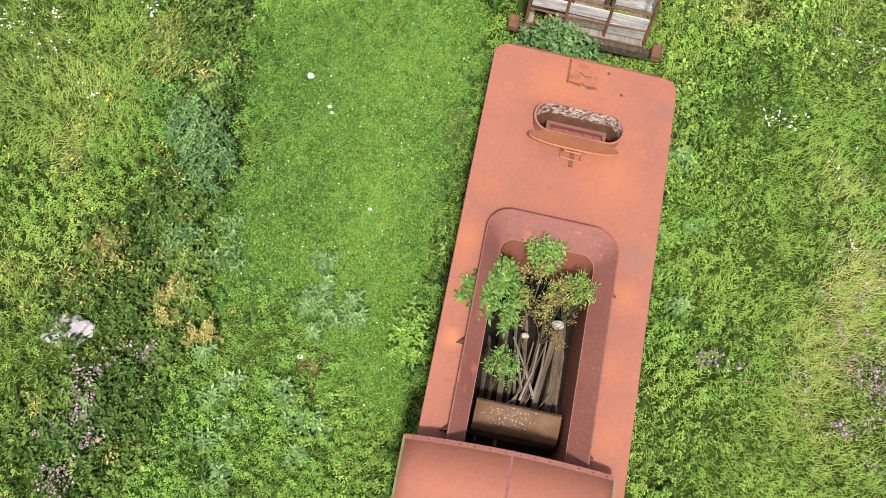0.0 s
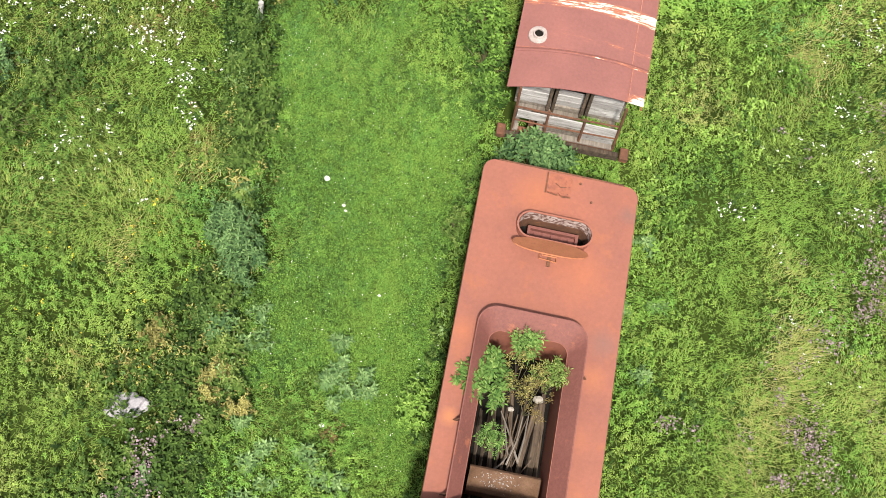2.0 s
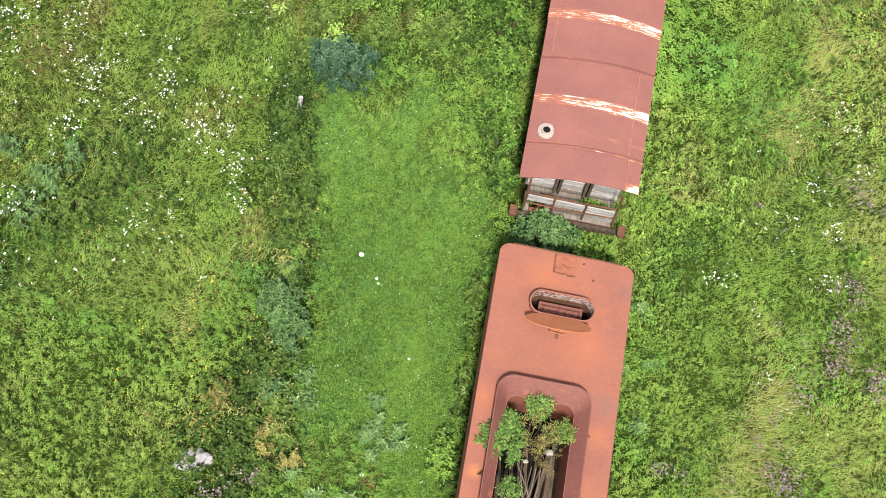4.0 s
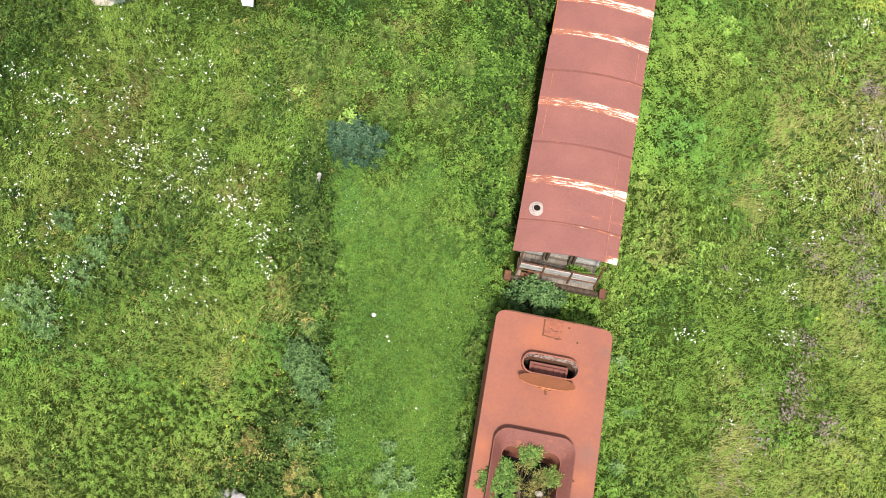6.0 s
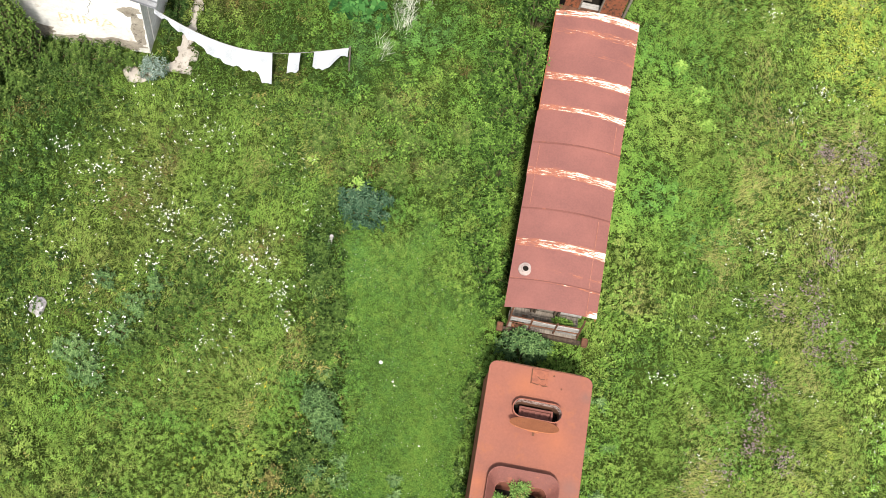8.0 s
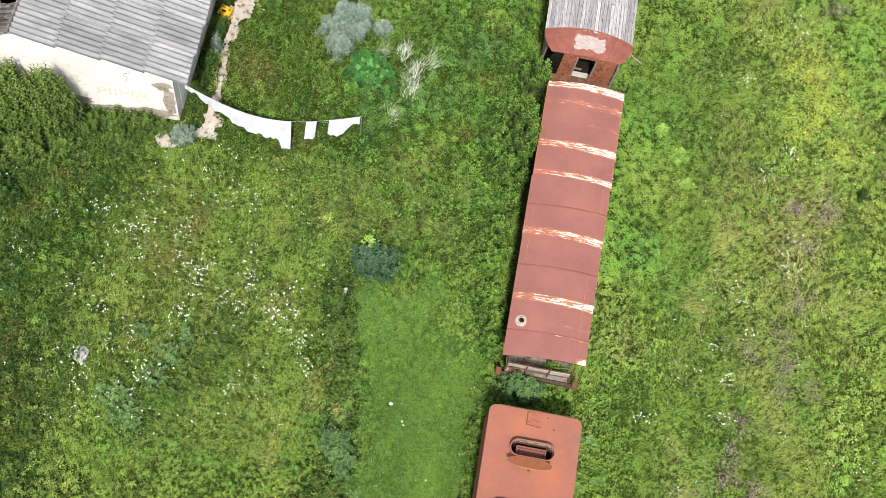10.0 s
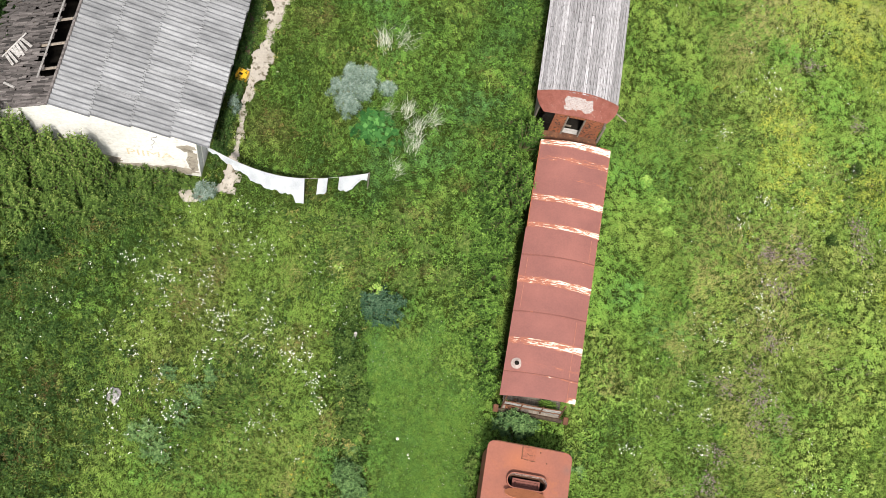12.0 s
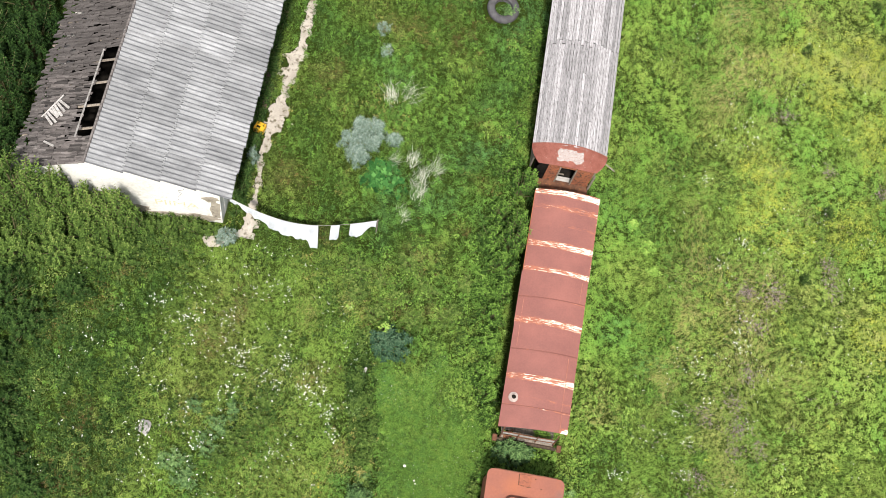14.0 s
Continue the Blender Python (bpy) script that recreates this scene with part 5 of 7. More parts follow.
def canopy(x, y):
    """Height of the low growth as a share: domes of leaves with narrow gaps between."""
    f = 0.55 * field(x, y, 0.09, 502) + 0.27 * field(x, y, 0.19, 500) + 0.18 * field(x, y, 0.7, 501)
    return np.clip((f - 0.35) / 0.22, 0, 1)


def grassy_at(x, y):
    """1 where plain grass grows, 0 where broad leaves cover the ground."""
    f = 0.6 * field(x, y, 1.9, 401) + 0.4 * field(x, y, 0.7, 402)
    strip = 0.3 * np.exp(-(((x - 4.6 - 0.12 * y) / 1.8) ** 2)) + 0.2 * np.exp(-(((x - 8.0) / 1.6) ** 2)) + 0.08
    west = 0.42 * np.clip((-6.2 - x) / 1.0, 0, 1) * np.clip((x + 14) / 2, 0, 1) * np.clip((y + 5) / 3, 0, 1) * np.clip((6 - y) / 2, 0, 1)
    return np.clip((f + strip + west - 0.3 * yard_at(x, y) - 0.2 * (np.abs(x - 2.4) < 1.1) - 0.5) / 0.22, 0, 1)


def hue_at(x, y):
    """Plant colour over the plan: bluish green 0, green 0.3, yellow green 0.5, olive 0.75, straw 1."""
    h = 0.33 + 0.36 * (field(x, y, 2.3, 411) - 0.5) + 0.2 * (field(x, y, 0.8, 412) - 0.5)
    h = h + 0.14 * np.clip((-6.6 - x) / 1.5, 0, 1) * np.clip((x + 17) / 3, 0, 1) + 0.12 * np.clip((x - 5) / 3, 0, 1) * np.clip((y - 2) / 6, 0, 1)
    h = h + 0.14 * (x > 1.3) * np.clip((3.5 - y) / 2, 0, 1) * (field(x, y, 1.0, 413) > 0.3)
    h = h - 0.1 * yard_at(x, y) + 0.34 * brown_at(x, y) + 0.12 * sun_at(x, y)
    for cx, cy, r, d in ((2.9, 1.6, 1.1, 0.2), (-9.9, -1.6, 1.3, -0.3), (-12.0, -3.2, 0.9, -0.25), (4.2, 3.6, 0.9, -0.2), (-7.6, -6.5, 1.2, 0.1), (3.1, 5.2, 1.0, -0.12)):
        h = h + d * np.exp(-(((x - cx) / r) ** 2 + ((y - cy) / r) ** 2))
    return h


def hued(me, hue, per):
    """Gives the mesh its plants' hue, for shapes of so many corners each."""
    me.attributes.new("hue", "FLOAT", "POINT").data.foreach_set("value", np.repeat(np.clip(hue, 0, 1), per).astype(np.float32))


def tufts(name, density, most, radius, tall, count, slim, base, vary, label, area, lift=0.16, shift=0.0):
    """Leafy rosettes packed into domes: upright light leaves in the middle, drooping ones outside."""
    p = spread(lambda x, y: density(x, y) * (0.15 + 0.85 * canopy(x, y)), most, *area)
    x, y = p[:, 0], p[:, 1]
    n = len(p)
    up = canopy(x, y)
    r = RNG.uniform(*radius, n) * (0.75 + 0.4 * field(x, y, 1.4, 403)) * (1 - 0.2 * (x > 1.3) * (y < 3))
    h = RNG.uniform(*tall, n) + lift * up
    k = np.repeat(np.arange(n), count)
    m = len(k)
    u = np.tile((np.arange(count) + 0.5) / count, n)
    yaw = np.tile(np.arange(count) * 2.4, n) + np.repeat(RNG.uniform(0, 6.28, n), count) + RNG.normal(0, 0.25, m)
    at = p[k].copy()
    at[:, 0] += np.cos(yaw) * r[k] * 0.45 * u
    at[:, 1] += np.sin(yaw) * r[k] * 0.45 * u
    at[:, 2] += h[k] * (1 - 0.45 * u * u)
    ln = r[k] * RNG.uniform(0.65, 1.0, m) * (0.65 + 0.45 * u)
    # East lightened, west darkened: uneven daylight put into the leaf tone.
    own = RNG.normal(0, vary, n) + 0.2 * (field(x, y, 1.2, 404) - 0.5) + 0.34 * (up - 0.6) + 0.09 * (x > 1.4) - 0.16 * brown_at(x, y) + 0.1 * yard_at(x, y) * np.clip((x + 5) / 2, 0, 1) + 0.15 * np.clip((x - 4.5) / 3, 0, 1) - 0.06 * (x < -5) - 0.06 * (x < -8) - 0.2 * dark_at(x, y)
    # Tone drops between domes and on outer leaves: gap shade put into colour.
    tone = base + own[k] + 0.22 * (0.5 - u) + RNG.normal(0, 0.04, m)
    hue = hue_at(x, y) + shift + RNG.normal(0, 0.06, n)
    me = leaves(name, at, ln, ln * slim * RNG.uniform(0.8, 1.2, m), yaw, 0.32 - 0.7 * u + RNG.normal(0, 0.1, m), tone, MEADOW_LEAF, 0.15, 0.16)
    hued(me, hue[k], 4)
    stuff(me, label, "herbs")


def build_tufts():
    row = lambda x, y: np.exp(-(((x - hedge_x(y)) / (0.42 + 0.5 * np.clip((-4.2 - y) / 2, 0, 1))) ** 2)) * (y < 3)
    bare = lambda x, y: np.where((x < -11.75) & (x > -12.45) & (y > 6), 0.15, 1.0) * (1 - lawn_at(x, y)) * (1 - 0.9 * np.clip(1.2 * row(x, y), 0, 1)) * (1 - 0.75 * dark_at(x, y))
    broad = lambda x, y: bare(x, y) * (1 - 0.86 * grassy_at(x, y))
    near, far_east, far_west = (-10.5, 9.5, -10.8, 3.0), (1.2, 15.5, 3.0, 24.0), (-20.0, -1.2, 3.0, 22.0)
    west = (-20.0, -10.5, -9.0, 3.0)
    tufts("leafy_herbs", broad, 250, (0.036, 0.072), (0.04, 0.13), 9, 0.5, 0.46, 0.2, "low light-green leafy herbs in the meadow", near)
    tufts("small_herbs", bare, 110, (0.025, 0.05), (0.02, 0.08), 6, 0.5, 0.48, 0.16, "small green leaves among the meadow grass", near)
    tufts("field_herbs", broad, 100, (0.065, 0.115), (0.05, 0.16), 9, 0.52, 0.47, 0.2, "bright green leafy herbs in the open field", far_east, 0.2, 0.05)
    tufts("field_small_herbs", bare, 45, (0.05, 0.09), (0.03, 0.12), 7, 0.45, 0.46, 0.16, "small green leaves in the open field", far_east, 0.18, 0.05)
    tufts("field_edge_herbs", broad, 80, (0.085, 0.15), (0.06, 0.18), 10, 0.55, 0.5, 0.2, "bright green leafy herbs at the field's edge", (9.5, 15.5, -4.0, 3.0), 0.2)
    tufts("yard_herbs", broad, 95, (0.065, 0.12), (0.06, 0.2), 9, 0.52, 0.18, 0.22, "lush green leafy herbs between house and wagons", far_west, 0.22)
    tufts("yard_small_herbs", bare, 35, (0.05, 0.09), (0.03, 0.12), 7, 0.45, 0.25, 0.15, "small green leaves between house and wagons", far_west, 0.18)
    tufts("rough_herbs", broad, 75, (0.08, 0.14), (0.06, 0.18), 10, 0.52, 0.38, 0.2, "olive green leafy herbs in the rough meadow", west, 0.18)
    tufts("rough_small_herbs", bare, 45, (0.05, 0.09), (0.03, 0.1), 7, 0.45, 0.42, 0.13, "small olive leaves in the rough meadow", west, 0.14)


def build_meadow():
    turn = lambda n: RNG.uniform(0, 2 * math.pi, n)
    # short lawn
    p = spread(lambda x, y: np.clip(1.5 * lawn_at(x, y), 0, 1) * (0.7 + 0.3 * field(x, y, 0.12, 40)), 8500, -7, -1.2, -10.8, 5)
    x, y = p[:, 0], p[:, 1]
    tone = 0.25 + 0.2 * field(x, y, 1.1, 41) * field(x, y, 4, 42) + 0.14 * (field(x, y, 0.45, 39) - 0.5) + 0.12 * (field(x, y, 0.2, 43) - 0.4) + RNG.normal(0, 0.28, len(p))
    tone += 0.2 * np.exp(-((x + 2.6) / 0.7) ** 2) * field(x, y, 1.8, 44) + 0.6 * (field(x, y, 0.06, 38) - 0.5) * (0.4 + 0.6 * field(x, y, 0.7, 37))
    hue = 0.24 + 0.2 * np.exp(-((x + 2.5) / 0.8) ** 2) * field(x, y, 1.8, 44) + 0.1 * (field(x, y, 1.2, 36) - 0.5) + 0.25 * (field(x, y, 0.12, 35) - 0.5) + RNG.normal(0, 0.06, len(p))
    me = blades("lawn_grass", p, RNG.uniform(0.05, 0.11, len(p)), 0.0095, turn(len(p)), RNG.uniform(0.7, 1.4, len(p)), tone, MEADOW_LEAF)
    hued(me, hue, 3)
    stuff(me, "short mown green lawn grass beside the vehicles")
    p = spread(lambda x, y: lawn_at(x, y) * (0.25 + 0.75 * field(x, y, 0.7, 45)), 1300, -7, -1.2, -10.8, 5)
    tone = 0.12 + 0.62 * RNG.random(len(p))
    p[:, 2] += RNG.uniform(0.02, 0.06, len(p))
    stuff(leaves("clover_leaves", p, RNG.uniform(0.02, 0.045, len(p)), 0.024, turn(len(p)), RNG.normal(0, 0.3, len(p)), tone, HERB), "small clover leaves among the lawn grass", "clover")
    # long grass
    row = lambda x, y: np.exp(-(((x - hedge_x(y)) / (0.42 + 0.5 * np.clip((-4.2 - y) / 2, 0, 1))) ** 2)) * (y < 3) + 0.6 * np.exp(-(((x + 1.55) / 0.14) ** 2)) * (y < 0) * field(x, y, 0.8, 64)
    p = spread(lambda x, y: (1 - lawn_at(x, y)) * (1 - 0.9 * np.clip(1.3 * row(x, y), 0, 1)) * np.clip(0.12 + 0.9 * grassy_at(x, y), 0, 1) * (0.3 + 0.7 * canopy(x, y)) * (1 - 0.8 * dark_at(x, y)), 1150)
    x, y = p[:, 0], p[:, 1]
    n = len(p)
    # Blades darken where the canopy is low, as painted gap shade.
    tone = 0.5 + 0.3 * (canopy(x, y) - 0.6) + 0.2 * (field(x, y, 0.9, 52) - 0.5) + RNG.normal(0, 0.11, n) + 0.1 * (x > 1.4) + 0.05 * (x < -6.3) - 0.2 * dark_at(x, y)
    hue = 0.3 + 0.58 * dry_at(x, y) + RNG.normal(0, 0.05, n)
    sway = 6.0 * field(x, y, 1.2, 47)
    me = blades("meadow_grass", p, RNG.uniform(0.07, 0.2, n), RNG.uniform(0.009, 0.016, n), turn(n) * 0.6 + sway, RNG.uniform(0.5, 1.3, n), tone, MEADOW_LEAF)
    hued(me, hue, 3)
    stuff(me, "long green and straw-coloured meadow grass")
    # low undergrowth that shows in the gaps
    p = spread(lambda x, y: (1 - lawn_at(x, y)) * (1 - 0.8 * np.clip(row(x, y), 0, 1)), 240)
    x, y = p[:, 0], p[:, 1]
    # Darkest between the domes: the gaps' shade is painted into the blades.
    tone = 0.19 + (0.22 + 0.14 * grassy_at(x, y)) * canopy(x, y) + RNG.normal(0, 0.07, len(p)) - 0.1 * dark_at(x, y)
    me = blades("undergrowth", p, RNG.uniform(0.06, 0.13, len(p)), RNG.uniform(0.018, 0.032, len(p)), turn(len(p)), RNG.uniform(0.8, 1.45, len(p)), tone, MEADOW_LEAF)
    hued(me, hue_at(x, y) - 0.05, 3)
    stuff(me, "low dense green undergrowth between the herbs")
    # leafy herbs: whorls of leaves on short stalks
    def herbs(name, density, most, count, size, tall, mat, base, spreadtone, label):
        seed = sum(map(ord, name))
        p = spread(lambda x, y: density(x, y) * clump(x, y, 0.38, seed), most * 2.1)
        n = len(p)
        bump = 0.5 * field(p[:, 0], p[:, 1], 0.38, seed) + 0.5 * field(p[:, 0], p[:, 1], 0.42, 500)
        h = RNG.uniform(*tall, n) * (0.4 + 1.1 * bump)
        own = field(p[:, 0], p[:, 1], 0.8, 51) * 0.35 + 0.35 * RNG.random(n) + 0.3 * bump
        k = np.repeat(np.arange(n), count)
        m = len(k)
        yaw = np.tile(np.arange(count) * 2.4, n) + np.repeat(turn(n), count)
        at = p[k].copy()
        at[:, 2] += h[k] * RNG.uniform(0.45, 1.0, m)
        at[:, 0] += RNG.normal(0, 0.02, m)
        at[:, 1] += RNG.normal(0, 0.02, m)
        big = RNG.uniform(*size, n)[k] * RNG.uniform(0.7, 1.15, m)
        # Leaves darken in hollows and lighten with height: shade put into leaf tone.
        tone = base + 0.05 + 0.07 * np.clip((at[:, 0] - 1.2) / 2, 0, 1) + spreadtone * (own[k] - 0.5) + 0.35 * (at[:, 2] - p[k, 2]) + RNG.normal(0, 0.14, m) + 0.06 - (0.4 * gap_shade(p[:, 0], p[:, 1]) + 0.12 * yard_at(p[:, 0], p[:, 1]))[k]
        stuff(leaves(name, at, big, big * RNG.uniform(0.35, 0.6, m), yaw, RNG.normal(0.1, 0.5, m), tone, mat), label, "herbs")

    open_ = lambda x, y: (1 - lawn_at(x, y)) * (1 - 0.9 * np.clip(1.2 * row(x, y), 0, 1))
    herbs("shade_herbs", lambda x, y: open_(x, y) * dark_at(x, y), 55, 7, (0.05, 0.11), (0.1, 0.4), THICKET, 0.45, 0.8, "dense herbs coloured dark for shade by the house and westward")
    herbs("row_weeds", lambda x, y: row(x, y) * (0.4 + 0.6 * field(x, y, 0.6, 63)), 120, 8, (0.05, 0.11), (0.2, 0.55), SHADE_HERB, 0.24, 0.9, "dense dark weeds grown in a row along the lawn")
    # Near-black low leaves deepen the row's gaps: shade put into colour.
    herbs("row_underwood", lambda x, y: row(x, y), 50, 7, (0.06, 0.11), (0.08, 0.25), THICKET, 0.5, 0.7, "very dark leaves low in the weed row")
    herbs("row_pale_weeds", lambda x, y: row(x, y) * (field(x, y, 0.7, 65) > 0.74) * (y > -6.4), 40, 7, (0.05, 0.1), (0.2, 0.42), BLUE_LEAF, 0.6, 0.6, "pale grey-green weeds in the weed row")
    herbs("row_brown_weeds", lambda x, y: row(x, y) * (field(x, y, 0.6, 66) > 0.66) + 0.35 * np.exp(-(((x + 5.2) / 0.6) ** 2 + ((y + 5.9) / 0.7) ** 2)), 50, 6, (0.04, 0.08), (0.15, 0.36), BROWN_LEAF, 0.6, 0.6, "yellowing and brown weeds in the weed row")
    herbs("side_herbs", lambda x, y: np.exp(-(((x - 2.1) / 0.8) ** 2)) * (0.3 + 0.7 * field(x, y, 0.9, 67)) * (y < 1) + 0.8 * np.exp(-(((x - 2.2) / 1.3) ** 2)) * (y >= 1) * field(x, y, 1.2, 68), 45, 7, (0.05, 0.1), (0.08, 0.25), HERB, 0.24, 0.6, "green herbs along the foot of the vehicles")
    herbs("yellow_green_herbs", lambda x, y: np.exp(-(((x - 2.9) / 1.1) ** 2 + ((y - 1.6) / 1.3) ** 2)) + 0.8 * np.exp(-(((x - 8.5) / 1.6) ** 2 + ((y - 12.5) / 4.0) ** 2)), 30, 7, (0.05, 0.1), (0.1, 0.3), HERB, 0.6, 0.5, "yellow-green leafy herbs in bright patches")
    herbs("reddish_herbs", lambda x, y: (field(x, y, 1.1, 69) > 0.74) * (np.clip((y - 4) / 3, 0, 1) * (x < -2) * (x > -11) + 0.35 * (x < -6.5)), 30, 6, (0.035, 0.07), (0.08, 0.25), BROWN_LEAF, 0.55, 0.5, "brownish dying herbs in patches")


build_meadow()


def mounds(name, density, most, radius, tall, count, leaf, mat, base, vary, label, area=(-24.5, 15.5, -11.0, 24.0), slim=0.42, inside=True):
    """Low leafy cushions: domes of leaves, with light tops and a shaded foot put into their tone."""
    p = spread(density, most, *area, inside)
    n = len(p)
    r, h = RNG.uniform(*radius, n), RNG.uniform(*tall, n)
    k = np.repeat(np.arange(n), count)
    m = len(k)
    a, q = RNG.uniform(0, 2 * math.pi, m), np.sqrt(RNG.random(m))
    lob = 1 + 0.35 * np.sin(3 * a + 7.0 * RNG.random(n)[k])
    at = p[k].copy()
    at[:, 0] += r[k] * q * lob * np.cos(a)
    at[:, 1] += r[k] * q * lob * np.sin(a)
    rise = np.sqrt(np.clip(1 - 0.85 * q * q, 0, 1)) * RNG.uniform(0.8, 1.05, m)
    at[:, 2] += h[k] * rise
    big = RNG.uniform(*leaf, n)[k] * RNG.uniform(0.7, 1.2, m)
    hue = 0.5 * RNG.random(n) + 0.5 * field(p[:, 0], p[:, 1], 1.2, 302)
    # Tone follows height in the dome: shade round the foot is painted in.
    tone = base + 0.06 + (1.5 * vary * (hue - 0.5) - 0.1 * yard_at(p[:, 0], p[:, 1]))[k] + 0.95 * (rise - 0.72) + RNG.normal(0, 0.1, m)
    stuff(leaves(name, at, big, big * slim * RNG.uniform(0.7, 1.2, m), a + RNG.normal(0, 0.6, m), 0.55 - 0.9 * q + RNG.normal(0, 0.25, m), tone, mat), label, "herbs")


def build_mounds():
    patch = lambda x, y, size, seed, cut: np.clip((0.65 * field(x, y, size, seed) + 0.35 * field(x, y, size * 0.3, seed + 1) - cut) / 0.14, 0, 1)
    open_ = lambda x, y: (1 - lawn_at(x, y)) * (np.abs(x - hedge_x(y)) > 0.5 * (y < 1.5)) * (1 - np.clip(1.4 * brown_at(x, y), 0, 1))
    # Share of dark cushions westward, putting the dimmer light there into leaf colour.
    west = lambda x, y: np.clip((-12.6 - x + 3.0 * (field(x, y, 2.2, 310) - 0.5)) / 3.0, 0, 1)
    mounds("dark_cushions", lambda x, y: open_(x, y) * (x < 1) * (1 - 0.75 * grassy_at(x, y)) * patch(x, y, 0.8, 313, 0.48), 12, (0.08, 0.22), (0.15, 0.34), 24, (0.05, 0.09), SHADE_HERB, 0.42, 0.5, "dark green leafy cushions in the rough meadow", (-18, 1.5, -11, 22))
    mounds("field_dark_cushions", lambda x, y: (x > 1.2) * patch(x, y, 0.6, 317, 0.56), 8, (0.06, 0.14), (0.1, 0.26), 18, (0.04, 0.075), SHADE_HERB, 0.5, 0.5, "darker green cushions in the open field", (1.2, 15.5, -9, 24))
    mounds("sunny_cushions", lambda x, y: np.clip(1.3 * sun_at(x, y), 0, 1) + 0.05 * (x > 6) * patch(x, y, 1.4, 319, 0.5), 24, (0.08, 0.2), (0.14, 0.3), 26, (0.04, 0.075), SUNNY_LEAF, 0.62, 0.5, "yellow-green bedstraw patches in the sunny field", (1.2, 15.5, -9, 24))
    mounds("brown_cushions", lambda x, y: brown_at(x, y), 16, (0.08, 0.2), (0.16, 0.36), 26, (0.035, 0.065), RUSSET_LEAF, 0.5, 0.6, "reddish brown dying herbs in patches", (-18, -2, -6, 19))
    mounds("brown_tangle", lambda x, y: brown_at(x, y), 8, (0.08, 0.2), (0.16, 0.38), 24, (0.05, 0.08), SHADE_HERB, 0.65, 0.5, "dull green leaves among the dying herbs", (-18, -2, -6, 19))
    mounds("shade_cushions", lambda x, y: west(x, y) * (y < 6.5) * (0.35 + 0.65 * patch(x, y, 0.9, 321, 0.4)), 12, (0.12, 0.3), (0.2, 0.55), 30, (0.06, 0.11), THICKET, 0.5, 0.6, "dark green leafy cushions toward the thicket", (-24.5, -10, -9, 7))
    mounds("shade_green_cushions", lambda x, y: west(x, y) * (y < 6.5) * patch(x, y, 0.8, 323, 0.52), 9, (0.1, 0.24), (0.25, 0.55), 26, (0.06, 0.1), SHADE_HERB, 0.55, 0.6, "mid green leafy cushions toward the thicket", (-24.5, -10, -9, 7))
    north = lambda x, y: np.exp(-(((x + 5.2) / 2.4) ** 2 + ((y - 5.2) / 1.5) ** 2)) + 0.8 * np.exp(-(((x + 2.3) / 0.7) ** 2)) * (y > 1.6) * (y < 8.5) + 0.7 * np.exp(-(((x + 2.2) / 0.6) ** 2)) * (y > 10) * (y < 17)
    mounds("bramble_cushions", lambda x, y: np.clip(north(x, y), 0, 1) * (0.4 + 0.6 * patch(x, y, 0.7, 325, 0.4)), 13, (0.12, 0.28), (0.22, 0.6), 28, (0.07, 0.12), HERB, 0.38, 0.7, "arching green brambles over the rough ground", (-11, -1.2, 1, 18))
    # Very dark leaves paint the shade low among the brambles.
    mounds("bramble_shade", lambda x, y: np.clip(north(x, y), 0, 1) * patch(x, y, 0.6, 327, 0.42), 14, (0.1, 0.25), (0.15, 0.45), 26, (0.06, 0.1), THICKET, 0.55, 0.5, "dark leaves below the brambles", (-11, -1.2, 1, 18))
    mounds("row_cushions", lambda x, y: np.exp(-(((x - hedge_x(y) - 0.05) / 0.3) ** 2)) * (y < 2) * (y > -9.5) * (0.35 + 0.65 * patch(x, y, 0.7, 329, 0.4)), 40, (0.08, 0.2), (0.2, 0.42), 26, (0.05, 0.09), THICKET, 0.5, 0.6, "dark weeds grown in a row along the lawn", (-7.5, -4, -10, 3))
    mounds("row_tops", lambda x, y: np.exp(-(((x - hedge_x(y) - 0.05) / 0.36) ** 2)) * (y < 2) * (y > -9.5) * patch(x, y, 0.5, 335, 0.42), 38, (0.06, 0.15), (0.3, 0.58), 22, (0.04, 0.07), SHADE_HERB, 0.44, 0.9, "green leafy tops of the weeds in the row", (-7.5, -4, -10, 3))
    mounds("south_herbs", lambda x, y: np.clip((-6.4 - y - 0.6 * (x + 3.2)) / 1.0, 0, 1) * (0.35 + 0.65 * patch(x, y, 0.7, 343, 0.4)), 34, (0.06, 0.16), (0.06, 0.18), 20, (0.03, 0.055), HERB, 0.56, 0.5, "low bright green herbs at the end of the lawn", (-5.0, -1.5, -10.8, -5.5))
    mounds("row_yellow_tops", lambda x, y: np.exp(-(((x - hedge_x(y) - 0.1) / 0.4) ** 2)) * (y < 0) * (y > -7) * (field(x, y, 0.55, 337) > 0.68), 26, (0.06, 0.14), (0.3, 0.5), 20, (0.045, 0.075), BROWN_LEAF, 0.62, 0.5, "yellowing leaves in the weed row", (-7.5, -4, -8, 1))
    # plain grass beyond the near meadow
    mounds("outer_cushions", lambda x, y: 0.3 + 0.7 * field(x, y, 1.5, 339), 2.0, (0.14, 0.34), (0.12, 0.34), 12, (0.1, 0.17), HERB, 0.36, 0.5, "green leafy cushions farther out in the meadow", (-30, 22, -22, 30), 0.5, False)
    p = spread(lambda x, y: 0.35 + 0.65 * field(x, y, 0.8, 331), 40, -30, 22, -22, 30, False)
    x, y = p[:, 0], p[:, 1]
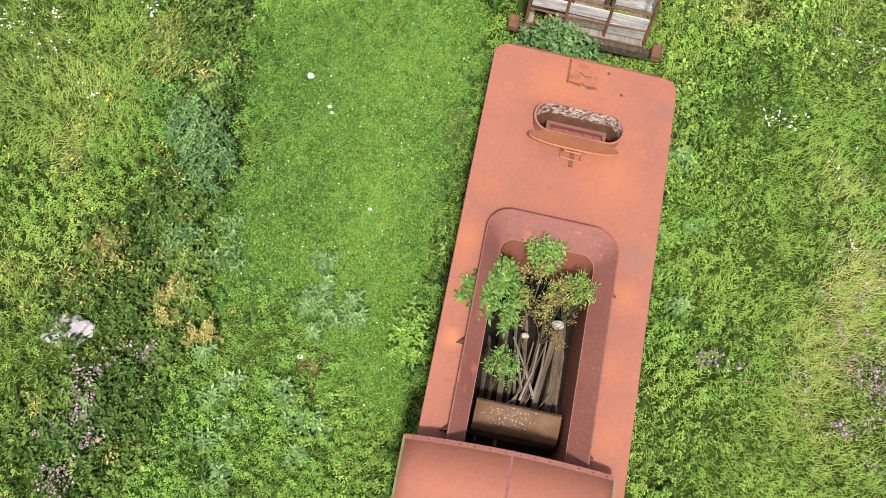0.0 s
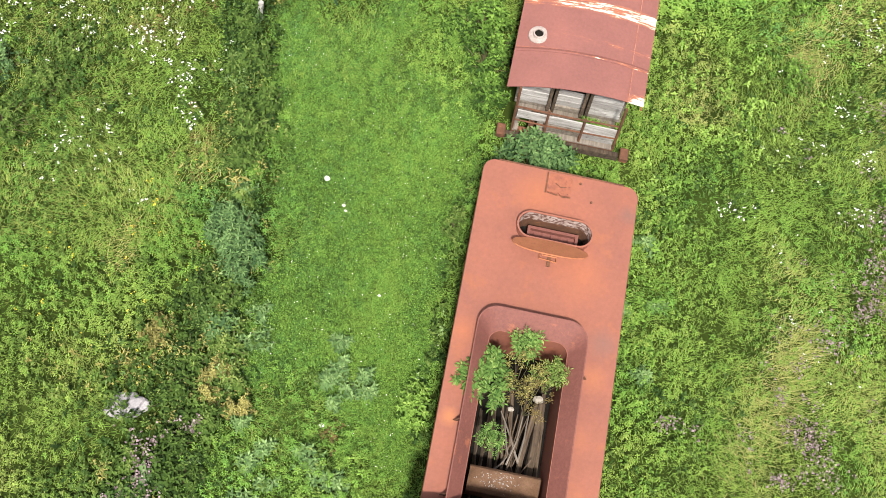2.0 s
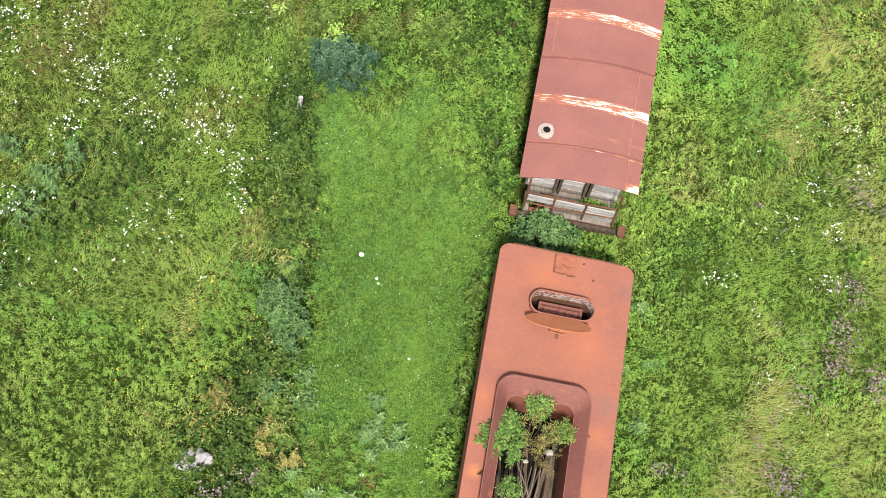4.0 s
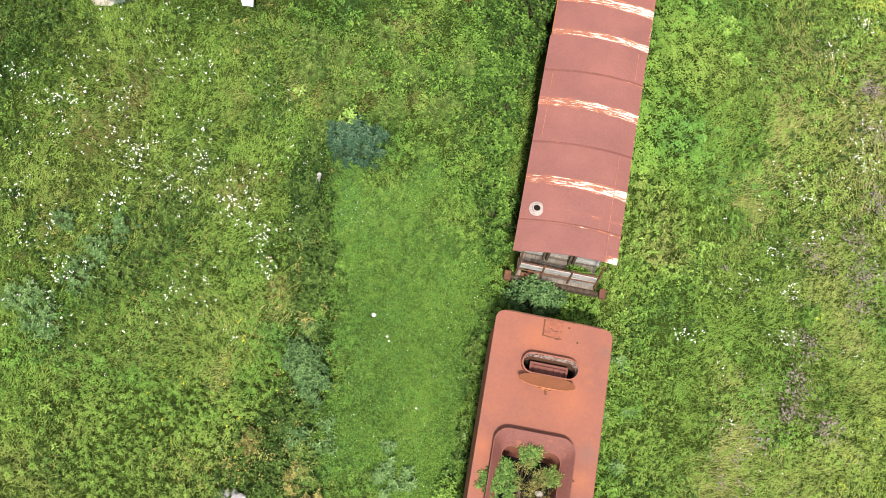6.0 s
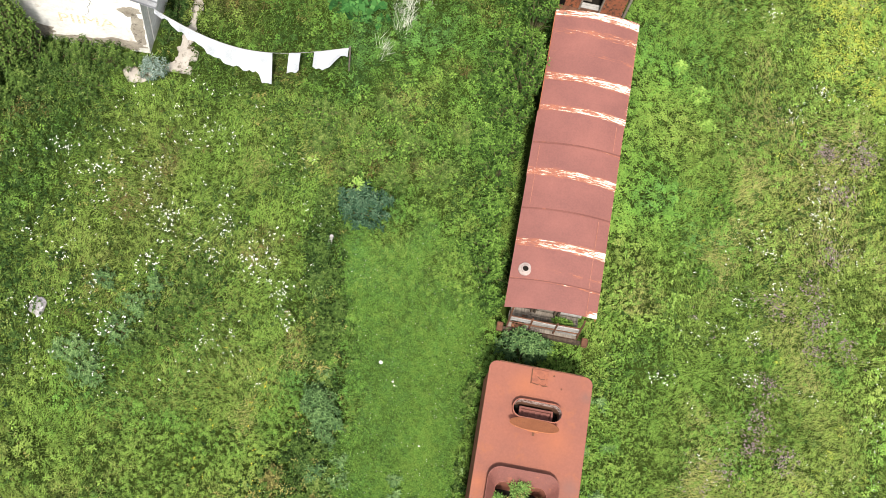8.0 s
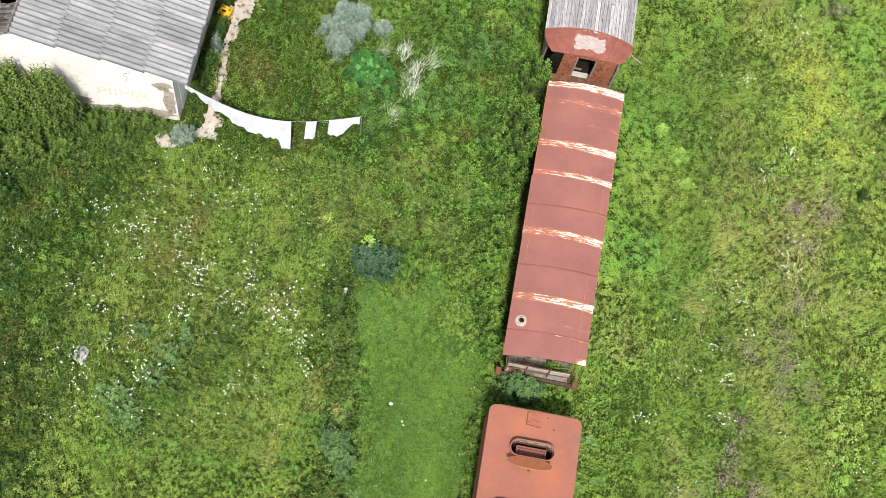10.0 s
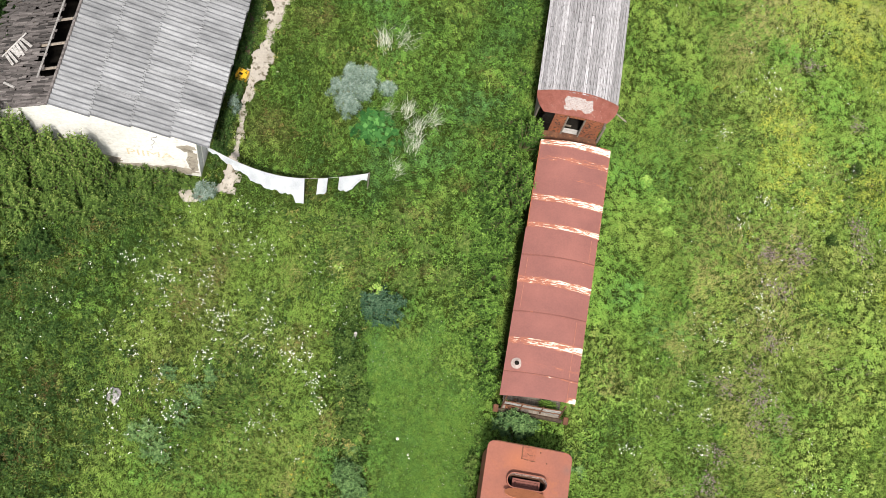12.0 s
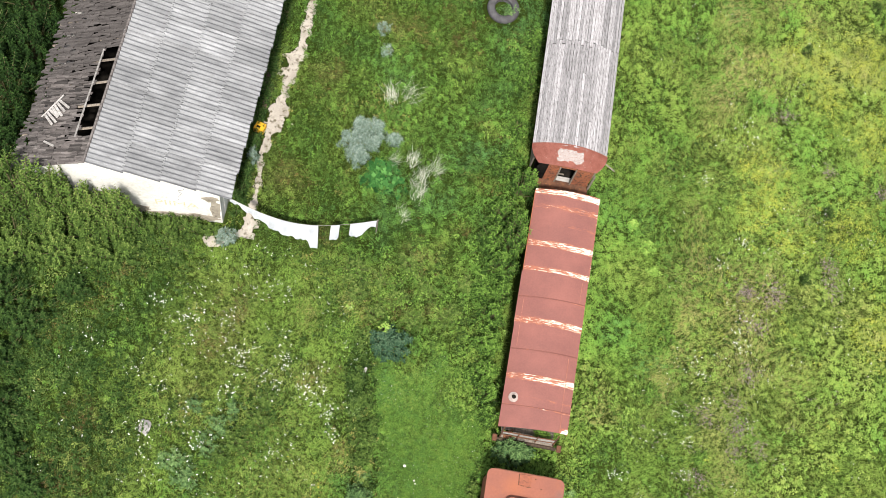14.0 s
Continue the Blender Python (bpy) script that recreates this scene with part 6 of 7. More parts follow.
    tone = 0.15 + 0.4 * field(x, y, 0.6, 332) + 0.25 * field(x, y, 3.0, 333) + RNG.normal(0, 0.15, len(p))
    stuff(blades("outer_grass", p, RNG.uniform(0.15, 0.4, len(p)), RNG.uniform(0.02, 0.04, len(p)), RNG.uniform(0, 6.28, len(p)), RNG.uniform(0.5, 1.3, len(p)), tone, GRASS), "long meadow grass farther out")


build_mounds()
build_tufts()


def build_straw():
    """Swathes of bleached long grass, combed over by the wind."""
    for cx, cy, r in ((4.87, -3.7, 0.45), (4.64, -4.5, 0.5), (4.1, -5.3, 0.45), (5.2, -3.0, 0.35), (4.77, 3.2, 0.4), (-6.5, -2.0, 0.4), (-7.4, -4.0, 0.35), (-7.2, 4.0, 0.5), (-8.6, 3.2, 0.5), (5.6, 5.6, 0.5)):
        n = int(520 * r)
        x, y = RNG.normal(cx, r * 0.55, n), RNG.normal(cy, r * 0.8, n)
        p = np.stack([x, y, height_of(x, y) + 0.03], 1)
        stuff(blades("straw_tuft", p, RNG.uniform(0.2, 0.45, n), RNG.uniform(0.006, 0.011, n), RNG.normal(1.1 + cx, 0.6, n), RNG.uniform(0.7, 1.3, n), RNG.normal(0.8, 0.14, n), GRASS), "bleached long grass bent over in a swathe")


build_straw()


def petals(name, p, radius, material, label, flat=0.4):
    n = len(p)
    k = 6
    a = np.arange(k) * 2 * math.pi / k
    t = RNG.normal(0, flat, (n, 2))
    r = np.broadcast_to(radius, n)[:, None] * np.where(np.arange(k) % 2, 0.75, 1.0)[None]
    off = np.stack([r * np.cos(a), r * np.sin(a), r * (np.cos(a) * t[:, :1] + np.sin(a) * t[:, 1:])], 2)
    v = p[:, None, :] + off
    stuff(cloud(name, v, [tuple(range(k))], material, RNG.random(n)), label, "flowers")


def flower_clumps(name, centres, each, wide, radius, tall, material, label):
    pts = []
    for (x, y), w in zip(centres, np.broadcast_to(wide, len(centres))):
        n = max(2, int(each * w * RNG.uniform(0.6, 1.4)))
        pts.append(np.stack([RNG.normal(x, w * 0.45, n), RNG.normal(y, w * 0.45, n), RNG.uniform(*tall, n)], 1))
    p = np.concatenate(pts)
    p = p[~blocked(p[:, 0], p[:, 1])]
    p = np.repeat(p, RNG.integers(1, 5, len(p)), 0)
    p += RNG.normal(0, 1, p.shape) * np.array([0.022, 0.022, 0.012])
    petals(name, p, RNG.uniform(*radius, len(p)), material, label)


def some(n, x0, y0, x1, y1):
    return list(zip(RNG.uniform(x0, x1, n), RNG.uniform(y0, y1, n)))


def build_flowers():
    left = [(-11.0, 1.4), (-10.3, 1.4), (-10.6, 1.2), (-11.4, 2.5), (-10.9, -0.2), (-10.5, 0.7), (-7.9, 0.2), (-8.0, 1.0), (-7.0, -0.4), (-6.9, -1.0), (-12.6, 1.3), (-13.0, 2.1), (-12.5, 2.3), (-11.6, -2.3), (-9.2, 0.3), (-9.0, 1.2), (-7.3, -0.2), (-13.9, 2.6), (-14.2, 0.0), (-13.3, -0.4), (-9.0, -2.1), (-9.2, 1.9), (-7.6, 0.5), (-8.3, 0.4)]
    flower_clumps("white_meadow_flowers", left, 36, 0.4, (0.010, 0.021), (0.25, 0.4), WHITE_PETAL, "white flowers scattered over the rough meadow")
    flower_clumps("white_stray_flowers", some(60, -14, -4, -6.3, 4) + some(20, -17, -5, -11, 5), 10, 0.6, (0.009, 0.02), (0.24, 0.38), WHITE_PETAL, "single white flowers among the meadow grass")
    flower_clumps("white_wall_flowers", [(-11.0, 5.6), (-10.6, 5.4), (-10.2, 5.1), (-9.8, 5.3)] + some(10, -12, 3.5, -8, 5.5), 12, 0.3, (0.009, 0.02), (0.2, 0.35), WHITE_PETAL, "small white flowers below the white sheeting")
    right = [(7.7, 5.5), (7.6, 5.1), (6.1, 4.2), (6.4, 3.5), (5.6, 1.9), (6.1, 1.0), (6.0, -0.3), (8.0, -0.6), (6.7, 2.5), (3.6, -0.8), (5.2, 1.1), (8.0, 4.9), (7.4, 14.4), (7.9, 14.0), (8.0, 16.4), (6.8, 8.3), (7.7, 9.3), (5.9, 11.7), (8.0, 6.1), (7.7, 13.4)]
    flower_clumps("white_field_flowers", right, 34, 0.38, (0.010, 0.02), (0.22, 0.36), WHITE_PETAL, "small white flowers in loose clumps in the field")
    flower_clumps("white_field_strays", some(90, 4.2, -6, 13, 20), 9, 0.6, (0.008, 0.017), (0.2, 0.34), WHITE_PETAL, "single small white flowers in the field")
    faded = [(7.9, 7.2), (8.5, 5.9), (8.2, 3.9), (7.8, 1.7), (7.8, 0.9), (6.6, -0.4), (7.7, 2.7), (6.7, 2.0), (8.9, 7.0), (8.8, 1.1), (8.1, 1.9), (9.1, 15.2), (11.0, 13.1), (11.2, 8.9), (11.5, 7.8), (8.0, 6.0), (8.0, 7.2), (9.3, 7.3), (9.0, 7.6), (13.3, 12.5), (11.3, 8.3), (5.3, -4.9), (5.5, -5.4), (5.6, -3.0), (6.2, -2.2), (7.2, -2.4), (6.4, -1.4)]
    flower_clumps("lilac_flowers", faded, 150, 0.48, (0.012, 0.025), (0.26, 0.42), LILAC_PETAL, "faded lilac flower heads in patches in the field")
    small = [(2.64, -5.18), (2.82, -5.13), (3.16, -5.19), (4.16, -5.1), (4.72, -4.24), (4.93, -4.74), (5.27, -6.26), (4.94, -5.77), (5.43, -4.99), (4.77, -5.76), (5.3, -4.2), (5.0, -3.6)]
    flower_clumps("lilac_side_flowers", small, 90, 0.2, (0.011, 0.023), (0.26, 0.4), LILAC_PETAL, "faded lilac flower heads beside the tender")
    flower_clumps("lilac_stray_flowers", some(26, 4.2, -6, 8, 3) + some(30, 6.4, 2, 12, 16), 22, 0.3, (0.010, 0.022), (0.24, 0.38), LILAC_PETAL, "sparse faded lilac flower heads in the field")
    flower_clumps("thistle_flowers", [(-5.95, -7.5), (-5.8, -7.2), (-5.85, -7.9), (-5.9, -7.7), (-5.3, -6.9), (-5.7, -8.3), (-5.9, -8.7), (-6.15, -7.3), (-6.2, -8.2), (-6.0, -8.9)], 90, 0.26, (0.012, 0.024), (0.42, 0.54), LILAC_PETAL, "faded purple flower heads in the weed row")
    flower_clumps("yellow_flowers", some(30, -9, -6, -5.2, -2) + some(16, 4, 3, 12, 18), 8, 0.3, (0.008, 0.016), (0.15, 0.3), YELLOW_PETAL, "tiny yellow flowers in the grass")
    p = spread(lambda x, y: lawn_at(x, y) * (0.3 + 0.7 * field(x, y, 1.0, 81)), 26)
    p[:, 2] += 0.06
    petals("lawn_daisies", p, RNG.uniform(0.006, 0.012, len(p)), WHITE_PETAL, "tiny white daisies in the lawn")


build_flowers()


# ---- bushes ----
def bush(name, x, y, rx, ry, tall, shoots, per, leaf, material, label, category="bush", base=0.0, narrow=0.3, tone=0.5, ragged=0.35, stem_mat=None, droop=0.15, turn=0.0):
    """A bush of many shoots, each with a whorl of leaves along its upper end."""
    ob = thing(name, pose(x, y, base + float(height_of(np.array([x]), np.array([y]))[0]) - 0.02, 0, 0, turn), label, category)
    n = shoots
    a, r = RNG.uniform(0, 2 * math.pi, n), np.sqrt(RNG.random(n))
    edge = 1 + ragged * (field(3 * np.cos(a) + x * 7, 3 * np.sin(a) + y * 7, 0.8, 91) - 0.5) * 2
    px, py = rx * r * np.cos(a) * edge, ry * r * np.sin(a) * edge
    hz = tall * np.sqrt(np.clip(1.05 - 0.85 * r ** 2, 0.1, 1)) * RNG.uniform(0.72, 1.1, n)
    bm = bmesh.new()
    for i in RNG.choice(n, min(n, 40), replace=False):
        b0 = Vector((px[i] * 0.2, py[i] * 0.2, 0.0))
        t0 = Vector((px[i], py[i], hz[i] * 0.95))
        md = b0.lerp(t0, 0.5) + Vector((0, 0, hz[i] * 0.12))
        piece = tube([b0, md, t0], 0.006 + 0.006 * tall, 4, 0.4)
        me = bpy.data.meshes.new("tmp")
        piece.to_mesh(me)
        piece.free()
        bm.from_mesh(me)
        bpy.data.meshes.remove(me)
    tagged(part("stem_tangle", bm, stem_mat or STEM, ob), kind="stuff")
    k = np.repeat(np.arange(n), per)
    m = len(k)
    u = np.tile(np.arange(per) / per, n)
    yaw = np.tile(np.arange(per) * 2.4, n) + np.repeat(RNG.uniform(0, 6.28, n), per)
    at = np.stack([px[k], py[k], hz[k]], 1)
    out = np.stack([px[k], py[k]], 1) / max(rx, ry)
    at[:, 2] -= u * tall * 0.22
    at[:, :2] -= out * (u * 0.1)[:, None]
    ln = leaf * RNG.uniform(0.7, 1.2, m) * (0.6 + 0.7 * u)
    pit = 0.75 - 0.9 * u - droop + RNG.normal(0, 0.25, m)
    # Lower leaves darker: the bush's inner shade is painted into their tone.
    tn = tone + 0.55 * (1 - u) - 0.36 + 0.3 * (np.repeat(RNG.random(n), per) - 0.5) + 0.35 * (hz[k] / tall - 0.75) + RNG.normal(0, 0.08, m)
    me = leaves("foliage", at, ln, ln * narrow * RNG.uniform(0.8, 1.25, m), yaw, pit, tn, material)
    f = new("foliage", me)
    f.parent = ob
    tagged(f, kind="stuff")
    return ob


def build_bushes():
    B = bush
    B("mugwort_bush", -5.44, -3.45, 0.52, 0.85, 0.95, 190, 10, 0.12, BLUE_LEAF, "grey-green mugwort bush standing in the weed row", narrow=0.32, tone=0.36, ragged=0.5, turn=34)
    B("mugwort_bush", -5.55, -2.45, 0.25, 0.3, 0.5, 40, 11, 0.11, BLUE_LEAF, "small dark grey-green mugwort in the weed row", narrow=0.28, tone=0.45)
    for x, y, r, t, mt, tn in ((-5.55, -1.7, 0.3, 0.5, SHADE_HERB, 0.6), (-5.35, -2.0, 0.28, 0.45, HERB, 0.45), (-5.75, -0.7, 0.3, 0.5, SHADE_HERB, 0.5), (-5.9, 0.2, 0.26, 0.5, THICKET, 0.85), (-6.0, 1.0, 0.3, 0.5, SHADE_HERB, 0.6), (-5.85, -4.45, 0.3, 0.5, SHADE_HERB, 0.45), (-5.6, -4.9, 0.28, 0.5, THICKET, 0.85), (-5.15, -5.3, 0.34, 0.5, SHADE_HERB, 0.85), (-5.0, -5.95, 0.36, 0.5, SHADE_HERB, 0.8), (-5.15, -5.95, 0.3, 0.5, BROWN_LEAF, 0.6), (-5.6, -5.8, 0.34, 0.5, SHADE_HERB, 0.6), (-5.1, -6.7, 0.36, 0.5, SHADE_HERB, 0.6), (-5.6, -7.2, 0.36, 0.55, SHADE_HERB, 0.45), (-5.2, -7.8, 0.36, 0.5, SHADE_HERB, 0.5), (-6.2, -7.6, 0.3, 0.5, SHADE_HERB, 0.7), (-6.3, -5.4, 0.3, 0.45, BROWN_LEAF, 0.6)):
        B("row_bush", x - 0.35 * min(1.0, max(0.0, (y + 2.6) / 1.5)), y, r, r * 1.2, t, int(150 * r), 9, 0.11, mt, "low tangled bush in the weed row", narrow=0.4, tone=tn - 0.1, ragged=0.6)
    B("dark_bush", -5.43, 2.47, 0.7, 0.7, 1.1, 150, 11, 0.14, DEEP_LEAF, "dark blue-green bush at the end of the lawn", narrow=0.34, tone=0.55, ragged=0.65)
    for x, y, r, t, mt, tn in ((-5.3, -1.25, 0.36, 0.75, SHADE_HERB, 0.6), (-5.1, -0.6, 0.3, 0.7, SHADE_HERB, 0.45), (-5.5, -1.95, 0.3, 0.65, SHADE_HERB, 0.5), (-5.5, 0.35, 0.34, 0.7, SHADE_HERB, 0.55), (-5.35, -4.55, 0.3, 0.6, SHADE_HERB, 0.6), (-5.3, -5.1, 0.3, 0.55, BLUE_LEAF, 0.35), (-5.75, -6.4, 0.4, 0.6, SHADE_HERB, 0.45), (-5.6, -7.7, 0.4, 0.6, SHADE_HERB, 0.4), (-6.0, -8.3, 0.4, 0.6, THICKET, 0.8)):
        B("row_bush", x - 0.45 * min(1.0, max(0.0, (y + 2.6) / 1.5)), y, r, r * 1.25, t, int(120 * r), 8, 0.14, mt, "leafy dark green bush in the weed row", narrow=0.42, tone=tn - 0.1, ragged=0.6)
    # odd plants along the weed row and on the lawn
    B("burdock", -5.88, -7.91, 0.26, 0.26, 0.45, 9, 3, 0.26, BLUE_LEAF, "single big-leaved burdock in the weed row", "weed", narrow=0.7, tone=0.35)
    B("burdock", -5.5, -2.55, 0.2, 0.24, 0.5, 12, 4, 0.15, SHADE_HERB, "dark big-leaved burdock in the weed row", "weed", narrow=0.6, tone=0.75)
    B("withered_weed", -5.69, -2.25, 0.16, 0.22, 0.6, 9, 4, 0.2, BROWN_LEAF, "withered yellow weed in the weed row", "weed", narrow=0.18, tone=0.85)
    B("withered_weed", -6.75, -5.94, 0.16, 0.2, 0.45, 9, 5, 0.14, BROWN_LEAF, "withered yellow weed in the weed row", "weed", narrow=0.2, tone=0.85)
    B("withered_weed", -6.54, -7.85, 0.14, 0.2, 0.45, 9, 5, 0.15, BROWN_LEAF, "withered yellow weed in the weed row", "weed", narrow=0.16, tone=0.85)
    B("sorrel", -2.98, -6.5, 0.2, 0.3, 0.3, 20, 6, 0.08, RUSSET_LEAF, "brown sorrel gone to seed on the lawn", "weed", narrow=0.35, tone=0.55)
    for x, y in ((-4.53, -6.34), (-4.8, -6.45), (-5.21, -6.27)):
        B("tansy", x, y, 0.22, 0.18, 0.5, 26, 8, 0.075, BROWN_LEAF, "yellowing tansy at the edge of the weed row", "weed", narrow=0.4, tone=0.75)
    B("yellow_sprig", -5.72, 3.0, 0.22, 0.18, 1.25, 16, 8, 0.11, HERB, "bright yellow-green sprig beside the dark bush", narrow=0.5, tone=1.0)
    for x, y, r, t in ((-8.1, 10.35, 0.55, 0.95), (-7.95, 9.75, 0.42, 0.85), (-8.0, 10.95, 0.42, 1.0), (-7.42, 11.0, 0.42, 0.95), (-7.45, 10.4, 0.36, 0.8), (-6.66, 10.75, 0.3, 0.75)):
        B("silver_bush", x, y, r, r, t, int(330 * r), 12, 0.12, SILVER_LEAF, "silvery grey-blue wormwood bush behind the sheeting", narrow=0.2, tone=0.45, ragged=0.5)
    B("big_leaf_plant", -6.8, 9.1, 0.75, 0.66, 0.5, 60, 3, 0.34, RICH_LEAF, "broad-leaved deep green plant beside the silvery bush", narrow=0.85, tone=0.6)
    for x, y, r in ((-4.83, 9.86, 0.3), (-7.05, 12.67, 0.3), (-6.4, 12.96, 0.34), (-5.3, 8.66, 0.26), (-5.55, 9.15, 0.24), (-6.51, 10.0, 0.22), (-5.84, 10.1, 0.24), (-5.8, 7.65, 0.2), (-5.3, 9.45, 0.22)):
        n = int(300 * r)
        p = np.stack([RNG.normal(x, r * 0.5, n), RNG.normal(y, r * 0.6, n), RNG.uniform(0.05, 0.3, n)], 1)
        lean = RNG.normal(0.8 + 1.7 * math.sin(7 * x), 0.9, n)
        stuff(blades("dry_stalks", p, RNG.uniform(0.3, 0.8, n) * (0.6 + r), RNG.uniform(0.01, 0.018, n), lean, RNG.uniform(0.25, 0.95, n), RNG.normal(0.75, 0.18, n), DRY_LEAF), "bleached dry grass stalks standing among the weeds", "dry plant")
    B("silver_bush", -7.9, 15.6, 0.35, 0.4, 0.6, 50, 10, 0.09, SILVER_LEAF, "silvery wormwood plant growing in the thicket", narrow=0.22, tone=0.5)
    B("silver_bush", -7.6, 14.6, 0.3, 0.3, 0.6, 40, 10, 0.09, SILVER_LEAF, "silvery wormwood plant growing in the thicket", narrow=0.22, tone=0.5)
    B("silver_bush", -12.15, 5.45, 0.42, 0.36, 0.9, 80, 11, 0.11, SILVER_LEAF, "silvery wormwood bush at the house corner", narrow=0.22, tone=0.5)
    B("silver_bush", -11.85, 8.9, 0.25, 0.4, 0.8, 50, 10, 0.11, SILVER_LEAF, "silvery wormwood bush against the house wall", narrow=0.25, tone=0.35)
    for k in range(9):
        B("nettle", -12.0 + 0.05 * (k % 3), 7.2 + 1.15 * k, 0.28, 0.6, 0.7, 60, 9, 0.1, THICKET, "dark nettles along the foot of the house wall", narrow=0.42, tone=0.55, ragged=0.5)
    # shrubs along the red wagon
    for x, y, r, t in ((-1.5, 0.55, 0.4, 0.9), (-1.6, 1.35, 0.5, 1.1), (-1.75, 2.1, 0.5, 1.0), (-1.8, 3.2, 0.55, 1.2), (-1.85, 4.3, 0.55, 1.25), (-1.65, 5.3, 0.5, 1.3), (-1.75, 6.3, 0.6, 1.5), (-1.4, 7.15, 0.55, 2.6), (-1.45, 7.9, 0.45, 2.4), (-2.2, 7.3, 0.7, 1.3), (-2.0, 8.5, 0.6, 1.3), (-1.4, 9.6, 0.55, 2.4), (-2.3, 5.2, 0.5, 0.8), (-2.0, 10.5, 0.6, 1.1), (-1.85, 12.3, 0.5, 0.9), (-1.8, 14.6, 0.5, 1.0), (-1.75, 16.3, 0.45, 0.9)):
        B("elder_shrub", x, y, r, r * 1.15, t, int(170 * r), 9, 0.12, HERB, "leafy green shrub growing against the wagon side", narrow=0.45, tone=0.24 if y < 1.8 else 0.36 if y < 3.5 else 0.24, ragged=0.5)
    # between the vehicles
    B("bramble", -0.32, -0.68, 0.72, 0.48, 1.3, 150, 8, 0.135, BLUE_LEAF, "dark broad-leaved bramble between tender and wagon", narrow=0.45, tone=0.3)
    B("bramble", 0.45, -0.75, 0.6, 0.32, 0.66, 70, 6, 0.11, HERB, "light green bramble between tender and wagon", narrow=0.5, tone=0.45)
    B("grass_tuft", 0.55, 0.1, 0.34, 0.13, 0.32, 90, 5, 0.14, HERB, "green tuft growing on the wagon platform", "grass", base=0.68, narrow=0.14, tone=0.5)
    B("nettle", -1.72, -5.75, 0.32, 0.5, 0.75, 80, 9, 0.1, HERB, "fresh green nettles against the tender side", narrow=0.4, tone=0.62)
    B("nettle", -1.62, -2.2, 0.2, 0.4, 0.6, 40, 9, 0.09, SHADE_HERB, "dark green nettles against the tender side", narrow=0.4, tone=0.6)
    # grey-green rosettes on the lawn
    for x, y, r in ((-3.2, -4.85, 0.2), (-3.05, -5.3, 0.22), (-2.85, -5.7, 0.2), (-3.3, -5.6, 0.15), (-2.65, -5.35, 0.18), (-3.35, -6.95, 0.26), (-3.05, -7.25, 0.22), (-2.75, -7.3, 0.24), (-2.95, -7.75, 0.2), (-4.05, -6.9, 0.22), (-4.3, -7.25, 0.24), (-3.9, -7.5, 0.2), (-4.55, -6.6, 0.22), (-4.2, -7.9, 0.25), (-3.9, -8.3, 0.25), (-4.55, -5.1, 0.22), (-4.7, -4.6, 0.2), (-4.96, -5.2, 0.22), (-4.9, -5.99, 0.22), (-3.25, -5.49, 0.2), (-2.52, -5.63, 0.16), (-3.09, -5.96, 0.16), (-5.23, -7.48, 0.22), (2.0, -1.75, 0.25), (1.75, -3.1, 0.18), (2.35, -2.9, 0.16), (2.25, -4.3, 0.2), (1.65, -4.2, 0.15)):
        B("thistle_rosette", x, y, r, r, 0.26, int(44 * r) + 4, 8, 0.135, BLUE_LEAF, "pale grey-green thistle rosette in the grass", "weed", narrow=0.34, tone=0.55, ragged=0.6)
    # meadow bushes on the far side of the weed row
    for x, y, r, mt, tn in ((-12.2, -3.0, 0.6, BLUE_LEAF, 0.55), (-11.6, -3.5, 0.45, BLUE_LEAF, 0.5), (-9.6, -1.1, 0.5, SHADE_HERB, 0.6), (-10.2, -2.0, 0.55, SHADE_HERB, 0.6), (-10.6, -2.6, 0.4, SHADE_HERB, 0.5), (-9.4, -0.3, 0.4, SHADE_HERB, 0.65)):
        B("meadow_bush", x, y, r, r, 0.55, int(150 * r), 9, 0.10, mt, "low spreading bush in the rough meadow", narrow=0.38, tone=tn, ragged=0.6)
    for x, y, r in ((-2.85, 17.55, 0.4), (-10.9, -1.5, 0.6), (-10.5, -0.8, 0.4), (-11.1, -2.3, 0.5), (-11.9, -0.9, 0.35), (6.6, 0.4, 0.35), (2.4, -1.2, 0.25), (4.9, 4.9, 0.45), (4.6, 4.2, 0.35), (4.5, 2.6, 0.4)):
        B("leafy_weed", x, y, r, r, 0.45, int(110 * r), 8, 0.10, BLUE_LEAF if x < 0 else HERB, "spreading green leafy weed in the meadow", "weed", narrow=0.42, tone=0.4, ragged=0.7)
    for x, y in ((-6.9, 4.3), (-6.2, 4.9), (-5.5, 4.4), (-4.8, 3.6), (-7.2, 5.2), (-6.0, 3.6), (-4.4, 4.8), (-3.4, 4.0), (-5.2, 5.8), (-3.0, 5.3)):
        B("bramble", x, y, 0.5, 0.5, 0.6, 60, 9, 0.10, SHADE_HERB, "loose green bramble in the rough ground", narrow=0.4, tone=0.7, ragged=0.7)
    for x, y, r in ((3.9, 8.4, 0.3), (4.2, 7.4, 0.22), (3.2, 9.2, 0.25)):
        B("dock", x, y, r, r, 0.35, 22, 6, 0.16, HERB, "yellowing broad-leaved dock in the field", "weed", narrow=0.4, tone=0.8, ragged=0.8)
    for x, y in ((11.1, 11.3), (9.9, 18.6), (12.9, 21.4), (10.3, 8.2)):
        B("dark_bush", x, y, 0.26, 0.36, 0.5, 44, 9, 0.09, SHADE_HERB, "small dark bush in the sunny field", narrow=0.4, tone=0.25)
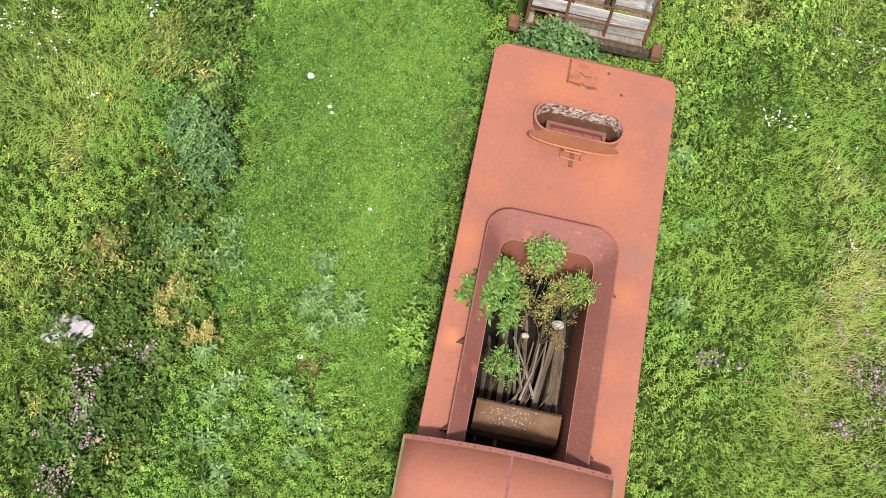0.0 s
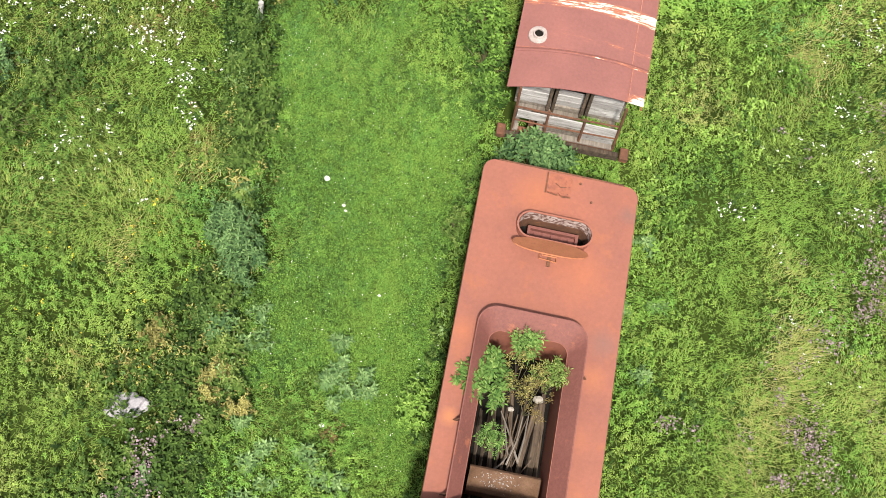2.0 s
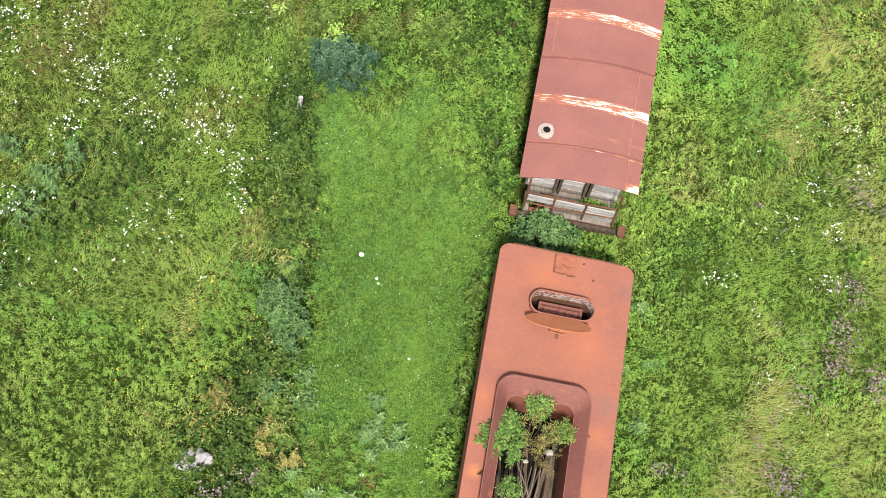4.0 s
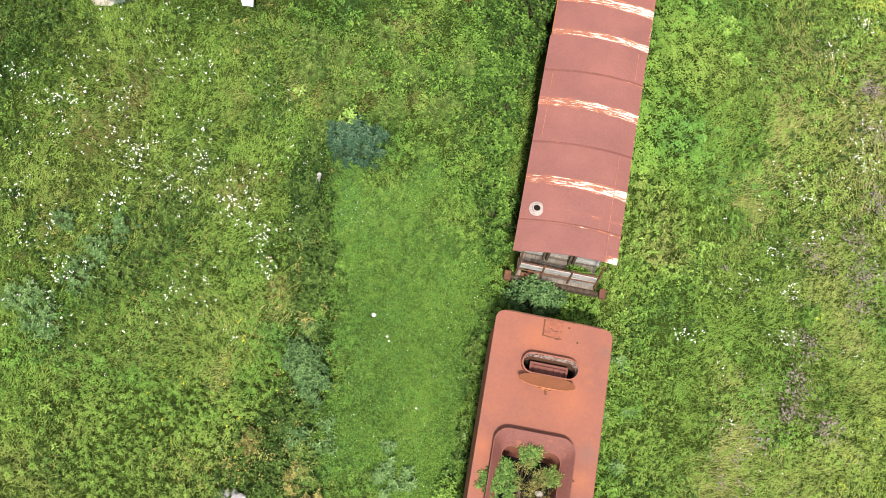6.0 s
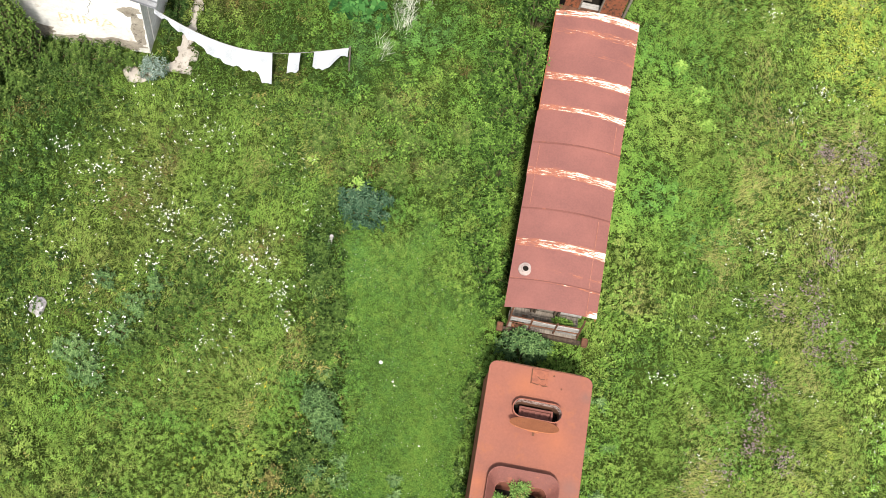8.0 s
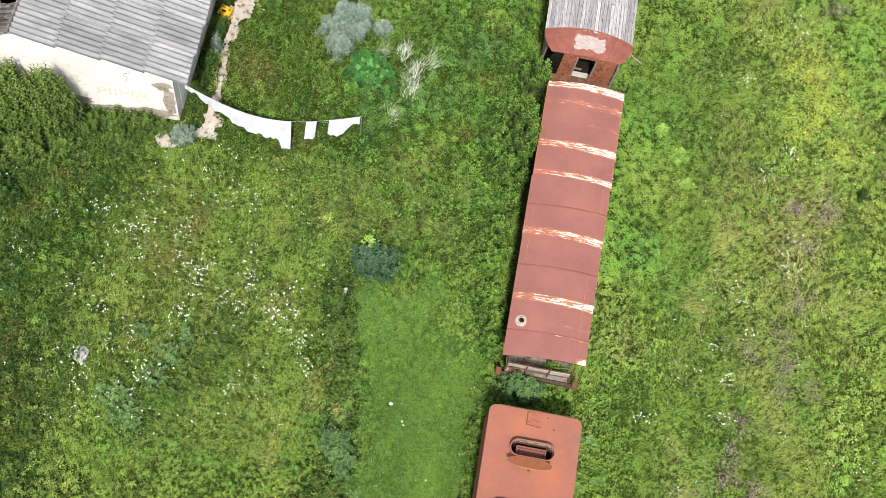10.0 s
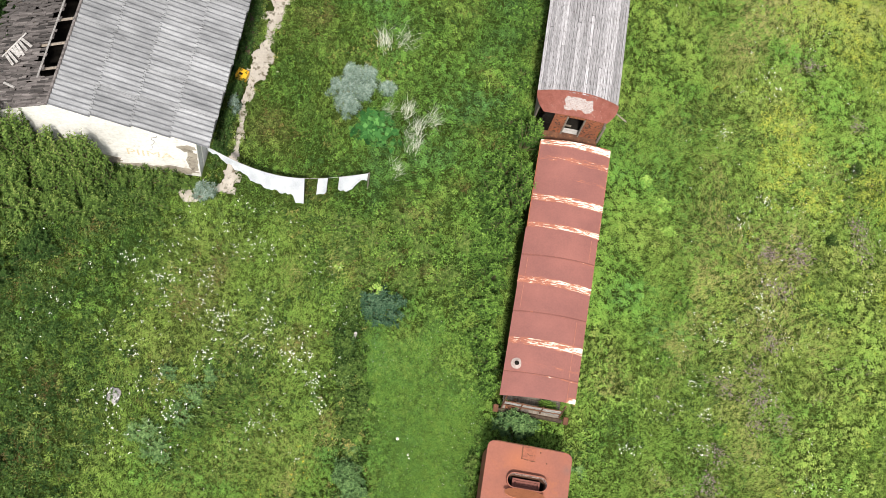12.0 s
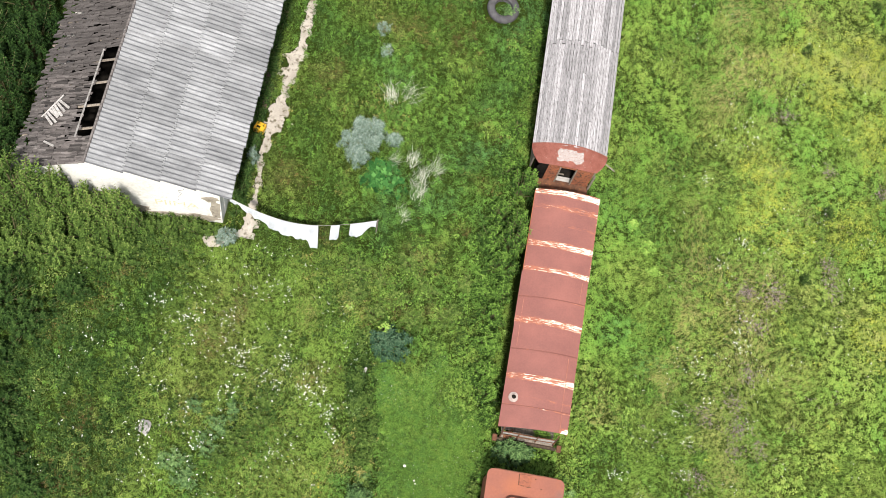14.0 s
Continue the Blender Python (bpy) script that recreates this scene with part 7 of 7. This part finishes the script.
    # thicket at the house gable and beyond it
    for x, y, r, t, tn in ((-19.4, 5.0, 0.95, 4.9, 0.5), (-18.5, 5.0, 0.8, 5.0, 0.6), (-17.8, 5.05, 0.6, 4.6, 0.62), (-17.1, 5.1, 0.5, 3.5, 0.6), (-16.45, 5.1, 0.5, 3.8, 0.64), (-15.85, 5.15, 0.48, 3.9, 0.62), (-15.5, 5.2, 0.3, 3.0, 0.6), (-18.2, 4.5, 0.8, 3.0, 0.62), (-17.0, 4.6, 0.7, 2.6, 0.58), (-16.1, 4.7, 0.55, 2.4, 0.6), (-20.3, 4.8, 0.9, 2.6, 0.5), (-17.9, 3.8, 0.9, 1.7, 0.62), (-16.7, 3.9, 0.8, 1.3, 0.58), (-19.3, 3.5, 0.9, 1.9, 0.6), (-20.6, 3.6, 0.9, 1.8, 0.5), (-15.6, 4.2, 0.6, 0.9, 0.55)):
        B("elder_shrub", x, y, r, r, t, int(190 * r), 11, 0.13, SHADE_HERB, "tall leafy elder shrub against the white gable", narrow=0.45, tone=tn, ragged=0.7)
    for x, y, r, t in ((-13.4, 5.6, 0.5, 0.9), (-14.2, 5.5, 0.5, 0.9), (-12.8, 5.6, 0.35, 0.7), (-13.9, 4.8, 0.6, 0.6), (-15.0, 5.3, 0.5, 0.9)):
        B("dark_bush", x, y, r, r, t, int(150 * r), 10, 0.1, SHADE_HERB, "dark green bush under the gable wall", narrow=0.4, tone=0.5, ragged=0.6)
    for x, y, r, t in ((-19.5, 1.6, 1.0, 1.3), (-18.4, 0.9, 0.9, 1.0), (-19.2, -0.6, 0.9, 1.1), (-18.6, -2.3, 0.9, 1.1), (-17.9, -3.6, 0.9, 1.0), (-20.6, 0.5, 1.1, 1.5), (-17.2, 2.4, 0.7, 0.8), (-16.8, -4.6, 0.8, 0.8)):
        B("thicket_bush", x, y, r, r, t, int(180 * r), 11, 0.12, THICKET, "dense thicket bush with leaves coloured dark for shade", narrow=0.42, tone=0.5, ragged=0.6)
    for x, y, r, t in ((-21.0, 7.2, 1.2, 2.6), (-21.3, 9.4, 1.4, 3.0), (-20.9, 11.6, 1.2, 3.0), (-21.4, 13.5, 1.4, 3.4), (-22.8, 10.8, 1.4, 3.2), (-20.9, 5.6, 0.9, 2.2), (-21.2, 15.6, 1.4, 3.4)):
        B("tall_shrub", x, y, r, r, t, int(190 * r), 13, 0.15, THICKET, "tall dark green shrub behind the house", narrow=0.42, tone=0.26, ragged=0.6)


build_bushes()


def build_bunker_plants():
    """Self-sown rowan and raspberry in the bunker: arching stems with feathered leaves."""
    def sapling(name, x, y, z, reach, n, leaf, mat, label, tone, pinnate=9, ox=0.0):
        ob = thing(name, ON_TENDER @ pose(x, y, z), label, "plant")
        rows, bm = [], bmesh.new()
        for i in range(n):
            a = RNG.uniform(0, 2 * math.pi)
            rr = reach * math.sqrt(RNG.random())
            tip = Vector((ox + rr * math.cos(a), rr * math.sin(a), 2.02 - z - 0.25 * rr / reach + RNG.uniform(-0.15, 0.12)))
            piece = tube([(0, 0, 0), tip * 0.5 + Vector((0, 0, 0.12)), tip], 0.007, 4, 0.4)
            me = bpy.data.meshes.new("tmp")
            piece.to_mesh(me)
            piece.free()
            bm.from_mesh(me)
            bpy.data.meshes.remove(me)
            for j in range(4):
                b = a + RNG.uniform(-1.4, 1.4) + j * 1.57
                d = np.array([math.cos(b), math.sin(b), -0.15])
                for q in range(pinnate):
                    s = (q // 2 + 1) / (pinnate // 2 + 1)
                    rows.append((*(np.array(tip) + d * leaf * 1.6 * s), b + (0 if q == pinnate - 1 else (1.05 if q % 2 else -1.05)), 0.05 + 0.2 * RNG.normal(), tone + 0.2 * RNG.normal()))
        tagged(part("stem_tangle", bm, STEM, ob), kind="stuff")
        r = np.array(rows)
        me = leaves("foliage", r[:, :3].copy(), leaf * RNG.uniform(0.7, 1.1, len(r)), leaf * 0.3, r[:, 3], r[:, 4], r[:, 5], mat)
        f = new("foliage", me)
        f.parent = ob
        tagged(f, kind="stuff")

    sapling("rowan_sapling", -0.64, -5.32, 0.74, 0.44, 30, 0.098, ROWAN_LEAF, "bright green rowan sapling growing out of the bunker", 0.4, 11, -0.14)
    sapling("rowan_sapling", -0.16, -4.62, 0.74, 0.22, 12, 0.09, ROWAN_LEAF, "bright green rowan sapling growing out of the bunker", 0.5, 9)
    sapling("raspberry_cane", -0.1, -5.1, 0.74, 0.42, 24, 0.062, BROWN_LEAF, "thin yellowing raspberry canes growing in the bunker", 0.5, 5)
    sapling("raspberry_cane", 0.12, -5.5, 0.74, 0.3, 11, 0.055, RUSSET_LEAF, "withered brown raspberry canes growing in the bunker", 0.6, 5)
    sapling("raspberry_cane", 0.38, -5.05, 0.74, 0.26, 26, 0.07, SHADE_HERB, "green raspberry canes growing in the bunker", 0.8, 5)
    sapling("rowan_sapling", -0.42, -6.25, 0.74, 0.2, 12, 0.07, ROWAN_LEAF, "small green rowan sapling among the beams", 0.4, 7)


build_bunker_plants()
